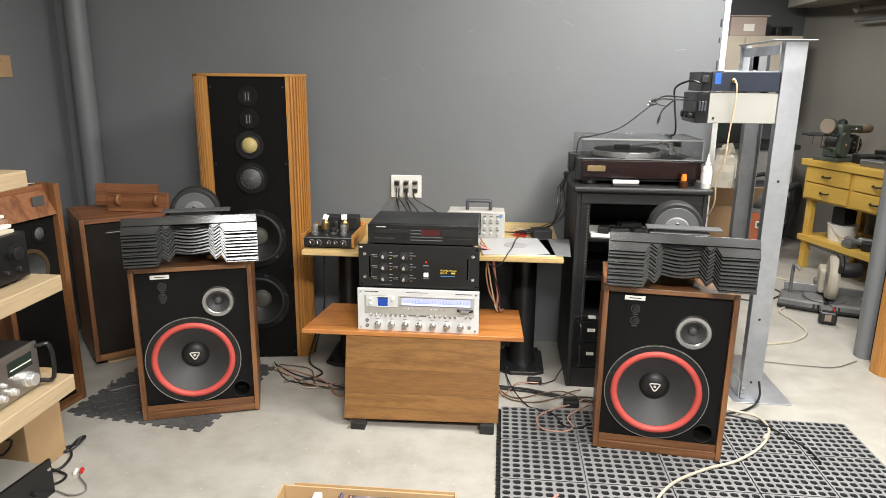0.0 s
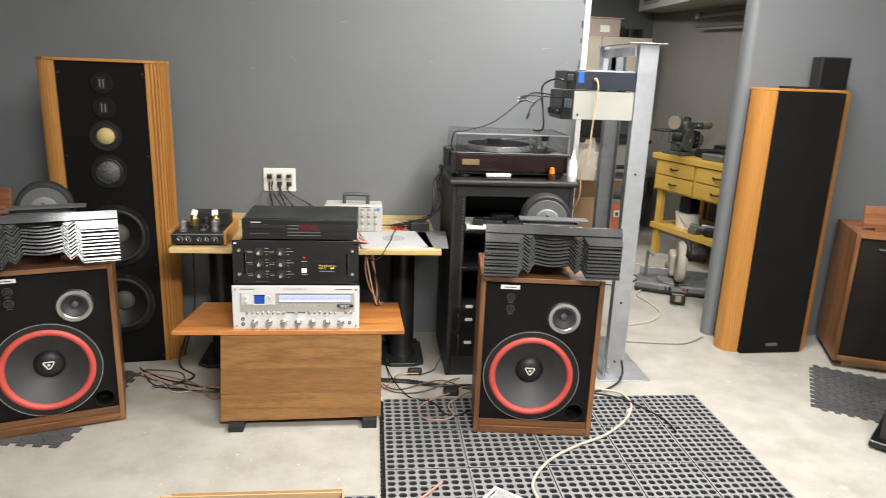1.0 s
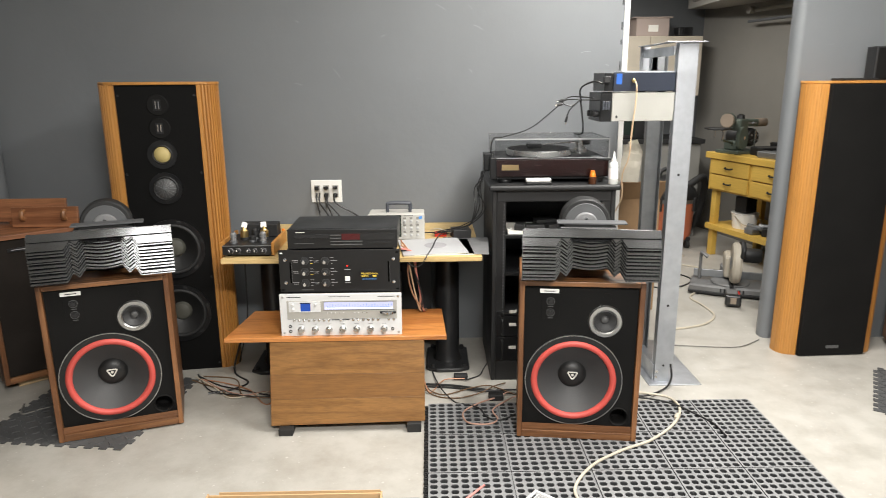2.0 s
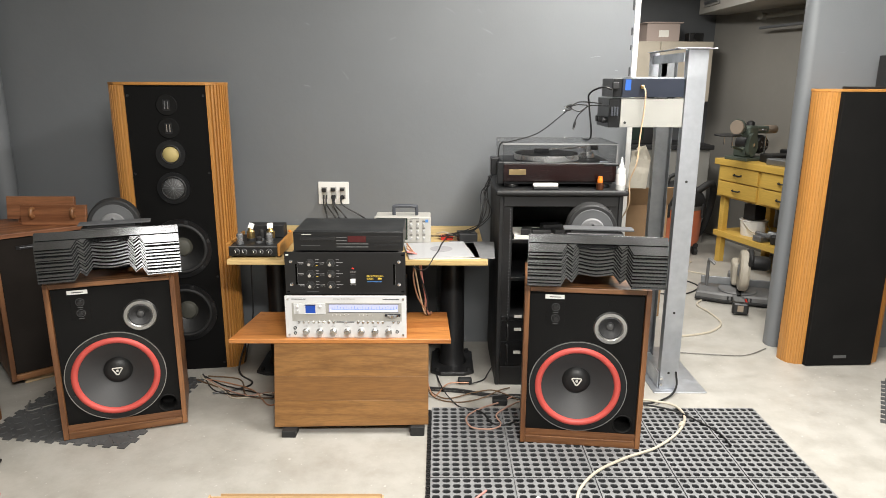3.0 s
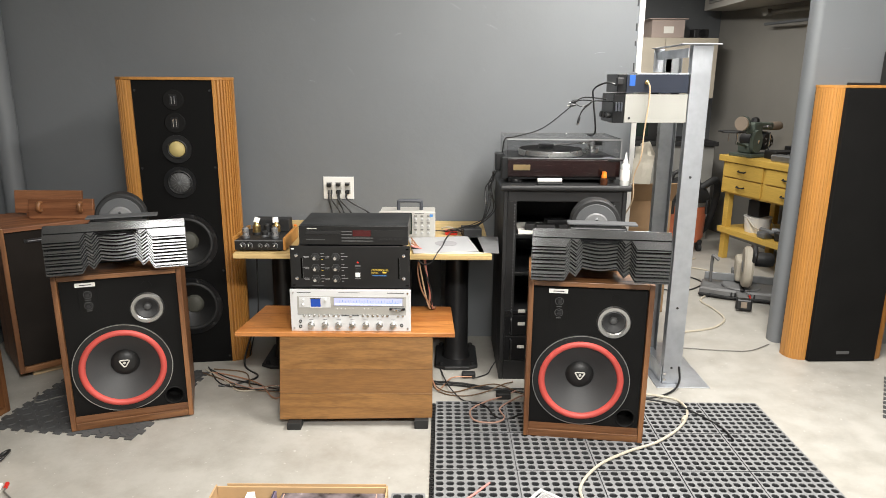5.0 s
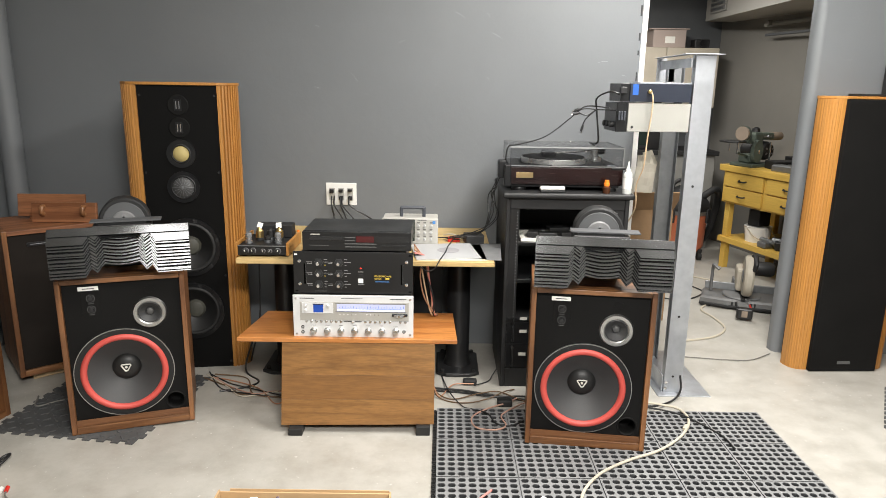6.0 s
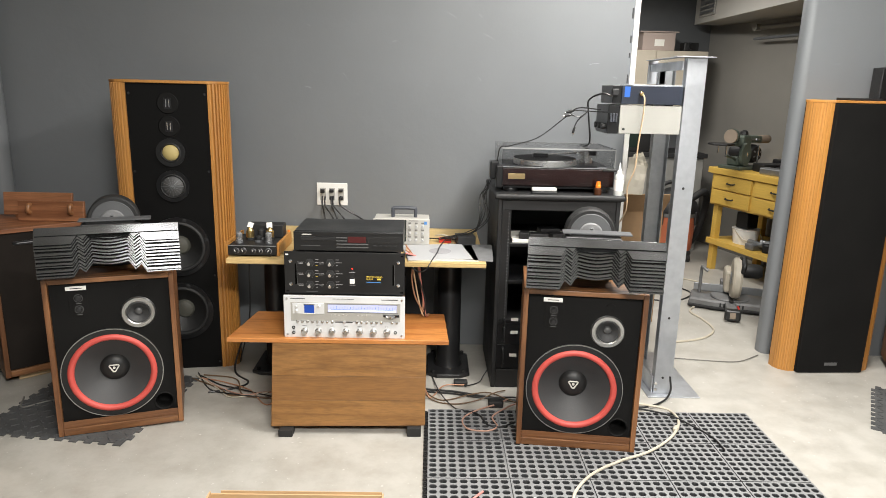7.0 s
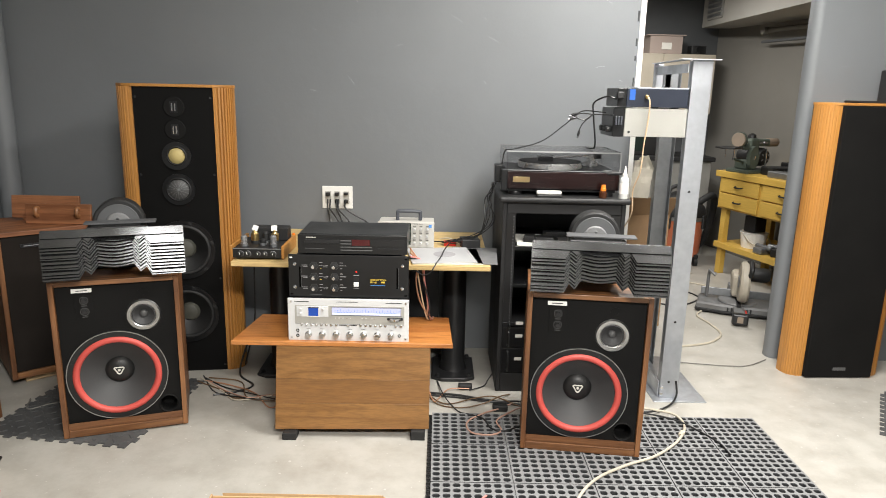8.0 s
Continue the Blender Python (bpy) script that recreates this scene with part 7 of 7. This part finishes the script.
cable([(-1.362, 3.285, 0.02), (-1.335, 3.255, F), (-1.318, 3.20, F), (-1.322, 3.155, F), (-1.36, 3.13, F), (-1.42, 3.12, F)], 0.0055, B, CG, group="black cords")
cable([(-1.44, 3.10, F), (-1.36, 3.14, 0.014), (-1.29, 3.135, F), (-1.262, 3.11, F), (-1.27, 3.07, F), (-1.32, 3.05, F)], 0.005, B, CG, group="black cords")
cable([(-1.52, 3.18, F), (-1.475, 3.22, 0.012), (-1.45, 3.25, F), (-1.47, 3.27, F), (-1.52, 3.26, F)], 0.006, B, CG, group="black cords")
cable([(-1.30, 3.04, F), (-1.25, 3.03, F), (-1.178, 3.008, F), (-1.14, 3.03, F), (-1.157, 3.07, F), (-1.21, 3.115, F), (-1.222, 3.138, F)], 0.003, "grey_cable", "thin audio lead with red and white plugs")
rp = thing("audio_plug", pose(-1.222, 3.14, 0, 0, 0, 110), "red and white audio plugs on the floor", "plug")
part("red_plug", lathe([(0, 0), (0.007, 0), (0.008, 0.025), (0, 0.026)], 12, "x", at=(0, 0, 0.008)), "red_plastic", rp)
part("white_plug", lathe([(0, 0), (0.007, 0), (0.008, 0.025), (0, 0.026)], 12, "x", at=(0, 0.02, 0.008)), "white_plastic", rp)

# ---- black tower seen from behind ----
bt = thing("black_tower_speaker", pose(2.402, 3.352, 0, 0, 0, -48), "slim black tower loudspeaker showing its terminal plate", "loudspeaker")
part("plinth", prism([(-0.03, -0.03), (0.27, -0.03), (0.27, 0.4), (-0.03, 0.4)], 0.012, 0.04, 0.004), "black_satin", bt)
part("cabinet", block(0, 0.24, 0, 0.36, 0.04, 0.92, 0.004), "black_paint", bt)
tp = part("terminal_plate", block(0.03, 0.21, -0.003, 0, 0.08, 0.30, 0.001), "black_satin", bt, "black terminal plate with metal posts")
for k in range(6):
    part("binding_post", lathe([(0, 0), (0.011, 0), (0.011, 0.022), (0, 0.024)], 14, "y", at=(0.09 + 0.04 * (k % 2), -0.003, 0.115 + 0.03 * (k // 2))), "chrome", tp)
for fx, fy in ((0.0, 0.0), (0.24, 0.0), (0.0, 0.37), (0.24, 0.37)):
    part("foot", lathe([(0, 0), (0.014, 0), (0.014, 0.0118), (0, 0.0118)], 12, at=(fx, fy, 0)), "rubber_black", bt)
